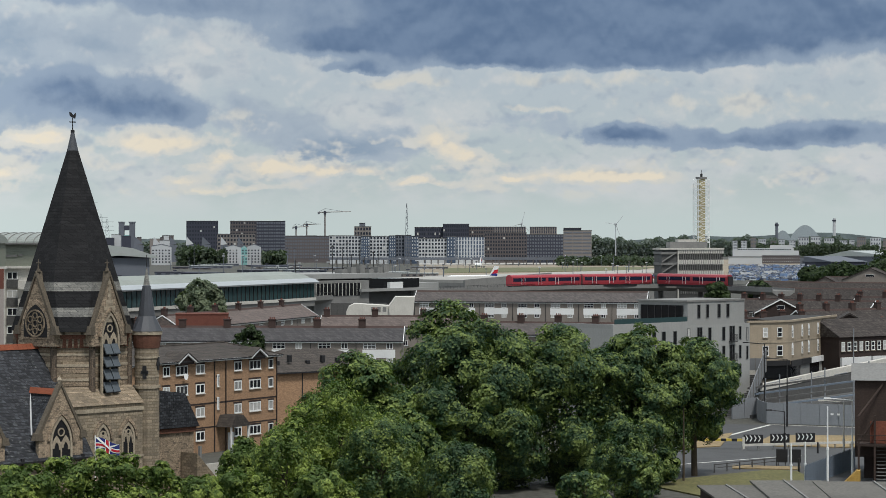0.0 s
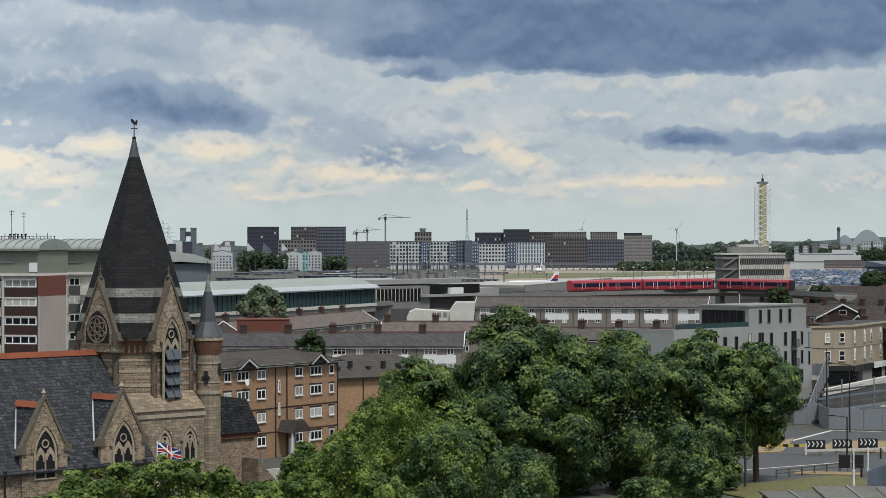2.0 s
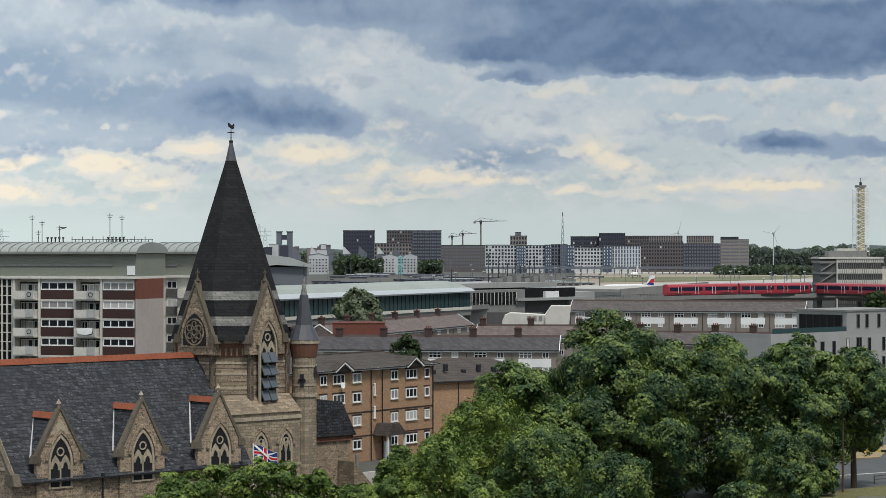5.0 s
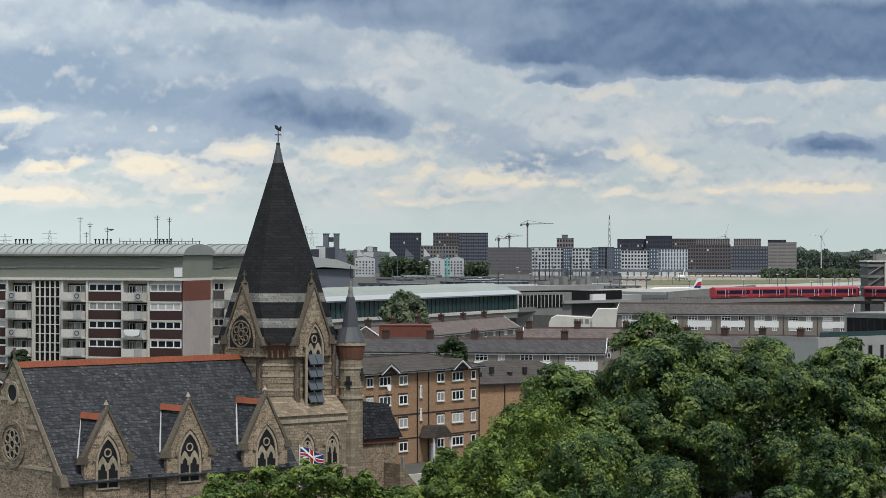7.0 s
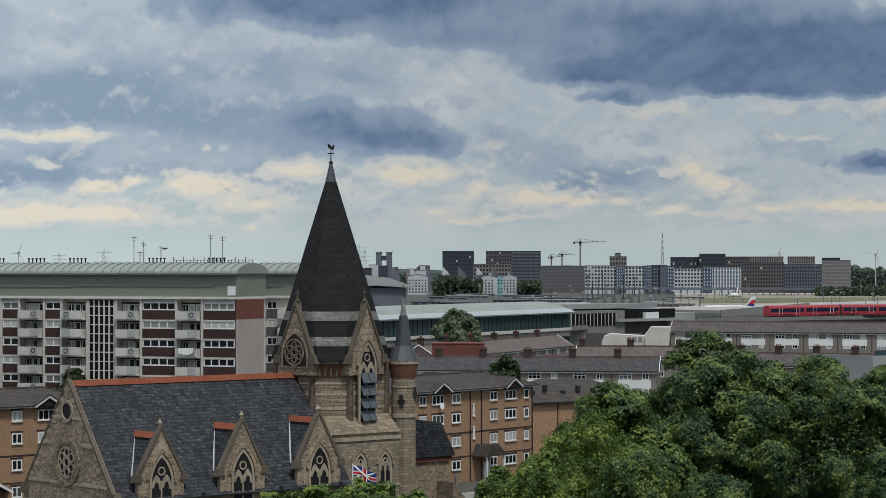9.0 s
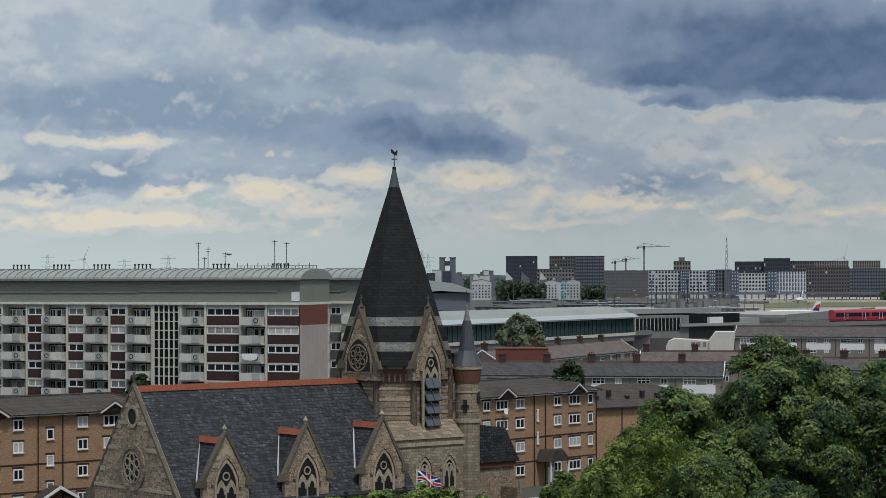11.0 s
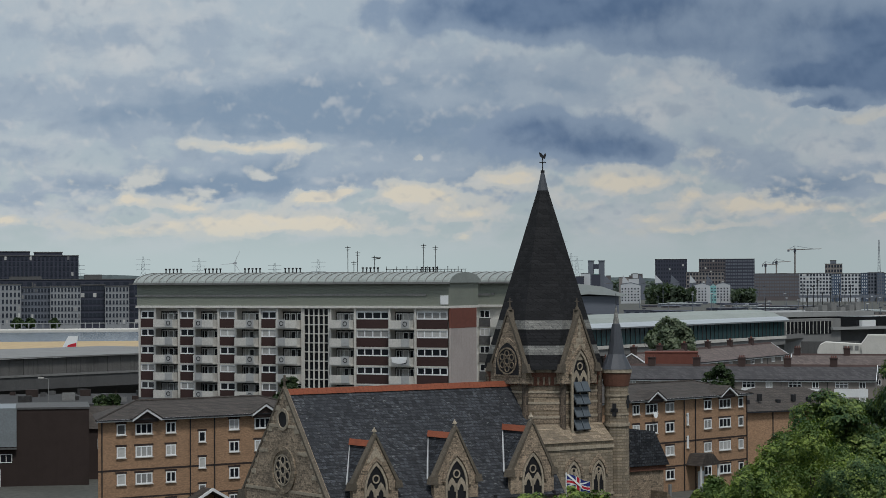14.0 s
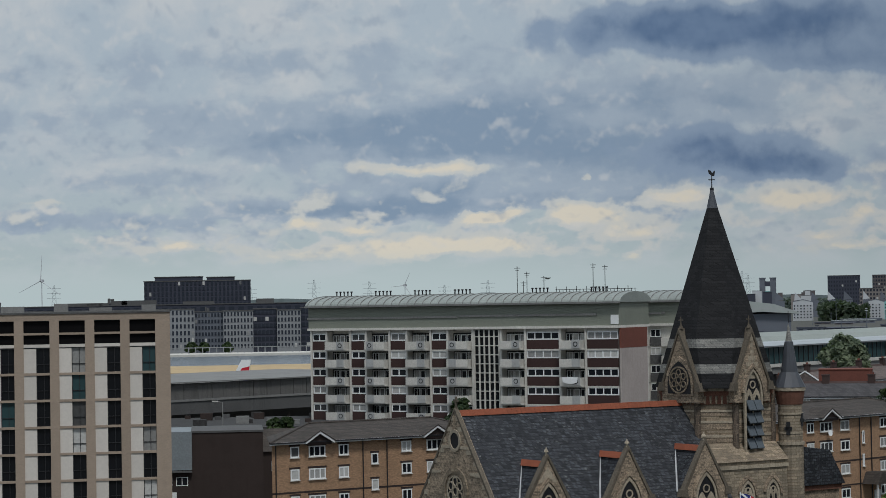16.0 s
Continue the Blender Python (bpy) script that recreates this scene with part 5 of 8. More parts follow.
part("wall_top", boxes((0, length, -0.15, 0.1, 10.3, 10.65)), M_GREYCON, west)
x = 0.0
while x < length:
    part("wall_panel", boxes((x, x + 2.9, 0.0, 0.25, 10.65, 13.3)), M_STAINED, west)
    x += 3.0
part("canopy", boxes((0, length, -0.6, 38, 13.35, 13.55)), M_GREYCON, west, "pale grey canopy roof")
x = 4.0
while x < length:
    part("column", boxes((x, x + 1.4, 2.5, 6.5, 0, 6.6)), M_DARK_SHADE, west)
    x += 19.0
lamp = thing("street_lamp", pose(*spot(-21.75, 318), 0), "tall grey street lamp with a single arm", "street lamp")
part("pole", rods(((0, 0, 0), (0, 0, 12.4), 0.1, 0.07)), M_GREYCON, lamp)
part("arm", rods(((0, 0, 12.4), (-0.9, 0, 12.6), 0.05)), M_GREYCON, lamp)
part("head", boxes((-1.5, -0.7, -0.15, 0.15, 12.5, 12.65)), M_CONCRETE, lamp)

# ---- railway station ----
def frame_of(a, b):
    """Pose with local x from ground place a to b; gives the pose and the length."""
    a, b = Vector((*a, 0)), Vector((*b, 0))
    u = (b - a).normalized()
    return Matrix(((u.x, -u.y, 0, a.x), (u.y, u.x, 0, a.y), (0, 0, 1, 0), (0, 0, 0, 1))), (b - a).length


m, L = frame_of(spot(-9.4, 512), spot(-3.24, 632))
station = thing("railway_station", m, "elevated light railway station with a long curved metal roof", "railway station")
M_GREYREND = material("pale_grey_render", (0.285, 0.29, 0.285), 0.85, 0.06, 1.0, 0.2, streak=0.15)
M_STEEL = material("pale_steel_roof", (0.40, 0.43, 0.42), 0.4, 0.06, 0.5, 0.15, metal=0.25)
M_SILVER = material("silver_edge", (0.43, 0.46, 0.48), 0.35, 0.05, 0.5, 0.1, metal=0.3)
M_GREENROOF = material("green_grey_roof", (0.235, 0.258, 0.238), 0.55, 0.1, 0.3, 0.25)
part("platform_deck", boxes((0, L, 0, 12, 7.6, 9.6)), M_GREYCON, station)
part("edge_beam", boxes((-0.1, L + 0.1, -0.3, 0.0, 9.2, 10.0)), M_CONCRETE, station)
part("glazing", boxes((0, L, 0.3, 0.5, 9.6, 13.95)), M_GLASS_TEAL, station, "continuous dark glazed screen")
k = 0
x = 0.0
while x < L:
    part("mullion", boxes((x, x + 0.16, 0.14, 0.3, 9.6, 13.95)), M_IRON, station)
    x += 2.45
part("silver_fascia", prisms("x", ([(-0.55, 13.95), (-0.65, 14.3), (0.4, 15.05), (1.6, 15.3), (1.4, 13.95)], -0.5, L + 1.5)), M_SILVER, station, "silver curved roof edge")
part("roof", prisms("x", ([(1.5, 15.2), (4, 16.4), (8, 17.1), (13, 17.1), (17, 16.0), (17, 14.6), (1.5, 14.6)], -0.5, L + 1.0)), M_GREENROOF, station, "grey-green standing seam roof")
part("end_glass", boxes((L + 0.05, L + 0.2, 0.3, 13, 9.6, 14.4)), M_GLASS_TEAL, station)
x = 6.0
while x < L:
    part("pier", boxes((x, x + 1.6, 4, 8, 0, 7.6)), M_DARKCON, station)
    x += 16.0
# airport hall behind the end of the station
m, L2 = frame_of(spot(-3.3, 640), spot(1.3, 705))
hall = thing("terminal_building", m, "low grey airport terminal with ribbon windows", "airport terminal")
part("hall", boxes((0.5, 24.5, 0, 14, 0, 14.3)), M_GREYCON, hall)
part("ribbon_glass", boxes((1.2, 20.5, -0.12, 0.0, 10.0, 13.6)), M_GLASS_DARK, hall)
for i in range(13):
    part("mullion", boxes((1.2 + i * 1.6, 1.36 + i * 1.6, -0.22, -0.12, 10.0, 13.6)), M_CONCRETE, hall)
part("upper_roof", boxes((-2, 44, 4, 30, 14.8, 16.2)), M_GREYREND, hall)
part("upper_slab", boxes((20, 52, -1.0, 24, 11.0, 11.8)), M_GREYREND, hall)
part("dark_storey", boxes((24.6, 48, 0.4, 20, 12.0, 14.6)), M_GLASS_DARK, hall)
part("white_box", boxes((33, 39, -0.8, 0.3, 11.8, 13.6)), M_WHITE, hall)
part("end_block", boxes((46, 58, 1.0, 22, 8, 13.2)), M_GREYREND, hall)
part("base", boxes((24.6, 58, 2, 20, 0, 10.9)), M_DARKCON, hall)
for i, (x, h) in enumerate(((6, 20.3), (22, 24.5), (24, 22.6), (26.5, 23.8), (28.5, 25.5), (30.5, 21.8), (34, 22.8), (36.5, 21.0), (38.0, 24.4), (40.5, 22.6), (43, 24.0))):
    part("roof_mast", rods(((x, 12, 16.2), (x, 12, h), 0.14, 0.1, 6), ((x - 0.7, 12, h - 0.4), (x + 0.7, 12, h - 0.4), 0.09, 0.09, 5)), M_IRON, hall)
for i, x in enumerate((23, 27, 31, 35, 39, 42)):
    part("roof_unit", boxes((x, x + 2.2, 9, 12, 16.2, 17.4 + 0.6 * (i % 3))), M_GREYCON, hall)

# ---- curved railway viaduct with the red train ----
def path_at(f):
    """Bearing and range of the railway, f from 0 at the station to 1 far to the right."""
    b = -3.3 + 15.0 * f
    d = 632 + 172 * math.sin(min(1.0, f * 1.55) * math.pi / 2) - max(0.0, f - 0.62) * 420
    return Vector((*spot(b, d), 0))


via = thing("railway_viaduct", pose(0, 0, 0), "curving concrete railway viaduct on round piers", "viaduct")
N = 44
for i in range(34):
    a, b = path_at(i / N), path_at((i + 1) / N)
    u = (b - a).normalized()
    Lseg = (b - a).length + 0.05
    me_key = "deck"
    seg = part("deck_span", prisms("x", ([(0, 9.0), (0, 10.3), (0.25, 10.3), (0.25, 9.6), (7.75, 9.6), (7.75, 10.3), (8, 10.3), (8, 9.0), (6.3, 7.9), (1.7, 7.9)], 0, Lseg)), M_GREYCON, via,
               at=Matrix(((u.x, -u.y, 0, a.x), (u.y, u.x, 0, a.y), (0, 0, 1, 0), (0, 0, 0, 1))))
    bm = bmesh.new()
    for j in range(4):
        rod(bm, (j * Lseg / 4, 0.1, 10.3), (j * Lseg / 4, 0.1, 11.1), 0.05, 0.05, 4)
    box(bm, 0, Lseg, 0.06, 0.14, 11.05, 11.15)
    box(bm, 0, Lseg, 0.06, 0.14, 10.65, 10.72)
    part("railing", bm, M_IRON, seg)
    if i % 2 == 0:
        part("pier", rods(((0, 4, 0), (0, 4, 8.0), 0.9, 0.9, 12)), M_DARKCON, seg)

M_RED = material("red_train_paint", (0.31, 0.032, 0.045), 0.35, 0.08, 0.6, 0.15, spec=0.5)
M_TRAINGLASS = glass_dark("train_window", (0.015, 0.02, 0.04), 0.06, 0.0)
train = thing("red_train", pose(0, 0, 0), "red three-car light rail train on the viaduct", "train")
f0 = 0.34
for c in range(3):
    a = path_at(f0 + c * 0.1185)
    b = path_at(f0 + (c + 1) * 0.1185)
    u = (b - a).normalized()
    m = Matrix(((u.x, -u.y, 0, a.x), (u.y, u.x, 0, a.y), (0, 0, 1, 0), (0, 0, 0, 1)))
    Lc = (b - a).length - 0.6
    car = part("carriage", prisms("x", ([(1.1, 10.5), (1.0, 11.2), (1.0, 13.4), (1.35, 14.0), (2.3, 14.2), (3.2, 14.0), (3.6, 13.4), (3.6, 11.2), (3.5, 10.5)], 0, Lc)), M_RED, train, at=m)
    part("underframe", boxes((0.5, Lc - 0.5, 1.2, 3.4, 9.75, 10.5)), M_IRON, car)
    part("window_band", boxes((0.8, Lc * 0.48, 0.94, 1.0, 11.9, 13.1), (Lc * 0.52, Lc - 0.8, 0.94, 1.0, 11.9, 13.1)), M_TRAINGLASS, car)
    for j in range(4):
        x = Lc * (0.14 + 0.24 * j)
        d = part("door", boxes((x, x + 1.5, 0.9, 0.94, 10.8, 13.3)), M_RED, car)
        part("door_glass", boxes((x + 0.15, x + 0.65, 0.87, 0.9, 11.7, 13.1), (x + 0.85, x + 1.35, 0.87, 0.9, 11.7, 13.1)), M_TRAINGLASS, d)
        part("door_edge", boxes((x - 0.1, x, 0.87, 0.94, 10.8, 13.3), (x + 1.5, x + 1.6, 0.87, 0.94, 10.8, 13.3)), M_WHITE, d)
    part("gangway", boxes((Lc, Lc + 0.6, 1.3, 3.3, 10.6, 13.6)), M_IRON, car)

# ---- terraces between church and railway ----
M_GREYROOF = material("grey_brown_roof_tile", (0.084, 0.075, 0.074), 0.85, 0.2, 1.2, 0.3, rows=(0.6, 0.4, 0.03, (0.7, 0.7, 0.7)))
M_BROWNROOF = material("brown_pantile_roof", (0.118, 0.096, 0.090), 0.85, 0.22, 1.2, 0.3, rows=(0.6, 0.4, 0.03, (0.7, 0.7, 0.7)))
M_DARKROOF = material("dark_grey_roof_tile", (0.060, 0.058, 0.062), 0.85, 0.2, 1.2, 0.3, rows=(0.6, 0.4, 0.03, (0.7, 0.7, 0.7)))
M_DUNBRICK = material("dun_brick", (0.215, 0.19, 0.17), 0.9, 0.15, 2.0, 0.25, streak=0.15)
M_CHIMNEY = material("chimney_brick", (0.058, 0.038, 0.034), 0.9, 0.2, 3.0, 0.3)


def terrace(a, b, depth, eave, ridge, label, units, chimneys=True, panels=True, name="terrace_row", wall=None, storeys=2, hip=False, win=(1.3, 2.5), tiles=None):
    m, ln = frame_of(a, b)
    ob = thing(name, m, label, "terraced houses", "terraced houses")
    part("wall", boxes((0, ln, 0, depth, 0, eave)), wall or M_DUNBRICK, ob)
    bm = bmesh.new()
    if hip:
        v = [bm.verts.new(p) for p in ((-0.4, -0.4, eave), (ln + 0.4, -0.4, eave), (ln + 0.4, depth + 0.4, eave), (-0.4, depth + 0.4, eave), (depth * 0.5, depth / 2, ridge), (ln - depth * 0.5, depth / 2, ridge))]
        for f in ((0, 1, 5, 4), (1, 2, 5), (2, 3, 4, 5), (3, 0, 4), (3, 2, 1, 0)):
            bm.faces.new([v[i] for i in f])
    else:
        prism(bm, [(-0.4, eave - 0.05), (depth / 2, ridge), (depth + 0.4, eave - 0.05), (depth + 0.4, eave - 0.25), (-0.4, eave - 0.25)], -0.3, ln + 0.3, "x")
        for e in (0, 1):
            x0, x1 = (-0.02, 0.0) if e == 0 else (ln, ln + 0.02)
            part("gable_wall", prism(bmesh.new(), [(0, eave - 0.3), (depth / 2, ridge - 0.25), (depth, eave - 0.3)], x0, x1, "x"), wall or M_DUNBRICK, ob)
            bx = -0.42 if e == 0 else ln + 0.3
            part("bargeboard", prism(bmesh.new(), [(-0.5, eave - 0.3), (depth / 2, ridge - 0.12), (depth + 0.5, eave - 0.3), (depth + 0.5, eave), (depth / 2, ridge + 0.16), (-0.5, eave)], bx, bx + 0.12, "x"), M_WHITE, ob)
    roof = part("roof", bm, tiles or M_GREYROOF, ob)
    part("gutter", boxes((-0.3, ln + 0.3, -0.55, -0.41, eave - 0.2, eave)), M_IRON, roof)
    if not hip:
        part("ridge_tiles", prism(bmesh.new(), [(depth / 2 - 0.4, ridge - 0.22), (depth / 2, ridge + 0.2), (depth / 2 + 0.4, ridge - 0.22), (depth / 2, ridge + 0.02)], -0.3, ln + 0.3, "x"), M_CHIMNEY, roof, "dark red-brown ridge tiles")
        part("soffit_board", boxes((-0.2, ln + 0.2, -0.40, -0.02, eave - 0.45, eave - 0.252)), M_WHITE, roof)
    step = ln / units
    for i in range(units):
        c = (i + 0.5) * step
        for s in range(storeys):
            z = eave - 1.65 - s * 2.6
            if z < 0.5:
                continue
            window(ob, c - step * 0.2, z, win[1], 1.25, -0.02, 3, bar=0.12, transom=0.6)
            window(ob, c + step * 0.24, z, win[0], 1.25, -0.02, 2, bar=0.12)
        if panels:
            part("render_panel", boxes((c - step * 0.36, c + step * 0.36, -0.05, 0.0, eave - 3.4, eave - 1.75)), M_WHITE, ob)
        part("downpipe", boxes((i * step - 0.06, i * step + 0.06, -0.1, 0.0, 0, eave - 0.2)), M_IRON, ob)
        if chimneys:
            ch = part("chimney", boxes((i * step + 0.2, i * step + 1.6, depth / 2 - 0.5, depth / 2 + 0.5, ridge - 0.7, ridge + 1.5), (i * step + 0.1, i * step + 1.7, depth / 2 - 0.6, depth / 2 + 0.6, ridge + 1.3, ridge + 1.55)), M_CHIMNEY, ob)
            for k in (0.5, 0.9, 1.3):
                part("chimney_pot", rods(((i * step + k, depth / 2, ridge + 1.5), (i * step + k, depth / 2, ridge + 1.95), 0.14, 0.11, 6)), M_REDBRICK, ch)
    return ob


terrace(spot(-7.9, 452), spot(-1.05, 446), 9, 6.1, 8.7, "long two storey terrace with brick chimneys and white windows", 6, tiles=M_DARKROOF)
terrace(spot(-6.6, 505), spot(-3.2, 590), 9, 6.3, 9.2, "brown roofed terrace running towards the railway", 6, panels=False, tiles=M_BROWNROOF)
terrace(spot(-3.1, 515), spot(0.6, 512), 9, 6.2, 8.6, "low brown roofed terrace with chimneys", 3, panels=False, tiles=M_BROWNROOF)
terrace(spot(0.8, 482), spot(4.6, 474), 9, 6.0, 8.4, "grey roofed terrace behind the plane trees", 4)
terrace(spot(-0.72, 606), spot(5.12, 598), 10, 9.6, 12.2, "three storey terrace with white panels and a long grey roof", 7, False, storeys=3)
hip = terrace(spot(-4.35, 300), spot(-1.3, 312), 12, 8.4, 11.1, "low buff brick building with a hipped tiled roof", 4, False, False, "hipped_brick_building", M_BRICK, 0, True)
for c in hip.children:
    if c.name.startswith("roof"):
        c.data.materials[0] = M_TILE
for i, (x, z) in enumerate(((2, 9.5), (4, 10.2), (7, 9.4), (9.5, 10.0), (12, 9.6))):
    part("roof_vent", boxes((x, x + 0.5, 1.6, 2.1, z - 0.6, z + 0.35)), M_IRON, hip)
red = thing("red_hoarding", pose(*spot(-6.75, 470), 0, 0, 0, 4), "long flat dull red roof wall", "wall")
part("wall", boxes((0, 10.8, 0, 6, 0, 10.6)), M_REDBRICK, red)
part("coping", boxes((-0.1, 10.9, -0.1, 6.1, 10.6, 10.8)), M_REDBRICK, red)
whitehall = thing("white_hall", pose(*spot(-2.45, 560), 0, 0, 0, 2), "white rendered hall with a rounded roof end", "hall")
part("low_wing", prisms("y", ([(0, 0), (0, 8.2), (0.6, 9.5), (2, 10.2), (12, 9.6), (12, 0)], 0, 9)), M_CONCRETE, whitehall)
part("tall_wing", prisms("y", ([(11.5, 0), (10.5, 9.5), (12.2, 11.9), (17, 11.9), (15.8, 0)], -0.5, 9)), M_CONCRETE, whitehall)
for x in (6.2, 7.6, 9.0):
    part("skylight", boxes((x, x + 0.9, -0.06, 0.0, 8.2, 9.4)), M_GREYCON, whitehall)
# a plain dark wall stands in for the shade under the railway
bridge = thing("road_underpass", pose(*spot(-3.4, 640), 0), "dark wall standing for the shaded arched opening under the railway", "underpass")
part("shadow_wall", boxes((0, 22, 6, 7, 0, 8)), M_DARKCON, bridge)

# ---- grey flats, corner shops and houses on the far side of the railway ----
def along_of(az, az0, az1, ln):
    return ln * (math.tan(radians(az)) - math.tan(radians(az0))) / (math.tan(radians(az1)) - math.tan(radians(az0)))


m, L = frame_of(spot(4.3, 316), spot(7.73, 341))
flats = thing("grey_flats", m, "modern pale grey flats with a set-back glazed top floor", "flats")
part("body", boxes((0, L, 0, 11, 0, 13.6)), M_GREYREND, flats)
xs = along_of(6.12, 4.3, 7.73, L)
part("upper_body", boxes((xs, L - 1.3, 0.02, 9.2, 13.6, 17.0)), M_GREYREND, flats)
part("coping", boxes((xs - 0.3, L - 1.2, -0.1, 9.3, 17.0, 17.25)), M_GREYCON, flats)
part("parapet", boxes((0, xs, 0, 0.3, 13.6, 14.2)), M_GREYREND, flats)
side = part("side_glazing", boxes((xs - 0.12, xs - 0.01, 0.8, 8.6, 13.9, 16.5)), M_GLASS_DARK, flats, "dark full height terrace glazing")
for i in range(7):
    part("mullion", boxes((xs - 0.2, xs - 0.12, 0.8 + i * 1.28, 0.92 + i * 1.28, 13.9, 16.5)), M_IRON, side)
part("terrace_edge", boxes((0, 0.3, 0.3, 11, 13.6, 14.2)), M_GREYREND, flats)
part("glass_balustrade", boxes((0.5, xs, 0.1, 0.15, 14.2, 14.9)), M_GLASS_TEAL, flats)
M_WINGREY = material("grey_window_frame", (0.10, 0.105, 0.11), 0.5, 0.1, 2.0, 0.1)
for az, w_, rows in ((6.40, 0.7, (14.6,)), (6.62, 0.7, (14.6,)), (6.92, 0.7, (14.6,)), (7.15, 0.7, (14.6,)), (6.14, 0.7, (11.2, 8.4, 5.6)), (6.68, 0.75, (11.2, 8.4, 5.6)), (7.04, 0.75, (11.2, 8.4, 5.6)),
                     (7.47, 0.6, (11.2, 8.4, 5.6)), (7.66, 0.5, (11.0, 8.2)), (5.28, 0.9, (10.9, 8.2)), (5.52, 0.9, (10.9, 8.2)), (5.8, 0.8, (10.9, 8.2)), (4.9, 0.9, (10.9, 8.2))):
    for z in rows:
        window(flats, along_of(az, 4.3, 7.73, L), z, w_, 2.0, -0.02, 1, M_GLASS_DARK, M_WINGREY, bar=0.07)
for az in (6.42, 7.26):
    for z in (11.0, 8.2, 5.4):
        x = along_of(az, 4.3, 7.73, L)
        window(flats, x, z, 1.25, 2.3, -0.02, 2, M_GLASS_DARK, M_WINGREY, bar=0.07, name="balcony_door")
        bal = part("juliet_balcony", boxes((x - 0.75, x + 0.75, -0.5, -0.46, z + 1.0, z + 1.06), (x - 0.75, x + 0.75, -0.5, 0.0, z - 0.08, z)), M_IRON, flats)
        part("bars", boxes(*[(x - 0.75 + i * 0.15, x - 0.72 + i * 0.15, -0.5, -0.47, z, z + 1.0) for i in range(11)]), M_IRON, bal)

M_STOCK = material("yellow_stock_brick", (0.33, 0.28, 0.215), 0.9, 0.10, 2.5, 0.3, rows=(0.22, 0.075, 0.01, (0.92, 0.9, 0.87), 0.08), streak=0.25)
m, L = frame_of(spot(7.7, 352), spot(8.69, 356))
corner = thing("corner_shops", m, "yellow brick corner building with arched windows over shops", "shop building")
part("front_wall", boxes((0, L, 0, 10, 0, 13.2)), M_STOCK, corner)
m2, L2 = frame_of(spot(8.69, 356), spot(9.86, 384))
inv = m.inverted() @ m2
bmx = boxes((0, L2, 0, 8, 0, 13.2))
wing = part("side_wall", bmx, M_STOCK, corner, at=inv)
part("cornice", boxes((-0.15, L + 0.1, -0.2, 0.3, 13.2, 13.5)), M_STOCK, corner)
part("flat_roof", boxes((0, L, 0.3, 10, 13.2, 13.35)), M_DARK_SHADE, corner)
part("cornice", boxes((-0.1, L2 + 0.15, -0.2, 0.3, 13.2, 13.5)), M_STOCK, wing)
part("flat_roof", boxes((0, L2, 0.3, 8, 13.2, 13.35)), M_DARK_SHADE, wing)
part("string_course", boxes((0, L, -0.06, 0, 10.0, 10.2)), M_DRESSED, corner)
part("string_course", boxes((0, L2, -0.06, 0, 10.0, 10.2)), M_DRESSED, wing)
for x in (L * 0.42, L * 0.78):
    window(corner, x, 10.9, 0.9, 1.5, -0.03, 1, sill=M_DRESSED, bar=0.1, transom=0.5)
    window(corner, x, 8.0, 1.1, 1.6, -0.03, 1, sill=M_DRESSED, bar=0.1, transom=0.5)
for i in range(6):
    x = L2 * (0.08 + 0.165 * i + (0.03 if i % 2 else 0))
    for z in (10.7, 8.0):
        f = window(wing, x, z, 0.8, 1.55, -0.03, 1, sill=M_DRESSED, bar=0.09, transom=0.5)
        disc(bm := bmesh.new(), 0, 1.5, 0.42, -0.02, 0.03, 12)
        part("arch_head", bm, M_WHITE, f)
part("shopfront", boxes((0, L, -0.3, -0.02, 4.4, 7.2)), M_GLASS_DARK, corner)
part("shop_fascia", boxes((0, L, -0.5, -0.3, 6.5, 7.3)), M_IRON, corner)
for i in range(5):
    x0, x1 = L2 * i / 5, L2 * (i + 1) / 5
    s = part("shopfront", boxes((x0 + 0.3, x1 - 0.2, -0.3, -0.02, 4.2, 6.6)), M_GLASS, wing)
    part("shop_fascia", boxes((x0 + 0.1, x1 - 0.1, -0.6, -0.3, 6.3, 7.2)), (M_IRON, M_IRON, M_WHITE, M_WHITE, M_CONCRETE)[i], s)

M_SLATEDARK = material("old_dark_slate", (0.052, 0.046, 0.044), 0.85, 0.35, 0.5, 0.4, rows=(0.6, 0.4, 0.03, (0.6, 0.6, 0.6), 0.3), spec=0.15)
ROOFS = [(9.9, 395, 13.0, 470, 6.8, 9.6, 6), (7.2, 500, 9.6, 508, 6.2, 8.6, 5), (9.3, 520, 13, 560, 6.4, 9.8, 6), (7.3, 640, 10.6, 620, 6.2, 9.4, 7), (10.2, 660, 14, 640, 6.3, 9.6, 6), (8.0, 770, 13.5, 740, 6.4, 9.8, 9), (7.6, 900, 13.5, 860, 6.4, 9.6, 9), (9.6, 1020, 14, 990, 6.3, 9.6, 7)]
for a0, d0, a1, d1, e, r, n_u in ROOFS:
    ob = terrace(spot(a0, d0), spot(a1, d1), 10, e, r, "Victorian brick terrace with dark roofs and chimneys", n_u, d0 < 700, False, "terraced_houses", M_DUNBRICK)
    for c in ob.children:
        if c.name.startswith("roof"):
            c.data.materials[0] = M_SLATEDARK


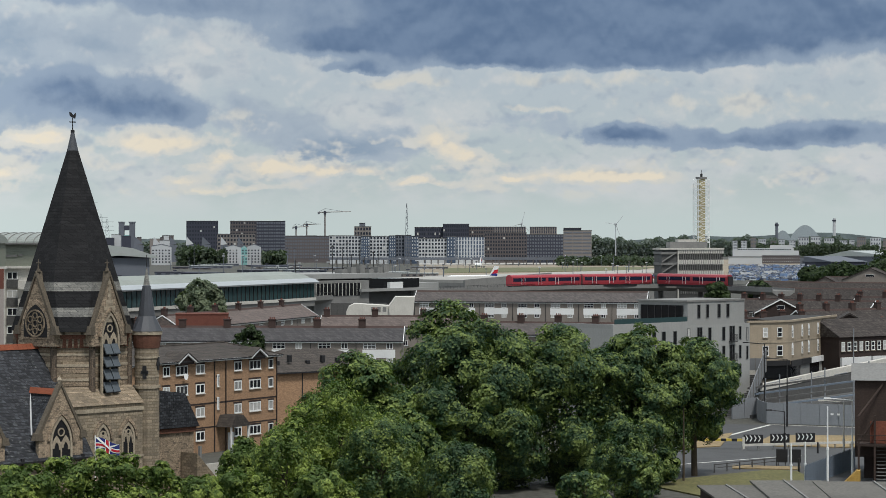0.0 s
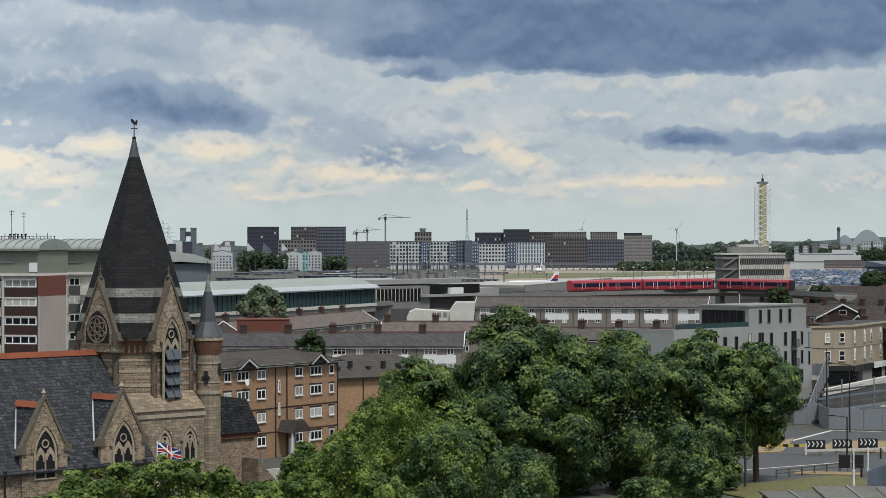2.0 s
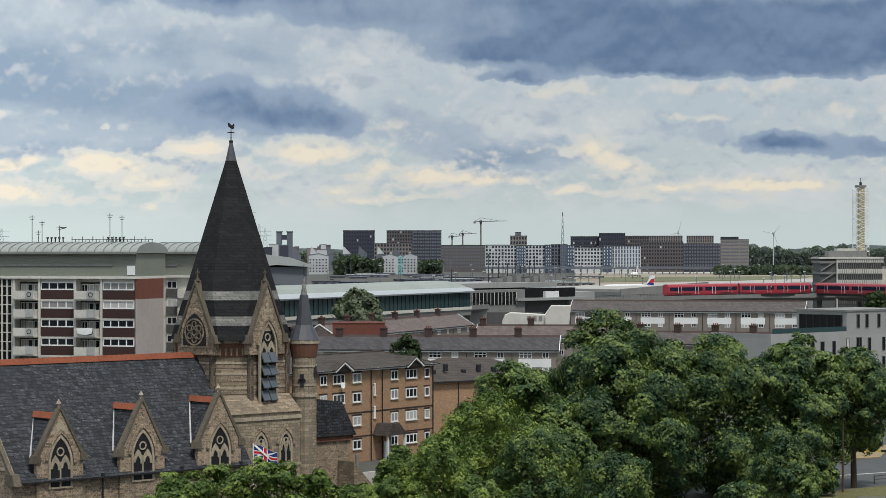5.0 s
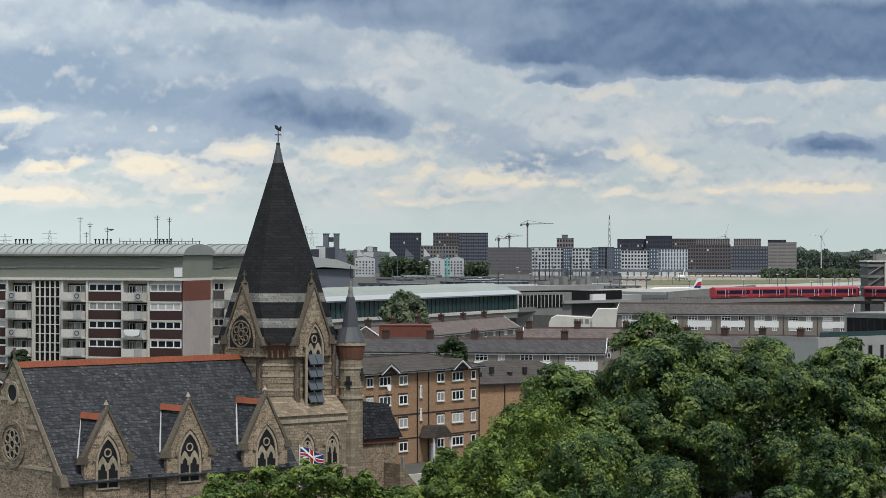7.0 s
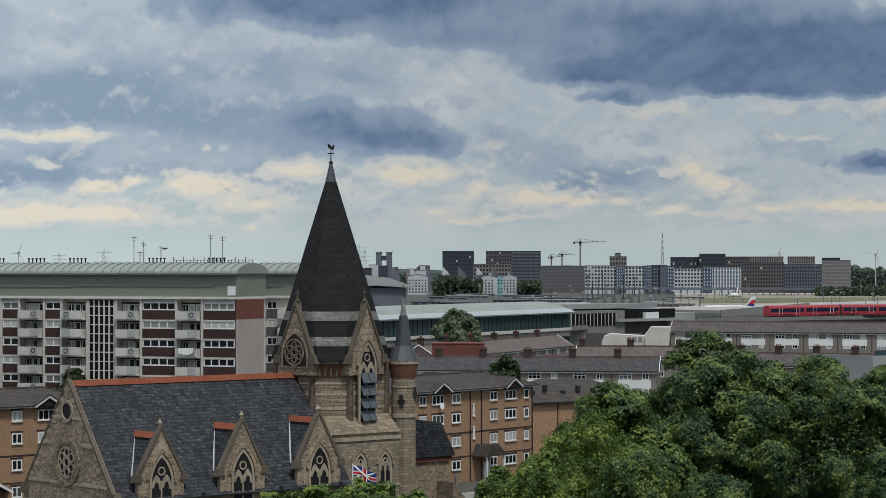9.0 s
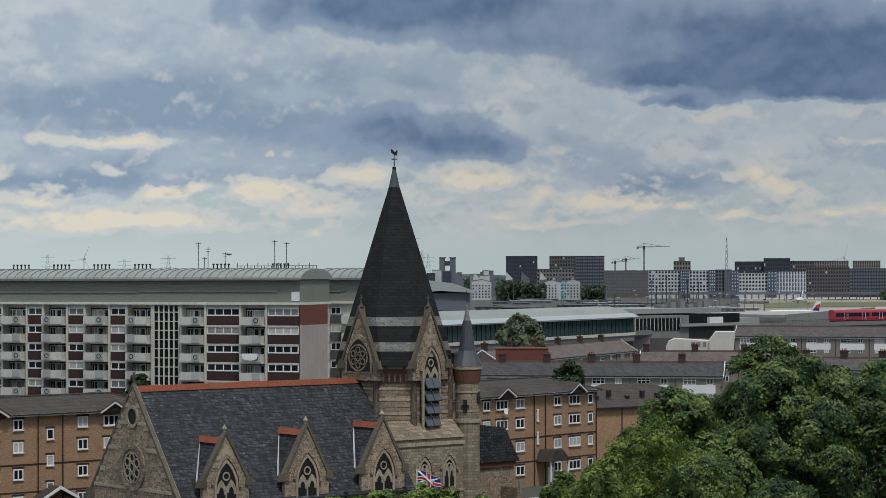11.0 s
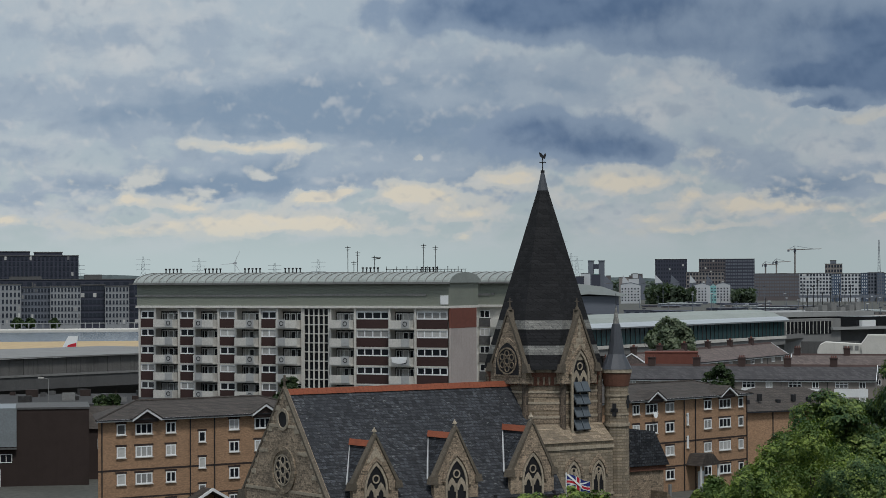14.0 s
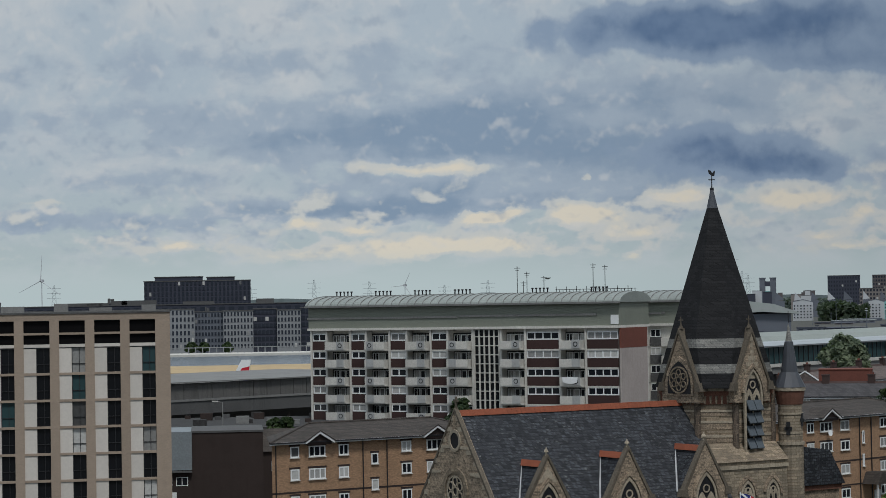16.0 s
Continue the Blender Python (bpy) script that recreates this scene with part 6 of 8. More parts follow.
def gable_house(az, d, half, eave, ridge, turn, label, wall=None, trim=None, depth=9):
    ob = thing("gabled_house", pose(*spot(az, d), 0, 0, 0, turn), label, "house")
    part("wall", prisms("y", ([(-half, 0), (half, 0), (half, eave), (0, ridge - 0.2), (-half, eave)], 0, depth)), wall or M_BRICK_DARK, ob)
    bm = bmesh.new()
    for s in (-1, 1):
        prism(bm, [(s * (half + 0.3), eave - 0.3), (s * (half + 0.3), eave), (0, ridge + 0.2), (0, ridge - 0.1)], -0.3, depth + 0.2)
    part("roof", bm, M_SLATEDARK, ob)
    bm = bmesh.new()
    for s in (-1, 1):
        prism(bm, [(s * (half + 0.32), eave - 0.35), (s * (half + 0.32), eave), (0, ridge + 0.22), (0, ridge - 0.15)], -0.42, -0.3)
    part("bargeboard", bm, trim or M_WHITE, ob)
    window(ob, 0, eave + (ridge - eave) * 0.25, half * 0.3, 1.1, -0.03, 1)
    return ob


gable_house(8.5, 590, 6.5, 7.2, 10.6, -6, "dark house with white gable boards").children[0]
gable_house(10.2, 480, 7.4, 6.4, 10.6, -8, "dark slate hung gabled house", trim=M_SLATEDARK)
gable_house(11.2, 420, 3.2, 6.4, 10.2, -8, "brick house with a white bay gable")
gable_house(9.6, 900, 9, 7, 11.5, -20, "brown roofed low house", M_DUNBRICK, M_BRICK_DARK)
gable_house(10.7, 980, 12, 9, 14, -20, "large brown barn roofed hall", M_DUNBRICK, M_SLATEDARK, 14)
for i, (b, d, top, r) in enumerate(((7.95, 860, 10.8, 5), (9.6, 1150, 12.5, 9), (10.0, 1120, 15, 9), (10.5, 1040, 14, 8), (11.0, 1000, 17, 10), (9.3, 1200, 12, 8), (11.3, 1250, 22, 13), (6.9, 760, 12.2, 4))):
    tree(b, d, top, r, 120 + i, "dark green tree among the rooftops", M_LEAF_DARK, 2600, 0.75, 1.0, "trees among the rooftops", 40)
# row of brick shops to the right
m, L = frame_of(spot(9.95, 372), spot(13.5, 402))
row = thing("shop_terrace", m, "dark brick shop terrace with white windows and pale shopfronts", "shop building")
part("wall", boxes((0, L, 0, 9, 0, 10.2)), M_BRICK_DARK, row)
part("roof", prisms("x", ([(-0.3, 10.2), (4.5, 13.0), (9.3, 10.2)], -0.2, L + 0.2)), M_SLATEDARK, row)
i = 0
x = 0.9
while x < L - 1:
    window(row, x, 7.9, 0.85, 1.5, -0.03, 1, sill=M_DRESSED, bar=0.12, transom=0.5)
    x += 1.5
for i in range(5):
    s = part("shopfront", boxes((i * L / 5 + 0.2, (i + 1) * L / 5 - 0.2, -0.4, -0.02, 3.6, 6.9)), M_WHITE, row)
    part("shop_glass", boxes((i * L / 5 + 0.8, (i + 1) * L / 5 - 0.9, -0.45, -0.4, 3.7, 5.7)), M_GLASS_DARK, s)

M_BLUEFENCE = material("blue_grey_paint", (0.13, 0.16, 0.20), 0.6, 0.1, 1.0, 0.2)
# ---- railway cutting, footbridge, road junction ----
def ground_strip(name, pts, z, mat, label, kind="structure", cat="road"):
    bm = bmesh.new()
    prism(bm, pts, 0.0 if z > 0.05 else -0.3, z, "z")
    return tagged(part(name, bm, mat), label, cat, kind=kind)


ground_strip("road", [spot(3.0, 243), spot(4.8, 262), spot(6.2, 300), spot(7.0, 322), spot(10.6, 318), spot(13, 318), spot(13, 236), spot(9.8, 243), spot(7.6, 252), spot(5.5, 240)], 0.02, M_ASPHALT, "worn grey asphalt road junction")
ground_strip("verge", [spot(8.3, 303), spot(10.6, 304), spot(11.5, 300), spot(11.5, 287), spot(8.4, 287), spot(7.9, 292)], 0.14, M_DRYGRASS, "dry yellow grass island inside the junction", cat="verge")
ground_strip("verge", [spot(5.4, 238), spot(6.0, 246), spot(8.2, 257), spot(8.9, 256), spot(9.3, 248), spot(8.0, 238), spot(6.5, 230)], 0.16, M_GRASS, "patchy green and yellow grass verge", cat="verge")
ground_strip("verge", [spot(6.1, 283), spot(6.7, 300), spot(7.3, 306), spot(7.0, 286)], 0.14, M_DRYGRASS, "dry grass by the kerb", cat="verge")
ground_strip("verge", [spot(8.9, 258), spot(7.3, 258.5), spot(7.3, 262), spot(9.0, 261)], 0.15, M_DRYGRASS, "dry yellow grass strip", cat="verge")
M_PAINT = material("road_paint", (0.55, 0.55, 0.52), 0.8, 0.2, 3.0, 0.4)


def line_on(name, a, b, w_, z, mat, label):
    m, ln = frame_of(a, b)
    ob = part(name, boxes((0, ln, -w_ / 2, w_ / 2, z, z + 0.012)), mat)
    ob.matrix_world = m
    return tagged(ob, label, "road marking", kind="structure")


line_on("road_marking", spot(6.15, 286), spot(8.25, 321), 0.5, 0.03, M_PAINT, "worn white edge line on asphalt")
line_on("road_marking", spot(5.0, 259), spot(9.0, 276), 0.3, 0.03, M_PAINT, "worn white lane line on asphalt")
line_on("road_marking", spot(5.4, 252), spot(6.0, 256), 0.3, 0.03, M_PAINT, "short white dash on asphalt")
line_on("kerb", spot(8.2, 321), spot(12, 316), 0.4, 0.03, M_CONCRETE, "pale concrete kerb along the fence")

M_FENCE = material("grey_steel_fence", (0.235, 0.25, 0.27), 0.55, 0.08, 1.0, 0.2, metal=0.2)
fence = thing("steel_fence", pose(0, 0, 0), "tall solid grey steel security fence with gates", "fence")
pts = [spot(7.3, 330), spot(7.9, 333), spot(7.95, 328), spot(8.15, 323), spot(9.0, 322), spot(10.4, 320), spot(12.2, 316)]
for a, b in zip(pts, pts[1:]):
    m, ln = frame_of(a, b)
    n_p = max(1, int(ln / 2.2))
    for i in range(n_p):
        p = part("panel", boxes((i * ln / n_p + 0.04, (i + 1) * ln / n_p - 0.04, 0, 0.06, 0.05, 3.0)), M_FENCE, fence, at=m)
        part("post", boxes((i * ln / n_p - 0.05, i * ln / n_p + 0.05, 0.06, 0.16, 0, 3.05)), M_FENCE, p)
part("gate_sign", boxes((9.1, 9.5, -0.05, -0.0, 1.5, 1.75)), M_WHITE, fence, at=frame_of(spot(8.15, 322.6), spot(10.4, 320))[0])
part("gate_sign", boxes((10.0, 10.4, -0.05, -0.0, 1.5, 1.75)), M_WHITE, fence, at=frame_of(spot(8.15, 322.6), spot(10.4, 320))[0])
# footbridge with its stair
M_MESH = material("perforated_grey_steel", (0.19, 0.20, 0.215), 0.6, 0.1, 2.0, 0.2)
m, L = frame_of(spot(7.62, 333), spot(8.14, 346))
bridge = thing("footbridge_stair", m, "grey steel footbridge stair with tall side screens", "footbridge")
for y in (0.0, 3.4):
    bm = bmesh.new()
    prism(bm, [(0, 0.2), (0, 2.2), (L, 9.6), (L, 6.2)], y, y + 0.12)
    scr = part("side_screen", bm, M_MESH, bridge)
    for i in range(9):
        f = i / 8
        part("post", boxes((L * f - 0.06, L * f + 0.06, y - 0.08, y, 6.0 * f, 2.25 + 7.4 * f)), M_GREYCON, scr)
for i in range(26):
    f = i / 26
    part("step", boxes((L * f, L * (f + 0.06), 0.12, 3.4, 6.2 * f - 0.1, 6.2 * f + 0.1)), M_DARKCON, bridge)
m, L = frame_of(spot(6.5, 345), spot(8.05, 345))
deck = thing("footbridge", m, "grey footbridge span with mesh parapet and a pale deck edge", "footbridge")
part("deck", boxes((0, L, 0, 3.2, 5.6, 6.3)), M_CONCRETE, deck)
part("under_beam", boxes((0, L, 0.3, 2.9, 3.6, 5.6)), M_DARKCON, deck)
part("parapet", boxes((0, L, 0, 0.08, 6.3, 8.1)), M_MESH, deck)
for i in range(10):
    part("post", boxes((i * L / 9 - 0.06, i * L / 9 + 0.06, -0.1, 0.0, 6.3, 8.2)), M_GREYCON, deck)
part("support", boxes((2, 3, 1, 2.2, 0, 3.6)), M_GREYCON, deck)
part("support", boxes((L - 1.2, L - 0.4, 1, 2.2, 0, 3.6)), M_GREYCON, deck)
# pale wall of the cutting behind the tracks
m, L = frame_of(spot(6.9, 338), spot(13.5, 400))
cut = thing("cutting_wall", m, "pale concrete railway cutting wall", "wall")
part("wall", prisms("y", ([(0, 0), (0, 2.8), (L, 8.8), (L, 0)], 0, 0.6)), M_DARKCON, cut)
part("coping", prisms("y", ([(0, 2.2), (0, 3.2), (L, 9.2), (L, 8.2)], -0.1, 0.7)), M_CONCRETE, cut)
rail = thing("railway_tracks", pose(0, 0, 0), "dark ballasted tracks with masts and cables", "railway")
m, L = frame_of(spot(7.6, 333), spot(13.5, 368))
part("ballast", prisms("y", ([(0, 0.0), (0, 0.5), (L, 3.8), (L, 0)], -1.5, 7.0)), M_DARKCON, rail, at=m)
for j in range(4):
    part("cable_trough", prisms("y", ([(4, 1.6 + j * 0.75), (4, 1.85 + j * 0.75), (L, 4.4 + j * 0.9), (L, 4.15 + j * 0.9)], -1.2 + j * 1.6, -0.9 + j * 1.6)), M_DARKCON if j % 2 else M_BLUEFENCE, rail, at=m)
for j in range(9):
    x = 6 + j * 4.6
    part("mast", rods(((x, 2.2 + (j % 2) * 2, 0), (x, 2.2 + (j % 2) * 2, 5.5 + j * 0.35), 0.12, 0.1, 6), ((x, 2.2, 4.6 + j * 0.3), (x + 2.6, 2.2, 4.9 + j * 0.3), 0.06, 0.06, 5)), M_FENCE, rail, at=m)

# ---- street furniture ----
def chevron_board(az, d, turn):
    ob = thing("chevron_board", pose(*spot(az, d), 0, 0, 0, turn), "black and white chevron bend sign on posts", "road sign", "chevron signs")
    part("board", boxes((-1.2, 1.2, -0.04, 0.04, 0.55, 1.85)), M_IRON, ob)
    for s in (-0.8, 0.8):
        part("post", boxes((s - 0.06, s + 0.06, 0.04, 0.14, 0, 1.7)), M_GREYCON, ob)
    for i in range(4):
        x = -0.98 + i * 0.52
        prism(bm := bmesh.new(), [(x, 1.0), (x + 0.14, 1.0), (x + 0.36, 1.37), (x + 0.14, 1.74), (x, 1.74), (x + 0.22, 1.37)], -0.06, -0.045)
        part("chevron", bm, M_WHITE, ob)
    return ob


b1 = chevron_board(7.82, 283, -8)
for az, d in ((8.48, 284.5), (9.11, 286.5)):
    copy_thing(b1, pose(*spot(az, d), 0, 0, 0, -8))
m, L = frame_of(spot(7.55, 281), spot(10.6, 288))
guard = thing("crash_barrier", m, "grey steel crash barrier along the junction", "crash barrier")
part("beam", boxes((0, L, -0.05, 0.05, 0.55, 0.85)), M_CONCRETE, guard)
for i in range(9):
    part("post", boxes((i * L / 8 - 0.06, i * L / 8 + 0.06, 0.05, 0.15, 0, 0.8)), M_GREYCON, guard)
for az, h in ((9.42, 1.3), (8.95, 1.5)):
    ob = thing("bollard", pose(*spot(az, 279 if az > 9.2 else 256), 0), "short black iron bollard", "bollard", "bollards")
    part("post", lathe(bmesh.new(), [(0.12, 0), (0.12, h), (0.06, h + 0.08)], 10), M_IRON, ob)
for az in (8.53, 8.86):
    ob = thing("road_sign_back", pose(*spot(az, 262), 0, 0, 0, -6), "dark back of a road sign on two posts", "road sign", "sign backs")
    part("panel", boxes((-0.65, 0.65, -0.04, 0.04, 0.5, 2.0)), M_IRON, ob)
    for s in (-0.4, 0.4):
        part("post", boxes((s - 0.05, s + 0.05, 0.04, 0.12, 0, 1.9)), M_DARKCON, ob)
m, L = frame_of(spot(6.85, 254), spot(8.4, 263))
hand = thing("guard_rail", m, "dark metal guard rail beside the verge", "rail")
part("top_rail", boxes((0, L, -0.04, 0.04, 0.85, 0.95)), M_DARKCON, hand)
part("mid_rail", boxes((0, L, -0.04, 0.04, 0.5, 0.58)), M_DARKCON, hand)
for i in range(6):
    part("post", boxes((i * L / 5 - 0.06, i * L / 5 + 0.06, -0.06, 0.06, 0, 1.0)), M_DARKCON, hand)
# striped height barrier
m, L = frame_of(spot(6.2, 283), spot(7.55, 283))
strip = thing("height_barrier", m, "yellow and black striped barrier pole", "barrier")
M_YELLOW = material("yellow_paint", (0.55, 0.42, 0.08), 0.6, 0.1, 2.0, 0.3)
for i in range(10):
    part("stripe", boxes((i * L / 10, (i + 1) * L / 10, -0.12, 0.12, 1.0, 1.32)), M_YELLOW if i % 2 else M_IRON, strip)
part("post", boxes((L, L + 0.3, -0.15, 0.15, 0, 1.5)), M_CONCRETE, strip)
part("post", boxes((-0.3, 0, -0.15, 0.15, 0, 1.4)), M_CONCRETE, strip)


def lamp_post(az, d, h, arm, mat, label, name="lamp_post"):
    ob = thing(name, pose(*spot(az, d), 0), label, "lamp post", "lamp posts")
    part("pole", rods(((0, 0, 0), (0, 0, h * 0.45), 0.13, 0.12), ((0, 0, h * 0.45), (0, 0, h), 0.085, 0.07)), mat, ob)
    part("collar", rods(((0, 0, h * 0.44), (0, 0, h * 0.47), 0.16)), mat, ob)
    if arm:
        part("arm", rods(((0, 0, h - 0.05), (-arm, 0, h + 0.15), 0.05)), mat, ob)
        part("head", boxes((-arm - 0.7, -arm, -0.14, 0.14, h + 0.08, h + 0.24)), mat, ob)
    return ob


lamp_post(9.66, 244, 8.3, 0, M_WHITE, "plain white steel pole on a base plate")
lamp_post(8.76, 244, 4.3, 0, M_WHITE, "short white steel pole")
lamp_post(9.11, 245, 4.4, 0, M_WHITE, "short white steel pole")
lamp_post(10.06, 258, 7.8, 2.2, M_CONCRETE, "slim pale lamp post with an arm")
lamp_post(10.27, 250, 8.6, 2.4, M_WHITE, "slim white lamp post with an arm")
lamp_post(8.10, 326, 11.2, 2.4, M_IRON, "tall black lamp post with an arm")
lamp_post(8.66, 318, 9.4, 2.4, M_IRON, "tall black lamp post with an arm")
lamp_post(8.60, 280, 5.0, 1.6, M_IRON, "black lamp post with an arm")
lamp_post(10.30, 325, 13.5, 0, M_FENCE, "thick grey steel mast")
lamp_post(6.08, 244, 8.0, 0, M_BARK, "weathered timber pole by the trees", "pole")
lamp_post(5.6, 246, 3.4, 0, M_IRON, "thin dark pole by the trees", "pole")
# blue-grey palisade
m, L = frame_of(spot(9.1, 240), spot(10.35, 262))
pal = thing("palisade_fence", m, "blue-grey steel palisade fence", "fence")
i = 0
while i * 0.42 < L:
    part("pale", boxes((i * 0.42, i * 0.42 + 0.2, -0.03, 0.03, 0.05, 2.3 + 0.1 * (i % 2))), M_BLUEFENCE, pal)
    i += 1
part("rail", boxes((0, L, 0.03, 0.1, 0.5, 0.6)), M_BLUEFENCE, pal)
part("rail", boxes((0, L, 0.03, 0.1, 1.8, 1.9)), M_BLUEFENCE, pal)
# felt roofs of the low sheds below
M_FELT = material("weathered_roof_felt", (0.115, 0.11, 0.10), 0.9, 0.25, 0.8, 0.45)
for k, (a0, d0, a1, d1, depth, z, lab) in enumerate(((7.4, 201, 8.9, 202, 20, 2.0, "low shed with a weathered grey felt roof"), (8.6, 202, 10.4, 203, 22, 2.2, "low shed with a stained felt roof"), (10.1, 202, 13.5, 204, 21, 2.3, "low flat roofed shed with roof joints"))):
    m, L = frame_of(spot(a0, d0), spot(a1, d1))
    ob = thing("shed", m, lab, "shed", "low sheds")
    part("wall", boxes((0, L, 0, depth, 0, z)), M_BRICK_DARK, ob)
    part("roof", boxes((-0.3, L + 0.3, -0.4, depth + 0.3, z, z + 0.18)), M_FELT, ob)
    part("roof_joint", boxes((L * 0.45, L * 0.45 + 0.2, -0.3, depth, z + 0.184, z + 0.3)), M_GREYCON, ob)
    part("kerb", boxes((-0.3, L + 0.3, -0.42, -0.2, z + 0.184, z + 0.34)), M_GREYCON, ob)
m, L = frame_of(spot(3.2, 203), spot(7.4, 205))
bank = thing("garden_wall", m, "low dark brick wall under the trees", "wall")
part("wall", boxes((0, L, 0, 0.4, 0, 1.6)), M_BRICK_DARK, bank)
part("coping", boxes((0, L, -0.08, 0.48, 1.6, 1.75)), M_DRESSED, bank)
# rusty works building
M_RUST = material("rusty_steel", (0.045, 0.031, 0.026), 0.85, 0.35, 1.5, 0.4, streak=0.4)
M_RUSTRED = material("red_oxide", (0.16, 0.055, 0.035), 0.85, 0.3, 1.5, 0.4, streak=0.3)
L = 16.0
works = thing("rusty_works", pose(*spot(10.33, 246), 0, 0, 0, -10.5), "derelict rusty brown works building with outside stairs", "industrial building")
part("wall", boxes((0, L, 3, 14, 2.5, 10.8)), M_RUST, works)
part("lower_wall", boxes((1.0, L, 5, 14, 0, 2.5)), M_BRICK_DARK, works)
part("roof", prisms("x", ([(2.6, 10.8), (8, 12.4), (14.3, 10.8)], -0.4, L + 0.2)), M_GREYCON, works)
part("oxide_panel", boxes((1.6, 4.2, 0.4, 0.6, 4.2, 6.6)), M_RUSTRED, works)
part("platform", boxes((0.2, 6, 0, 3, 3.9, 4.15)), M_RUST, works)
for x in (0.3, 2.0, 4.0, 5.8):
    part("post", boxes((x, x + 0.22, 0.0, 0.22, 0, 7.2)), M_RUST, works)
for i in range(10):
    part("stair_tread", boxes((2.3, 3.6, -0.3 + i * 0.24, 0.0 + i * 0.24, 0.4 + i * 0.36, 0.46 + i * 0.36)), M_GREYCON, works)
part("brace", rods(((0.3, 0.1, 7.0), (3.0, 3.0, 10.4), 0.12, 0.12, 6), ((0.2, 0.1, 4.0), (2.2, 0.1, 7.0), 0.1, 0.1, 6)), M_RUST, works)
part("handrail", rods(((0.2, 0, 5.1), (6, 0, 5.1), 0.05, 0.05, 6), ((0.2, 0, 4.6), (6, 0, 4.6), 0.04, 0.04, 6)), M_RUST, works)
part("ochre_hopper", prisms("y", ([(-1.2, 0.0), (0.6, 0.0), (0.6, 1.4), (0.2, 1.4)], -1.5, 0.5)), material("ochre_paint", (0.38, 0.24, 0.06), 0.7, 0.2, 1.0, 0.4), works)

# ---- flag before the church ----
fx, fy = spot(-8.75, 190)
flagpole = thing("flagpole", pose(fx, fy, 0, 0, 0, 6), "white flagpole with a red white and blue flag", "flag")
part("pole", rods(((0, 0, 0), (0, 0, 9.75), 0.06, 0.05)), M_WHITE, flagpole)
M_BLUE = material("flag_blue", (0.02, 0.03, 0.16), 0.8, 0.1, 3.0, 0.1)
M_FLAGRED = material("flag_red", (0.45, 0.02, 0.035), 0.8, 0.1, 3.0, 0.1)


def cloth(pts_uv, mat, lift, name, parent):
    """A piece of the flag, cut along its waves."""
    bm = bmesh.new()
    for quad in pts_uv:
        grid = []
        for i in range(9):
            f = i / 8
            a = [quad[0][k] + (quad[1][k] - quad[0][k]) * f for k in (0, 1)]
            b = [quad[3][k] + (quad[2][k] - quad[3][k]) * f for k in (0, 1)]
            grid.append([bm.verts.new((u * 2.0, -lift + 0.16 * math.sin(u * 5.5) * u, 9.6 - v * 1.2 - u * 0.55 + 0.1 * math.sin(u * 6.0))) for u, v in (a, b)])
        for p, q in zip(grid, grid[1:]):
            bm.faces.new((p[0], q[0], q[1], p[1]))
    return part(name, bm, mat, parent)


flag = cloth([((0, 0), (1, 0), (1, 1), (0, 1))], M_BLUE, 0.0, "flag", flagpole)
cloth([((0, 0), (0.12, 0), (1, 0.86), (1, 1)), ((0, 0.86), (0.9, 0), (1, 0), (0, 1))], M_WHITE, 0.012, "white_saltire", flag)
cloth([((0, 0.36), (1, 0.36), (1, 0.64), (0, 0.64)), ((0.40, 0), (0.60, 0), (0.60, 1), (0.40, 1))], M_WHITE, 0.022, "white_cross", flag)
cloth([((0, 0.42), (1, 0.42), (1, 0.58), (0, 0.58)), ((0.44, 0), (0.56, 0), (0.56, 1), (0.44, 1))], M_FLAGRED, 0.034, "red_cross", flag)
# enclosure between church and flats
m, L = frame_of(spot(-6.8, 238), spot(-4.8, 246))
yard = thing("yard_wall", m, "pale yard wall with a grey gate", "wall")
part("wall", boxes((0, L, 0, 0.3, 0, 2.2)), M_CONCRETE, yard)
part("gate", boxes((1, 3.5, -0.1, 0, 0, 2.4)), M_FENCE, yard)
part("gate_post", boxes((3.6, 3.9, -0.15, 0.1, 0, 4.2)), M_GREYCON, yard)

# ---- airport, docks and the far shore ----
def plate(name, pts, z, mat, label, cat):
    bm = bmesh.new()
    prism(bm, pts, -1.0, z, "z")
    return tagged(part(name, bm, mat), label, cat, kind="structure")


M_APRON = material("pale_concrete_apron", (0.34, 0.33, 0.31), 0.9, 0.12, 0.05, 0.3, bump=0)
M_FIELD = material("dry_airfield_grass", (0.25, 0.215, 0.165), 0.95, 0.2, 0.05, 0.4, bump=0)
M_FIELDGREEN = material("green_airfield_grass", (0.125, 0.130, 0.072), 0.95, 0.2, 0.05, 0.4, bump=0)
M_TAN = material("tan_apron", (0.40, 0.30, 0.17), 0.9, 0.12, 0.05, 0.3, bump=0)
plate("airfield_grass", [spot(-0.6, 1500), spot(9, 1500), spot(9, 3000), spot(-0.6, 3000)], 0.25, M_FIELD, "dry grass airfield", "airfield")
plate("airfield_grass", [spot(0.0, 1750), spot(4.8, 1900), spot(5.4, 2150), spot(0.0, 2050)], 0.6, M_FIELDGREEN, "green airfield grass strip", "airfield")
plate("runway", [spot(-0.5, 1450), spot(0.3, 1450), spot(6.0, 1800), spot(6.0, 2000), spot(0.5, 1620), spot(-0.5, 1600)], 0.9, M_APRON, "pale concrete runway and taxiway", "runway")
plate("runway", [spot(-0.6, 2300), spot(6.0, 2400), spot(6.0, 2560), spot(-0.6, 2440)], 0.9, M_APRON, "pale concrete runway", "runway")
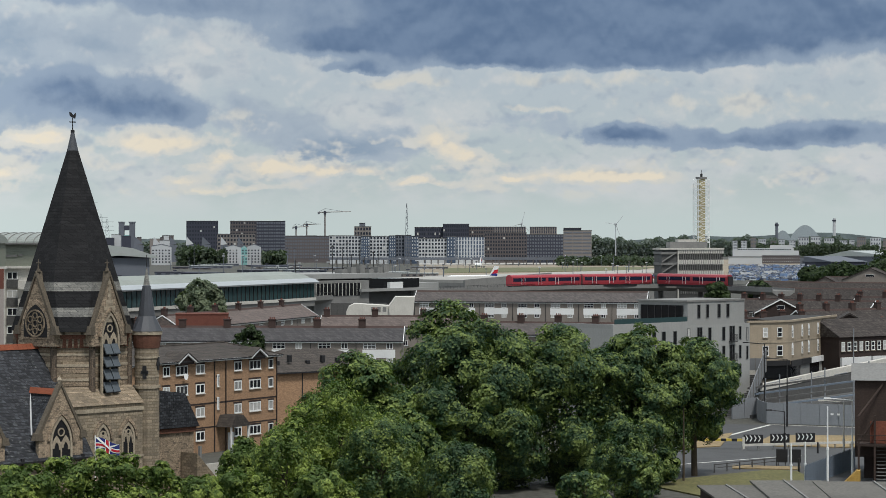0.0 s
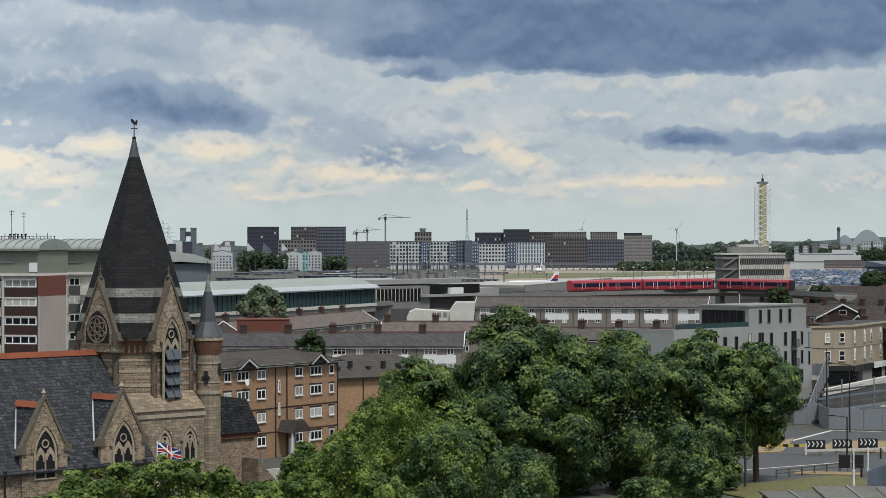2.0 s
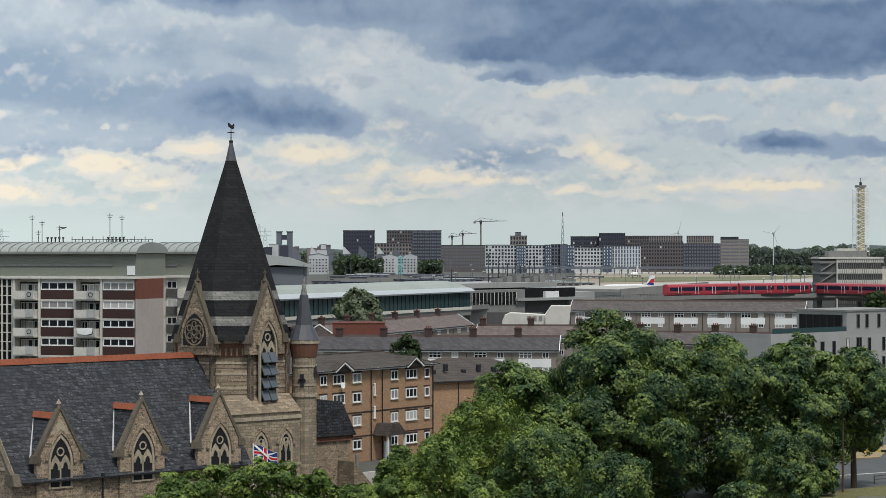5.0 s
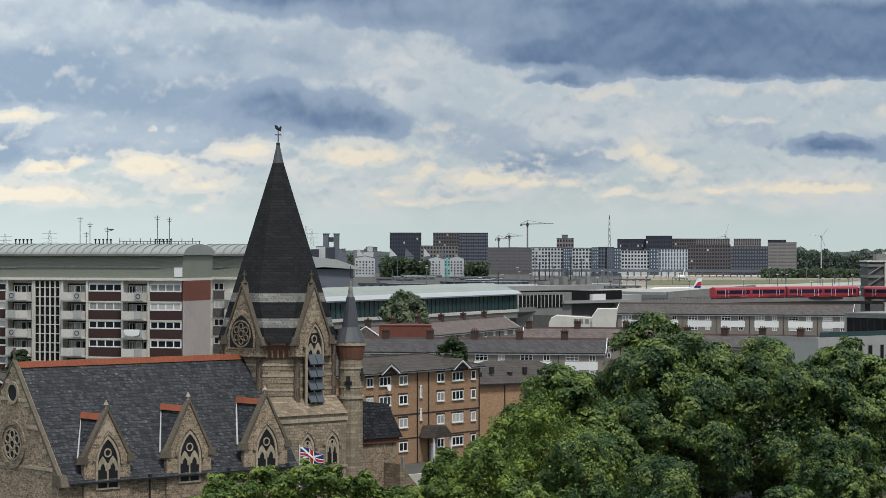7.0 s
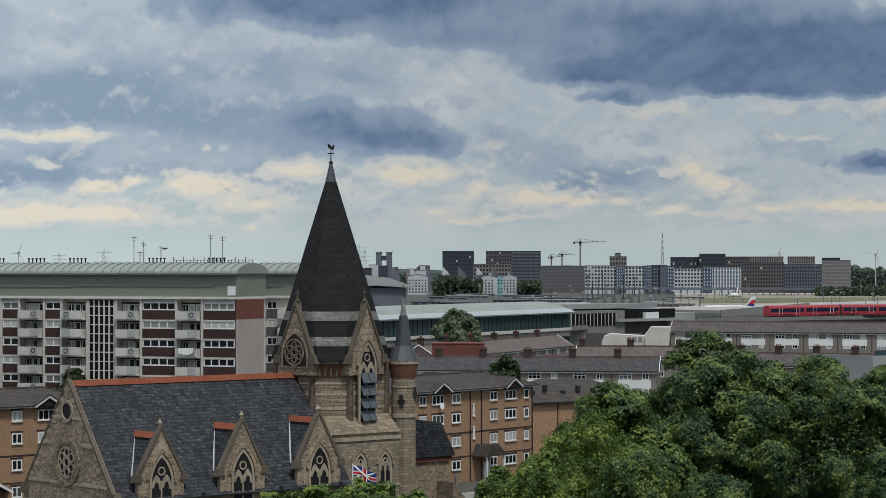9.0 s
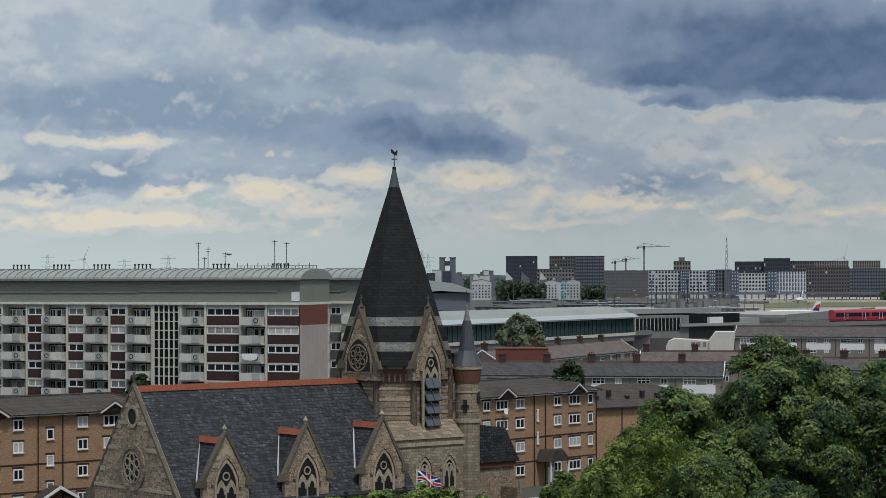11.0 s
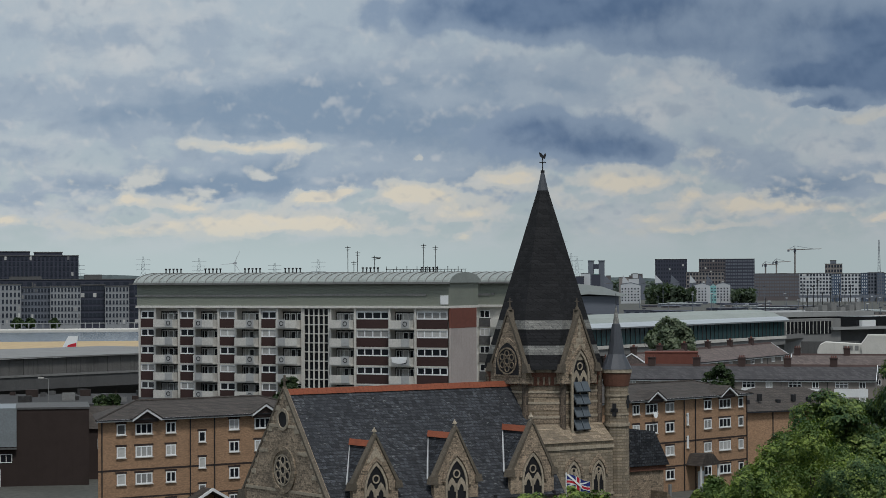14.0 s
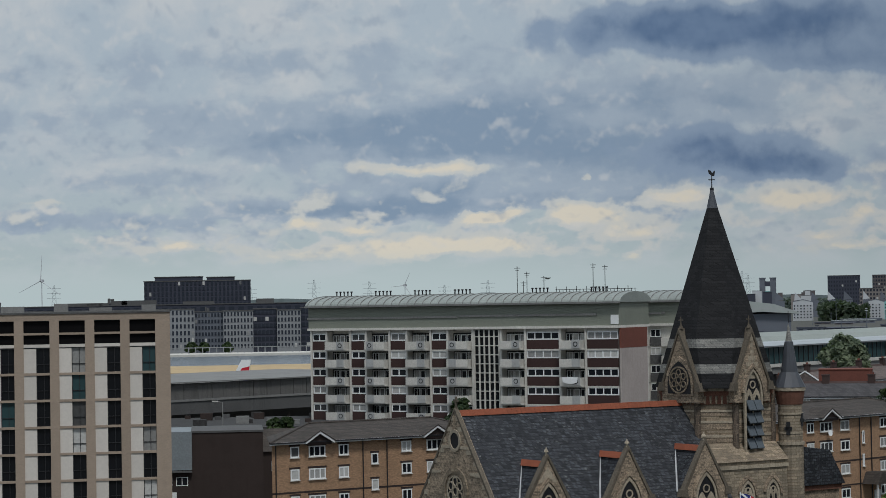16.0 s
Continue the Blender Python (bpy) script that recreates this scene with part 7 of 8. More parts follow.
plate("apron", [spot(-30, 870), spot(-13, 900), spot(-13, 985), spot(-30, 985)], 0.3, M_TAN, "tan coloured airport apron beside the dock", "apron")
water = bpy.data.materials.new("dock_water")
water.use_nodes = True
n = Nodes(water.node_tree)
wb = n.add("ShaderNodeBsdfPrincipled")
n.put(wb.inputs["Base Color"], (0.10, 0.12, 0.14))
n.put(wb.inputs["Roughness"], 0.25)
bp = n.add("ShaderNodeBump")
n.put(bp.inputs["Strength"], 0.4)
n.put(bp.inputs["Height"], n.noise(n.add("ShaderNodeTexCoord").outputs["Object"], 0.5, 4.0))
n.put(wb.inputs["Normal"], bp.outputs[0])
n.tree.links.new(wb.outputs[0], n.add("ShaderNodeOutputMaterial").inputs[0])
plate("dock_water", [spot(-32, 985), spot(-10, 985), spot(-10, 1180), spot(-32, 1180)], 0.1, water, "grey dock water", "water")
plate("quay", [spot(-32, 1180), spot(-10, 1180), spot(-10, 1215), spot(-32, 1215)], 1.2, M_CONCRETE, "pale stone quay edge", "quay")

FAR = {}


def far_window(w_, h, mat):
    key = (round(w_, 1), round(h, 1), mat.name)
    if key not in FAR:
        o = part("t", boxes((-w_ / 2, w_ / 2, -0.25, 0.05, 0, h)), mat)
        FAR[key] = o.data
        bpy.data.objects.remove(o)
    return FAR[key]


def far_block(az0, az1, d0, d1, z0, z1, wall, label, rows=0, cols=0, glass=None, depth=16, fill=(0.6, 0.55), roof=None, name="apartment_building", plant=0, cat="apartment building"):
    m, ln = frame_of(spot(az0, d0), spot(az1, d1))
    ob = thing(name, m, label, cat)
    part("wall", boxes((0, ln, 0, depth, 0, z1)), wall, ob)
    part("roof", boxes((-0.3, ln + 0.3, -0.3, depth + 0.3, z1, z1 + 0.5)), roof or M_DARKCON, ob)
    if rows and cols:
        fh, fw = (z1 - z0) / rows, ln / cols
        me = far_window(fw * fill[0], fh * fill[1], glass or M_GLASS_DARK)
        for r in range(rows):
            for c in range(cols):
                link("window", me, ob, at=pose((c + 0.5) * fw, 0, z0 + (r + 0.25) * fh))
    rng = random.Random(int(az0 * 100))
    for i in range(plant):
        x, s = rng.uniform(0, ln * 0.85), rng.uniform(0.03, 0.1) * ln
        part("roof_plant", boxes((x, x + s, 3, 9, z1 + 0.4, z1 + rng.uniform(1.5, 3.2))), roof or M_DARKCON, ob)
    return ob


# far shore colours lean blue-grey: a little distance haze is put into them
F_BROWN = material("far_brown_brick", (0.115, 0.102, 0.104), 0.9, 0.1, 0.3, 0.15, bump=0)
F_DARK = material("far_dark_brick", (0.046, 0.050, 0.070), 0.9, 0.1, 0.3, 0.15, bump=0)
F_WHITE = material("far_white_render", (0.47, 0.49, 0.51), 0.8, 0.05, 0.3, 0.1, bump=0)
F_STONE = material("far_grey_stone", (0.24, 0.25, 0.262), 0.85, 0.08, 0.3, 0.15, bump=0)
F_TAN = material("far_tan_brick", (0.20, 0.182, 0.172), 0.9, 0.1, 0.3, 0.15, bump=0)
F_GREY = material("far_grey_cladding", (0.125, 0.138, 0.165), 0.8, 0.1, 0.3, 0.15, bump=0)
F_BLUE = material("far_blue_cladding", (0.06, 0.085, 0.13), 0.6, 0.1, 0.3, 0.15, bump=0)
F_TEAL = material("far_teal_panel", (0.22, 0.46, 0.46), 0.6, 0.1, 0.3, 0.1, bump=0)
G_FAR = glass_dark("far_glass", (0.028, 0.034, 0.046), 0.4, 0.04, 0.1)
# dockside offices
D = 1225
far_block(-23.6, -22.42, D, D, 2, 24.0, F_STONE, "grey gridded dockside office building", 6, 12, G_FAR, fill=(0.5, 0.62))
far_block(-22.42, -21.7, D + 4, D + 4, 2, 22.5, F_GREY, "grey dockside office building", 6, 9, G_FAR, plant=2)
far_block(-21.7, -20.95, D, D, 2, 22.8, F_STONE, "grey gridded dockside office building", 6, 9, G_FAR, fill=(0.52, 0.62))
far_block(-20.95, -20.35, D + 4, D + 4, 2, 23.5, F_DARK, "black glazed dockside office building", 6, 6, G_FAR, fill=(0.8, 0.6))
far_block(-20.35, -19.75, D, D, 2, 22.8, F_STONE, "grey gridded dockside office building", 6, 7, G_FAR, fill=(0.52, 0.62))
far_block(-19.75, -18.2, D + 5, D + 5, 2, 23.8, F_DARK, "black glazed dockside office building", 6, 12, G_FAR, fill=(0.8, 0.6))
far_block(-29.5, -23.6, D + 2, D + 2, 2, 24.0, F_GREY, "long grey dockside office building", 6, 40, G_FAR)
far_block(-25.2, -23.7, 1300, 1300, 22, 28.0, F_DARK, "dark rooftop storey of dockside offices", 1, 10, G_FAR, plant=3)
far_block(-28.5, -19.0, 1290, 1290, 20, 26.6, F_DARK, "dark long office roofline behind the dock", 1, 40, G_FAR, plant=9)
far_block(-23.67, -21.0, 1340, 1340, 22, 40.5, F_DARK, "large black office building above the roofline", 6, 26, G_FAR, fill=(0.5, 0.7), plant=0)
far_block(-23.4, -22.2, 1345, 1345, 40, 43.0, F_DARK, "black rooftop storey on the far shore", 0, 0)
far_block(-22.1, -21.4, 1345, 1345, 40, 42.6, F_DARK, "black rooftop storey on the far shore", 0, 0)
m, L = frame_of(spot(-30, 1200), spot(-11, 1200))
arc = thing("quay_posts", m, "row of pale quay side arches", "fence")
for i in range(110):
    x = i * L / 110
    part("post", boxes((x, x + 0.5, 0, 0.5, 1.2, 4.4)), F_STONE, arc)
part("rail", boxes((0, L, 0.1, 0.4, 3.9, 4.3)), F_STONE, arc)
for i, (b, r) in enumerate(((-22.5, 6), (-22.2, 5), (-21.6, 5), (-18.9, 6))):
    tree(b, 1195, 6.5, r * 0.55, 200 + i, "dark green quayside tree", M_LEAF_DARK, 1500, 0.8, 1.0, "quayside trees", 30)


def airliner(az, d, turn, label, scale=1.0):
    ob = thing("airliner", pose(*spot(az, d), 0.02, 0, 0, turn) @ Matrix.Diagonal((scale, scale, scale, 1)), label, "aeroplane", "airliners")
    bm = lathe(bmesh.new(), [(0.1, -16), (1.0, -14.6), (1.75, -12), (1.85, -8), (1.85, 8), (1.3, 13), (0.3, 16.5)], 14)
    bmesh.ops.transform(bm, matrix=Matrix.Translation((0, 0, 3.4)) @ Matrix.Rotation(radians(90), 4, "Y"), verts=bm.verts)
    body = part("fuselage", bm, M_WHITE, ob, "white fuselage", smooth=True)
    part("tail_fin", prisms("y", ([(10.5, 5.0), (13.5, 10.6), (16.2, 10.6), (15.2, 4.6)], -0.2, 0.2)), M_WHITE, ob)
    part("fin_flash", prisms("y", ([(11.6, 5.6), (13.6, 8.2), (15.8, 8.8), (15.5, 6.6)], -0.26, 0.26)), M_FLAGRED, ob, "red and blue tail flash")
    part("fin_base", prisms("y", ([(11.0, 5.1), (12.0, 6.2), (15.4, 6.3), (15.2, 4.7)], -0.28, 0.28)), M_BLUE, ob)
    for s in (-1, 1):
        part("wing", prisms("z", ([(-2.5, s * 1.5), (3.5, s * 1.5), (5.2, s * 14), (3.4, s * 14)], 2.4, 2.75)), M_CONCRETE, ob)
        part("tailplane", prisms("z", ([(12.5, s * 0.6), (15.4, s * 0.6), (16.2, s * 5.2), (14.8, s * 5.2)], 4.4, 4.6)), M_CONCRETE, ob)
        eng = bmesh.new()
        rod(eng, (-2.4, s * 5, 1.7), (1.2, s * 5, 1.7), 0.95, 0.75, 12)
        part("engine", eng, M_GREYCON, ob)
        part("landing_gear", rods(((1.2, s * 2.4, 0.4), (1.2, s * 2.4, 2.4), 0.2), ((1.2, s * 2.2, 0.45), (1.2, s * 2.7, 0.45), 0.45)), M_IRON, ob)
    part("nose_gear", rods(((-12, 0, 0.35), (-12, 0, 2.2), 0.16), ((-12, -0.3, 0.35), (-12, 0.3, 0.35), 0.35)), M_IRON, ob)
    return ob


airliner(0.72, 1330, 4, "white airliner with a red and blue tail fin")
airliner(0.9, 2050, 80, "white airliner on the far runway")
airliner(-22.45, 640, 12, "parked airliner showing its red and white tail fin")
m, L = frame_of(spot(0.55, 840), spot(2.75, 860))
screen = thing("blast_screen", m, "long dark grey blast screen beside the airfield", "screen")
part("screen", prisms("y", ([(0, 0), (0, 11.2), (L, 13.6), (L, 0)], 0, 1)), M_GREYCON, screen)
m, L = frame_of(spot(2.7, 900), spot(6.0, 960))
parkroof = thing("parked_car_deck", m, "pale deck roof crowded with parked cars", "car park")
part("deck", boxes((0, L, 0, 120, 8.2, 9.4)), M_APRON, parkroof)
part("wall", boxes((0, L, 1, 119, 0, 8.2)), M_GREYCON, parkroof)


def car_field(name, az0, az1, d0, d1, z, n_cars, seed, label, colours):
    """Hundreds of parked cars, each a body and a cabin."""
    rng = random.Random(seed)
    bm = bmesh.new()
    for i in range(n_cars):
        x, y = spot(rng.uniform(az0, az1), rng.uniform(d0, d1))
        lx, ly = (4.3, 1.8) if rng.random() < 0.5 else (1.8, 4.3)
        box(bm, x, x + lx, y, y + ly, z, z + 0.85)
        box(bm, x + lx * 0.2, x + lx * 0.75, y + ly * 0.1, y + ly * 0.9, z + 0.85, z + 1.45)
    mt = bpy.data.materials.new(name)
    mt.use_nodes = True
    nn = Nodes(mt.node_tree)
    ramp = nn.add("ShaderNodeValToRGB", interpolation="CONSTANT")
    for i, c in enumerate(colours):
        e = ramp.color_ramp.elements[i] if i < 2 else ramp.color_ramp.elements.new(i / len(colours))
        e.position, e.color = i / len(colours), (*c, 1)
    nn.put(ramp.inputs[0], nn.add("ShaderNodeNewGeometry").outputs["Random Per Island"])
    b = nn.add("ShaderNodeBsdfPrincipled")
    nn.put(b.inputs["Base Color"], ramp.outputs[0])
    nn.put(b.inputs["Roughness"], 0.3)
    nn.tree.links.new(b.outputs[0], nn.add("ShaderNodeOutputMaterial").inputs[0])
    return tagged(part(name, bm, mt), label, "cars", kind="stuff")


CARS = [(0.6, 0.62, 0.63), (0.05, 0.12, 0.35), (0.10, 0.2, 0.5), (0.3, 0.32, 0.34), (0.04, 0.04, 0.05), (0.55, 0.56, 0.6), (0.3, 0.04, 0.04)]
car_field("parked_cars", 2.9, 5.9, 975, 1010, 9.4, 260, 3, "rows of small parked cars on a deck", CARS)
car_field("blue_car_yard", 7.2, 9.6, 1450, 2300, 0.2, 1300, 4, "yard crowded with blue and white vehicles", [(0.06, 0.09, 0.17), (0.10, 0.17, 0.33), (0.45, 0.48, 0.52), (0.04, 0.05, 0.08), (0.16, 0.19, 0.23), (0.07, 0.08, 0.10), (0.30, 0.33, 0.37)])
M_BLUEYARD = material("blue_yard_containers", (0.13, 0.20, 0.33), 0.6, 0.2, 0.1, 0.3, bump=0)
rng = random.Random(9)
for i in range(26):
    x, y = spot(rng.uniform(7.2, 9.4), rng.uniform(1450, 2200))
    ob = thing("freight_container", pose(x, y, 0.2, 0, 0, rng.choice((0, 90, 20))), "blue steel freight container" if i % 3 else "white steel freight container", "container", "freight containers")
    part("shell", boxes((0, 6, 0, 2.5, 0, 2.6)), M_BLUEYARD if i % 3 else F_WHITE, ob)
    part("door", boxes((-0.08, 0, 0.15, 2.35, 0.1, 2.5)), F_GREY, ob)

# control tower and the building at its foot
m, L = frame_of(spot(5.51, 838), spot(7.08, 842))
carp = thing("office_block", m, "grey banded concrete office block below the control tower", "office building")
part("body", boxes((0.3, L - 0.3, 0.6, 18, 0, 22.2)), M_DARKCON, carp)
for z in (9.0, 13.0, 17.0, 21.0):
    part("floor_band", boxes((6.5, L, 0, 18.2, z, z + 1.7)), M_CONCRETE, carp)
    part("band_left", boxes((0, 6.3, 0.1, 18.2, z - 0.3, z + 0.6)), M_GREYCON, carp)
part("top_slab", boxes((-0.3, L + 0.2, -0.3, 18.4, 22.4, 23.0)), M_CONCRETE, carp)
part("end_fin", boxes((6.2, 6.6, -0.1, 18, 0, 22.4)), M_CONCRETE, carp)
for i in range(24):
    x = 7.0 + i * (L - 7.4) / 24
    part("fin", boxes((x, x + 0.2, -0.05, 0.4, 6, 22.2)), M_GREYCON, carp)
for i in range(3):
    z = 9.6 + i * 4
    part("stair_flight", prisms("y", ([(0.4, z), (0.4, z + 0.5), (6.0, z + 4.2), (6.0, z + 3.7)], -0.1, 0.6)), M_GREYCON, carp)
part("roof_house", boxes((3.8, 17.8, 3, 12, 23.0, 25.3)), M_GREYCON, carp)
part("roof_house_top", boxes((7, 14, 4, 10, 25.3, 26.2)), M_CONCRETE, carp)
ctrl = thing("control_tower", pose(*spot(6.52, 860), 0, 0, 0, 20), "tall slim yellow control tower inside a white lattice", "control tower")
M_OCHRE = material("yellow_ochre_cladding", (0.38, 0.34, 0.19), 0.6, 0.08, 0.5, 0.15)
part("core", boxes((-1.1, 1.1, -1.1, 1.1, 0, 49.0)), M_OCHRE, ctrl)
part("cap", boxes((-1.6, 1.6, -1.6, 1.6, 49.0, 49.8)), M_GREYCON, ctrl)
part("beacon", rods(((0, 0, 49.8), (0, 0, 51.0), 0.5, 0.5, 8), ((0, 0, 51.0), (0, 0, 52.6), 0.1, 0.1, 6)), M_IRON, ctrl)
for sx in (-1, 1):
    for sy in (-1, 1):
        part("corner_post", rods(((sx * 2.3, sy * 2.3, 20), (sx * 2.3, sy * 2.3, 48.8), 0.11, 0.11, 6)), M_WHITE, ctrl)
for i in range(12):
    z = 25.0 + i * 2.0
    bm = bmesh.new()
    for a, b in (((-2.3, -2.3), (2.3, -2.3)), ((2.3, -2.3), (2.3, 2.3)), ((-2.3, 2.3), (-2.3, -2.3))):
        rod(bm, (*a, z), (*b, z + 2.0), 0.085, 0.085, 5)
        rod(bm, (*b, z), (*a, z + 2.0), 0.085, 0.085, 5)
        rod(bm, (*a, z), (*b, z), 0.085, 0.085, 5)
    part("lattice_bay", bm, M_WHITE, ctrl)

# far shore flats, from the flood barrier tower round to the woods
D = 2480
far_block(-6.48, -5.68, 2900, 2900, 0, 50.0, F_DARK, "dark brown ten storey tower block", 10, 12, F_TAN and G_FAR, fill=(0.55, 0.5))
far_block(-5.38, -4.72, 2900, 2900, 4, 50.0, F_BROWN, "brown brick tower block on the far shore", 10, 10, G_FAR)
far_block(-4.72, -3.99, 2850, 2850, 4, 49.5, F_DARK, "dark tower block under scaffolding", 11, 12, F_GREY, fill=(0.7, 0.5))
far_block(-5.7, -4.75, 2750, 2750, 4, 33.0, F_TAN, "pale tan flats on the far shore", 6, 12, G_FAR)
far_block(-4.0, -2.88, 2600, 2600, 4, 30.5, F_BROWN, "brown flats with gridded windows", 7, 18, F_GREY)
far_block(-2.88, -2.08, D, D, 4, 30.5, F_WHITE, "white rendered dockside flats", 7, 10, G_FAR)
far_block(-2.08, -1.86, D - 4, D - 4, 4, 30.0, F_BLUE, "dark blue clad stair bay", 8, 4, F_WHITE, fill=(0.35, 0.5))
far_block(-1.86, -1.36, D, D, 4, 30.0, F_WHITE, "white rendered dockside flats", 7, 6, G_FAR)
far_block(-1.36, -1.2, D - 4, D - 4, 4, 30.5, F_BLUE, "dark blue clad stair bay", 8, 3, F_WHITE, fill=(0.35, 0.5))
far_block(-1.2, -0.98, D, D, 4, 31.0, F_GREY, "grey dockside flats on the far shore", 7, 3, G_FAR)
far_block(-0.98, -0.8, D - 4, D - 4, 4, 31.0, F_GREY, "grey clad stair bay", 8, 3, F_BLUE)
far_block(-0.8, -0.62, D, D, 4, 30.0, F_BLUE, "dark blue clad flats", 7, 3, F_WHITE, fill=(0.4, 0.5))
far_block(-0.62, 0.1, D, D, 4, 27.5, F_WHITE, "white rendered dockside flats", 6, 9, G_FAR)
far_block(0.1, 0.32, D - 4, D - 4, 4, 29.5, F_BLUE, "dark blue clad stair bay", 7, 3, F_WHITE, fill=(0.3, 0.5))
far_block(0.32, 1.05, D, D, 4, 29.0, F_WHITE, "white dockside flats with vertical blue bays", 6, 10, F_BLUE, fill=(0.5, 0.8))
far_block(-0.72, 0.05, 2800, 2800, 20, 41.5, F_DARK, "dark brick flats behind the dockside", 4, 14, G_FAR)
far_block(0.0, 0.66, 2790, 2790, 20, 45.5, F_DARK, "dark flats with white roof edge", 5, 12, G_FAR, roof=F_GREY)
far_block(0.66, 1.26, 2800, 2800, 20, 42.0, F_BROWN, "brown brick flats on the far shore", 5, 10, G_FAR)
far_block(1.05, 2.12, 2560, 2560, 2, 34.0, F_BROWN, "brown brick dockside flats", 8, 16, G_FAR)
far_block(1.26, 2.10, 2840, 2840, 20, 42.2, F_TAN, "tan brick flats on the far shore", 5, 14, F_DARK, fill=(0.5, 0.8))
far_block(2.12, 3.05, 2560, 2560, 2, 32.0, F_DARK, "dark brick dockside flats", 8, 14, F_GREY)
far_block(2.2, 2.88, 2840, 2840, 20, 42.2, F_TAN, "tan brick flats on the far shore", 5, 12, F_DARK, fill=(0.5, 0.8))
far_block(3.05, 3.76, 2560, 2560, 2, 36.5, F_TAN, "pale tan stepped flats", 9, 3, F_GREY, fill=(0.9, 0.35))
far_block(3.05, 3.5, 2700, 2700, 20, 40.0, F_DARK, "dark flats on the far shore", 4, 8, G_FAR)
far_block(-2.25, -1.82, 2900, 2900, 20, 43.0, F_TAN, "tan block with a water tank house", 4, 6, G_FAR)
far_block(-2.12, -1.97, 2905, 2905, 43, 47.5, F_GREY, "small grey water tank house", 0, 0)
# white blocks with pitched tops, curved hall, flood barrier gate tower
for az0, az1, h, mt in ((-7.35, -6.85, 18.8, F_WHITE), (-5.5, -5.1, 18.0, F_WHITE), (-5.1, -4.95, 17.5, F_TEAL), (-4.95, -4.6, 18.6, F_WHITE)):
    m, ln = frame_of(spot(az0, 2350), spot(az1, 2350))
    ob = thing("white_flats", m, "white flats with a folded roof", "apartment building", "white folded flats")
    part("wall", prisms("y", ([(0, 0), (ln, 0), (ln, h), (ln * 0.5, h + 2.5), (0, h + 0.5)], 0, 14)), mt, ob)
    part("roof", prisms("y", ([(0, h + 0.5), (ln * 0.5, h + 2.5), (ln, h), (ln, h + 0.6), (ln * 0.5, h + 3.2), (0, h + 1.1)], -0.2, 14)), F_GREY, ob)
    me = far_window(1.4, 1.5, G_FAR)
    for r in range(5):
        for c in range(max(2, int(ln / 3.4))):
            link("window", me, ob, at=pose(1.6 + c * 3.3, 0, 2.5 + r * 3.0))
m, L = frame_of(spot(-9.6, 1500), spot(-7.35, 1560))
hall = thing("curved_hall", m, "large hall with a curved silver roof", "hall")
part("wall", boxes((0, L - 2, 0, 40, 0, 14)), F_GREY, hall)
part("roof", prisms("y", ([(0, 14), (0, 23.5), (L * 0.4, 23.2), (L * 0.75, 20.5), (L + 3, 14.5), (L + 3, 13.6), (L * 0.6, 15.5), (L * 0.3, 14)], -3, 44)), M_STEEL, hall)
gate = thing("flood_gate_tower", pose(*spot(-7.97, 3300), 0), "grey flood gate tower with a dark opening", "tower")
part("left_leg", boxes((-11.5, -4, 0, 8, 0, 51)), F_GREY, gate)
part("right_leg", boxes((4, 11.5, 0, 8, 0, 51)), F_GREY, gate)
part("lintel", boxes((-4, 4, 0, 8, 40, 47)), F_DARK, gate)
part("blue_panel", boxes((-4, 4, 2, 6, 20, 33)), F_TEAL, gate)
part("cap", boxes((-12, -3, -0.5, 8.5, 51, 52.5)), F_GREY, gate)
part("cap", boxes((3, 12, -0.5, 8.5, 51, 52.5)), F_GREY, gate)
rng = random.Random(21)
for i in range(7):
    m, ln = frame_of(spot(-7.8 + i * 0.42 + rng.uniform(0, 0.1), 2700), spot(-7.55 + i * 0.42, 2700))
    ob = thing("sail_roof", m, "white sail shaped roof of the flood barrier", "roof", "sail roofs")
    part("sail", prisms("y", ([(0, 20), (ln * 0.1, 30), (ln, 21)], 0, 6)), F_WHITE if i % 2 else F_GREY, ob)
    part("base", boxes((0, ln, -1, 7, 0, 20)), F_GREY, ob)
for i in range(30):
    az = rng.uniform(-8.5, -3.0)
    d = rng.uniform(3000, 3600)
    w_ = rng.uniform(0.08, 0.3)
    far_block(az, az + w_, d, d, 0, rng.uniform(24, 33), rng.choice((F_GREY, F_BROWN, F_TAN, F_WHITE, F_DARK)), "small distant grey building on the skyline", 0, 0, name="distant_building", cat="building")


def crane(az, d, h, jib, label):
    ob = thing("tower_crane", pose(*spot(az, d), 0), label, "crane", "tower cranes")
    part("mast", rods(((0, 0, 0), (0, 0, h), 1.1, 1.0, 4)), F_TAN, ob)
    part("jib", rods(((-jib * 0.28, 0, h), (jib, 0, h + 1), 0.7, 0.35, 4)), F_TAN, ob)
    part("tie", rods(((0, 0, h + 5), (jib * 0.7, 0, h + 1), 0.22, 0.22, 4), ((0, 0, h + 5), (-jib * 0.28, 0, h), 0.22, 0.22, 4)), F_GREY, ob)
    part("cab", boxes((-1.6, 1.6, -1.6, 1.6, h - 2.6, h + 1.6)), F_DARK, ob)
    part("counterweight", boxes((-jib * 0.28, -jib * 0.2, -1, 1, h - 2.4, h)), F_GREY, ob)
    part("peak", rods(((0, 0, h), (0, 0, h + 5), 0.5, 0.2, 4)), F_TAN, ob)
    return ob


crane(-2.99, 2950, 62, 34, "pale tower crane with a long jib")
crane(-3.72, 3200, 44, 18, "small pale tower crane")
crane(-3.45, 3250, 48, 20, "small pale tower crane")


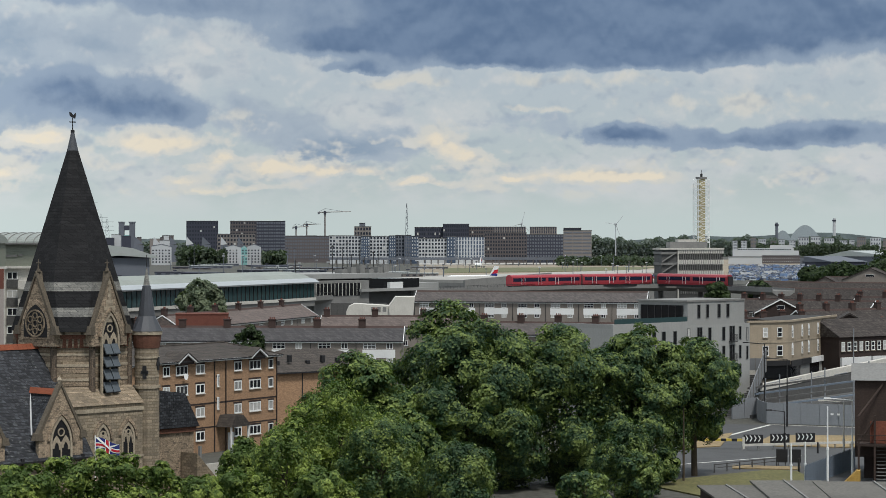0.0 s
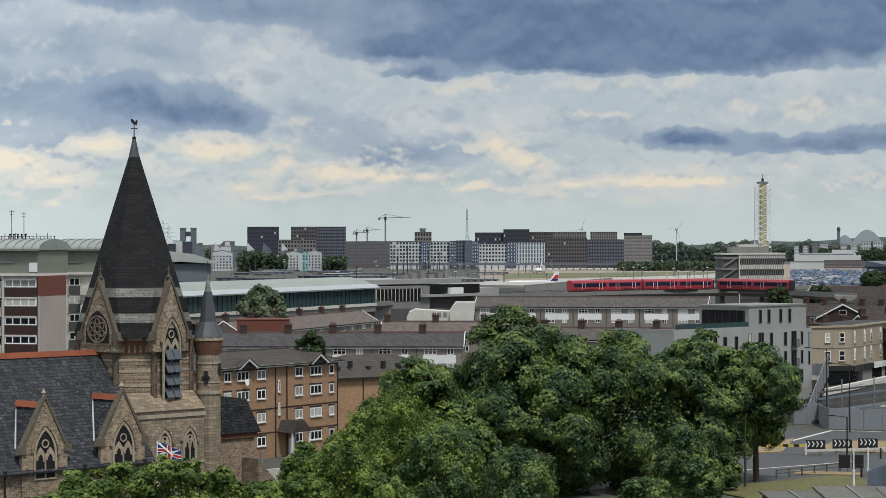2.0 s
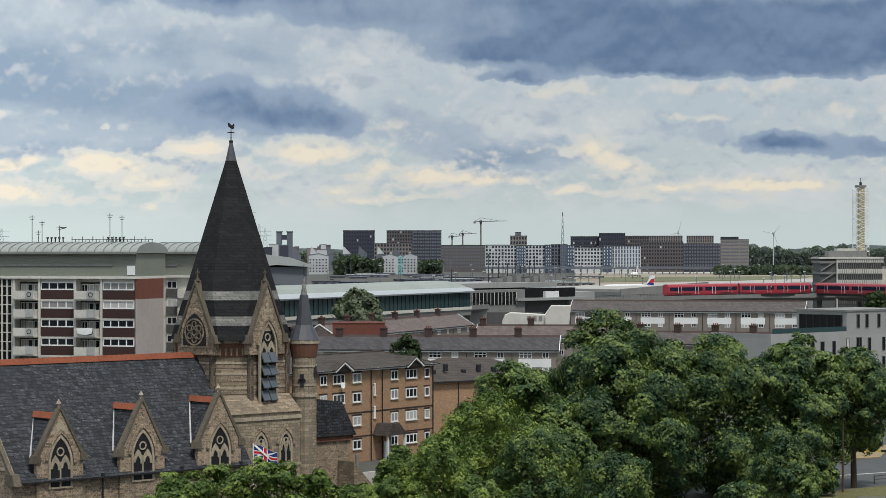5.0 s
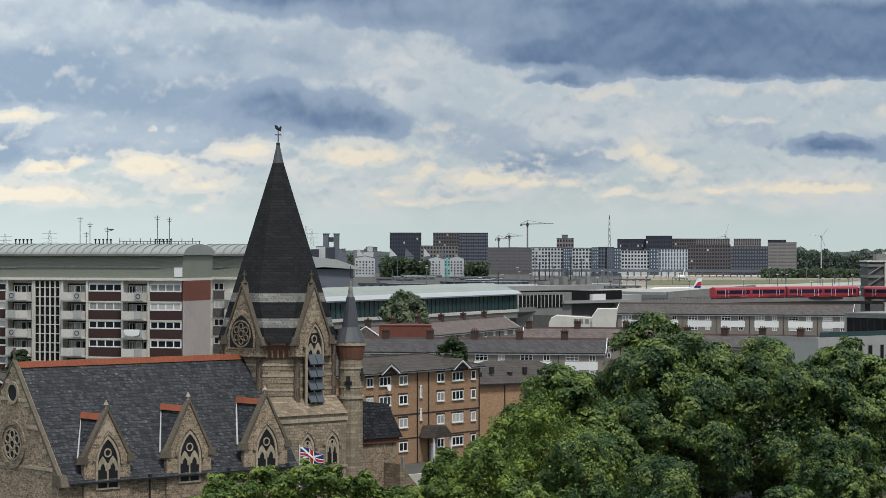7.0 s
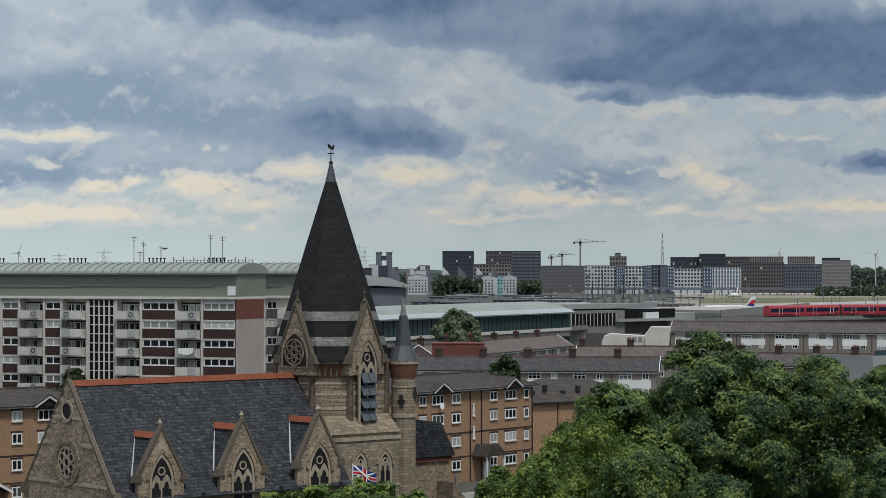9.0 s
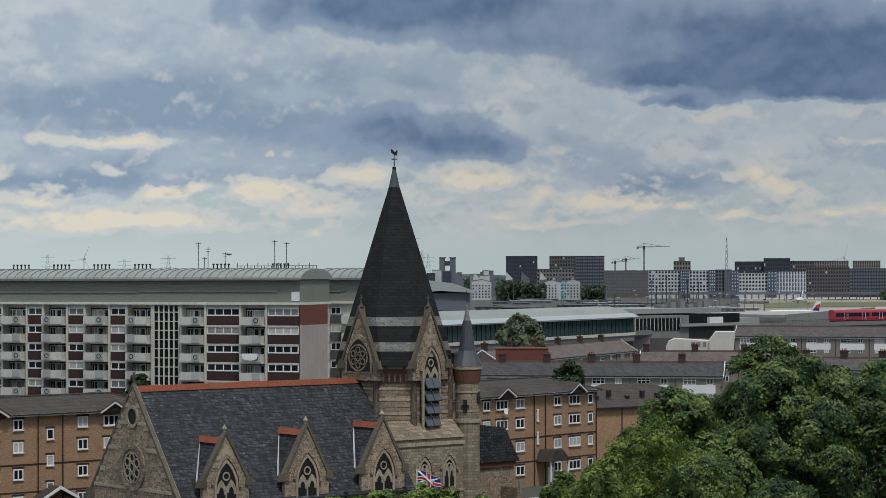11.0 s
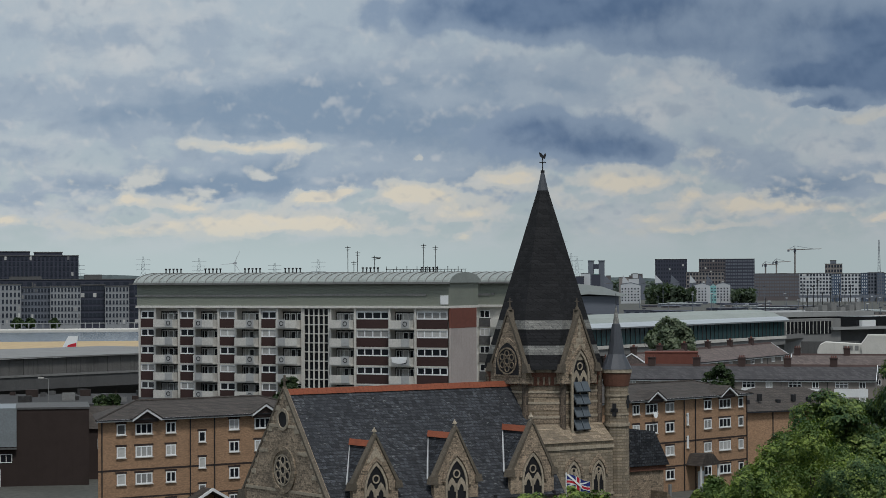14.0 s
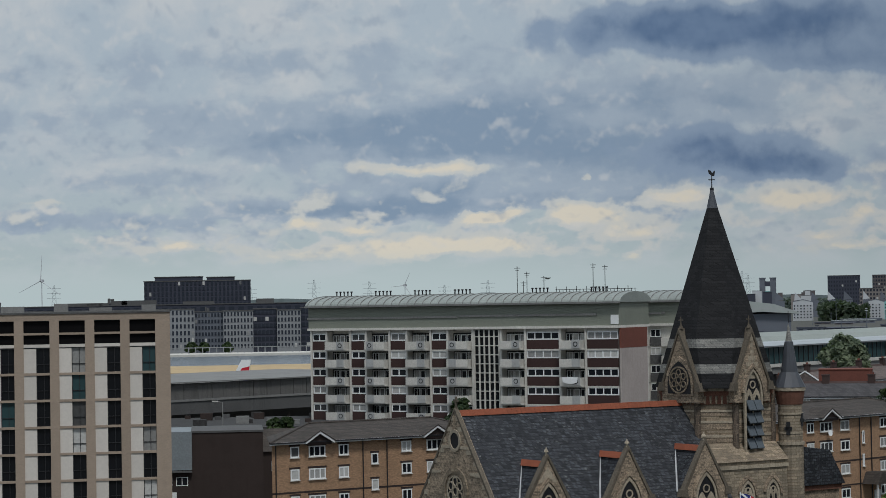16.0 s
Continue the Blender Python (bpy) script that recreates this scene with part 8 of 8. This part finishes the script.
# steel paled towards blue-grey: distance haze is put into its colour
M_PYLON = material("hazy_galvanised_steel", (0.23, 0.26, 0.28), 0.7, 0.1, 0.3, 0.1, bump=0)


def lattice_mast(az, d, h, w_, label, name="radio_mast", arms=False):
    ob = thing(name, pose(*spot(az, d), 0), label, "mast", "lattice masts")
    bm = bmesh.new()
    for s in (-1, 1):
        rod(bm, (s * w_, 0, 0), (s * w_ * 0.15, 0, h), 0.24, 0.14, 4)
    n_b = 10
    for i in range(n_b):
        f, g = i / n_b, (i + 1) / n_b
        a, b = w_ * (1 - 0.85 * f), w_ * (1 - 0.85 * g)
        rod(bm, (-a, 0, h * f), (b, 0, h * g), 0.16, 0.16, 4)
        rod(bm, (a, 0, h * f), (-b, 0, h * g), 0.16, 0.16, 4)
    part("lattice", bm, M_PYLON if arms else F_GREY, ob)
    if arms:
        for k in (0.68, 0.8, 0.92):
            part("cross_arm", rods(((-w_ * 1.6, 0, h * k), (w_ * 1.6, 0, h * k), 0.22, 0.22, 4)), M_PYLON, ob)
    return ob


lattice_mast(-0.92, 2450, 66, 2.4, "red and grey lattice radio mast")
for az, d, h in ((-8.85, 3600, 92), (-8.6, 3900, 70), (-8.45, 3900, 62), (-25.9, 3400, 60), (-21.0, 3800, 56), (-19.4, 3400, 62), (-18.0, 3500, 60), (-16.1, 3700, 54), (-15.0, 3300, 56)):
    lattice_mast(az, d, h, 7, "grey electricity pylon on the horizon", "electricity_pylon", True)


def turbine(az, d, h, r, turn, label):
    ob = thing("wind_turbine", pose(*spot(az, d), 0), label, "wind turbine", "wind turbines")
    part("tower", rods(((0, 0, 0), (0, 0, h), 0.9, 0.5, 8)), F_WHITE, ob)
    part("nacelle", boxes((-1.6, 1.6, -3, 4, h - 1.5, h + 1.8)), F_WHITE, ob)
    for k in range(3):
        a = radians(turn + 120 * k)
        part("blade", rods(((0, -3.4, h), (r * math.sin(a), -3.4, h + r * math.cos(a)), 0.6, 0.2, 5)), F_WHITE, ob)
    return ob


turbine(1.99, 3600, 52, 20, 15, "white wind turbine beyond the flats")
turbine(4.37, 3500, 50, 17, 40, "white wind turbine over the woods")
turbine(-26.2, 3000, 62, 34, 4, "white wind turbine beyond the docks")
turbine(-17.1, 3500, 52, 22, 25, "white wind turbine beyond the block")

# woods and hills along the horizon
def woods(name, az0, az1, d, z0, z1, seed, mat, label, n_q, size):
    rng = np.random.default_rng(seed)
    az = np.radians(rng.uniform(az0, az1, n_q))
    bump = 0.80 + 0.09 * np.sin(az * 190 + seed) + 0.06 * np.sin(az * 470 + 2 * seed) + 0.05 * np.sin(az * 1130 + seed)
    z = z0 + (z1 - z0) * rng.uniform(0, 1, n_q) ** 0.8 * bump
    dd = d + rng.uniform(-40, 40, n_q)
    p = np.stack([dd * np.sin(az), dd * np.cos(az), z], 1)
    t = rng.normal(size=(n_q, 3)) * size
    b = rng.normal(size=(n_q, 3)) * size
    verts = np.stack([p - t, p - b, p + t, p + b], 1).reshape(-1, 3)
    me = bpy.data.meshes.new(name)
    me.from_pydata(verts.tolist(), [], np.arange(n_q * 4).reshape(-1, 4).tolist())
    me.materials.append(mat)
    return tagged(new(name, me), label, "woods", kind="stuff")


# woodland greens paled and greyed, so the colour itself carries the haze
M_FARLEAF = leaf_material("hazed_far_woodland", (0.098, 0.122, 0.114), (0.128, 0.154, 0.138))
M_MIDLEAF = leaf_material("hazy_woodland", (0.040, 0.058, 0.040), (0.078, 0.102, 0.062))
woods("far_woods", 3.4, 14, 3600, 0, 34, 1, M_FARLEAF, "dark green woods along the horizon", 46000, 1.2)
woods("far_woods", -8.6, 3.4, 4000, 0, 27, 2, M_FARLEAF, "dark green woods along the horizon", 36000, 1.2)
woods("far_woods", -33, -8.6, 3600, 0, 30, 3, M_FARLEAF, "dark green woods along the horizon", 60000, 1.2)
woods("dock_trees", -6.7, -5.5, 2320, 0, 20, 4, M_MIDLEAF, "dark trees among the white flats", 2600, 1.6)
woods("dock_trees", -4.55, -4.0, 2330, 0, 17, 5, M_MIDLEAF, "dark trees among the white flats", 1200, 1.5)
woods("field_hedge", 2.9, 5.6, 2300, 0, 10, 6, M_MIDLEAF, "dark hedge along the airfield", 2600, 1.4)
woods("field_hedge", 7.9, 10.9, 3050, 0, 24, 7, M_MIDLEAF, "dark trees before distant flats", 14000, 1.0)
# hill colour with the distance haze mixed in
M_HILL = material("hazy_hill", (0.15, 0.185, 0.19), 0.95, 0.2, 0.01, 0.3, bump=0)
bm = bmesh.new()
prev = None
for i in range(0, 121):
    az = -34 + 52 * i / 120
    h = 22 + 6 * math.sin(i * 0.21) + 5 * math.sin(i * 0.63 + 1) + (10 if az > 6 or az < -13 else 0)
    x, y = spot(az, 4800)
    cur = (bm.verts.new((x, y, -1)), bm.verts.new((x, y, h)), bm.verts.new((x * 1.01, y * 1.01, -1)))
    if prev:
        bm.faces.new((prev[0], cur[0], cur[1], prev[1]))
        bm.faces.new((prev[1], cur[1], cur[2], prev[2]))
    prev = cur
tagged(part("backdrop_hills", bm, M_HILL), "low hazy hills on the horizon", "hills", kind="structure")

# warehouses and distant flats to the right
far_block(7.2, 8.04, 2450, 2450, 1, 7.5, F_WHITE, "pale warehouse wall on the far shore", 0, 0, name="warehouse", cat="warehouse", depth=60)
far_block(8.04, 8.98, 2500, 2500, 1, 8.5, F_BROWN, "rust brown warehouse on the far shore", 2, 18, F_WHITE, fill=(0.3, 0.2), name="warehouse", cat="warehouse", depth=60)
far_block(8.98, 9.75, 2350, 2350, 1, 8.0, F_GREY, "pale blue-grey warehouse on the far shore", 1, 4, G_FAR, fill=(0.4, 0.3), name="warehouse", cat="warehouse", depth=60)
m, L = frame_of(spot(7.35, 2900), spot(8.95, 2900))
ship = thing("white_ferry", m, "long white ferry superstructure beyond the warehouses", "ship")
part("lower_deck", boxes((0, L, 0, 14, 0, 12.5)), F_WHITE, ship)
part("upper_deck", boxes((L * 0.05, L * 0.92, 1, 13, 12.5, 15.5)), F_WHITE, ship)
part("bridge_house", boxes((L * 0.55, L * 0.9, 1, 13, 15.5, 19.5)), F_WHITE, ship)
for i in range(22):
    link("window", far_window(2.0, 1.3, G_FAR), ship, at=pose(L * 0.07 + i * L * 0.038, 1, 13.2))
m, L = frame_of(spot(9.55, 2300), spot(10.95, 2250))
shedw = thing("warehouse", m, "wide warehouse with a pale low-pitched roof", "warehouse")
part("wall", boxes((0, L, 0, 60, 0, 10)), F_GREY, shedw)
part("roof", prisms("y", ([(-1, 9.8), (L * 0.45, 15.5), (L + 1, 11.5), (L + 1, 9.8)], -1, 62)), M_STEEL, shedw)
m, L = frame_of(spot(9.1, 2150), spot(9.75, 2120))
shedv = thing("warehouse", m, "grey open-sided storage shed", "warehouse")
part("wall", boxes((0, L, 0, 40, 0, 5.5)), F_DARK, shedv)
part("roof", prisms("y", ([(-1, 5.5), (0, 10.8), (L + 1, 6.0), (L + 1, 5.5)], -1, 42)), F_GREY, shedv)
rng = random.Random(31)
az = 7.3
while az < 13.5:
    w_ = rng.uniform(0.12, 0.26)
    h = rng.uniform(24, 31)
    far_block(az, az + w_, 3400, 3400, 12, h, F_WHITE if rng.random() < 0.65 else F_TAN, "pale distant flats before the woods", 3, 4, F_GREY, name="distant_flats", fill=(0.5, 0.5))
    az += w_ + rng.uniform(0.03, 0.12)
for k, (az0, az1, h) in enumerate(((8.35, 8.75, 44), (8.75, 9.45, 54))):
    # this pale blue-grey has the haze painted into it
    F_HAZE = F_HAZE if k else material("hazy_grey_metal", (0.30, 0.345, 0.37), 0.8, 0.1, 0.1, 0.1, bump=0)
    m, ln = frame_of(spot(az0, 4300), spot(az1, 4300))
    ob = thing("arched_hall", m, "distant grey arched roof", "hall")
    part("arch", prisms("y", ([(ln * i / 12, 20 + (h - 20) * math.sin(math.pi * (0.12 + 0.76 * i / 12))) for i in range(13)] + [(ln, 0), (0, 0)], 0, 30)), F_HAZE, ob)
    part("door", boxes((ln * 0.3, ln * 0.7, -1, 0, 0, 20)), F_TEAL, ob)
for az, h in ((8.40, 58), (9.82, 66)):
    ob = thing("distant_chimney", pose(*spot(az, 4200), 0), "slim distant chimney stack", "chimney", "distant chimneys")
    part("stack", rods(((0, 0, 0), (0, 0, h), 3.4, 2.6, 8)), F_GREY if az < 9 else F_WHITE, ob)
    part("collar", rods(((0, 0, h - 6), (0, 0, h - 3), 3.6, 3.6, 8)), F_DARK, ob)
for i in range(60):
    az, d = rng.uniform(-3.2, 6.0), rng.uniform(1500, 2420)
    ob = thing("light_pole", pose(*spot(az, d), 0), "thin airfield light pole", "pole", "airfield poles")
    h = rng.uniform(4, 11)
    part("pole", rods(((0, 0, 0), (0, 0, h), 0.3, 0.2, 5)), F_GREY, ob)
    part("lamp", boxes((-0.9, 0.9, -0.4, 0.4, h, h + 0.6)), F_WHITE if i % 2 else F_BROWN, ob)
m, L = frame_of(spot(-2.9, 2330), spot(4.0, 2330))
wallq = thing("dock_railway_wall", m, "low grey railway viaduct on the far shore", "viaduct")
part("deck", boxes((0, L, 0, 8, 5.5, 8.0)), F_GREY, wallq)
for i in range(40):
    part("pier", boxes((i * L / 40, i * L / 40 + 1.2, 2, 6, 0, 5.5)), F_TAN, wallq)

# low sheds, walls and sidings between the station and the far shore
rng = random.Random(77)
for i in range(46):
    d = rng.uniform(1000, 2250)
    az = rng.uniform(-9.2, -0.4)
    w_ = rng.uniform(0.25, 1.1)
    h = max(2.5, 26 - d * math.tan(radians(0.62 + 0.1 * rng.random() + 0.5 * (2250 - d) / 1250))) * rng.uniform(0.5, 1.0)
    ob = far_block(az, az + w_, d, d + rng.uniform(-10, 10), 0.5, min(h, 11), rng.choice((F_GREY, F_DARK, F_TAN, F_GREY, F_BROWN)), "low grey shed beside the dock railway", 1, max(2, int(w_ * 6)), rng.choice((G_FAR, F_WHITE, F_DARK)), name="low_shed", cat="shed", fill=(0.5, 0.35), roof=rng.choice((F_GREY, F_DARK, M_STEEL)))
for i in range(34):
    az, d = rng.uniform(-8.5, 0.2), rng.uniform(1100, 2200)
    h = rng.uniform(8, 20)
    ob = thing("yard_mast", pose(*spot(az, d), 0), "thin grey yard lighting mast", "mast", "yard masts")
    part("pole", rods(((0, 0, 0), (0, 0, h), 0.28, 0.16, 5)), F_GREY, ob)
    part("head", boxes((-0.9, 0.9, -0.3, 0.3, h, h + 0.5)), F_DARK if i % 2 else F_WHITE, ob)
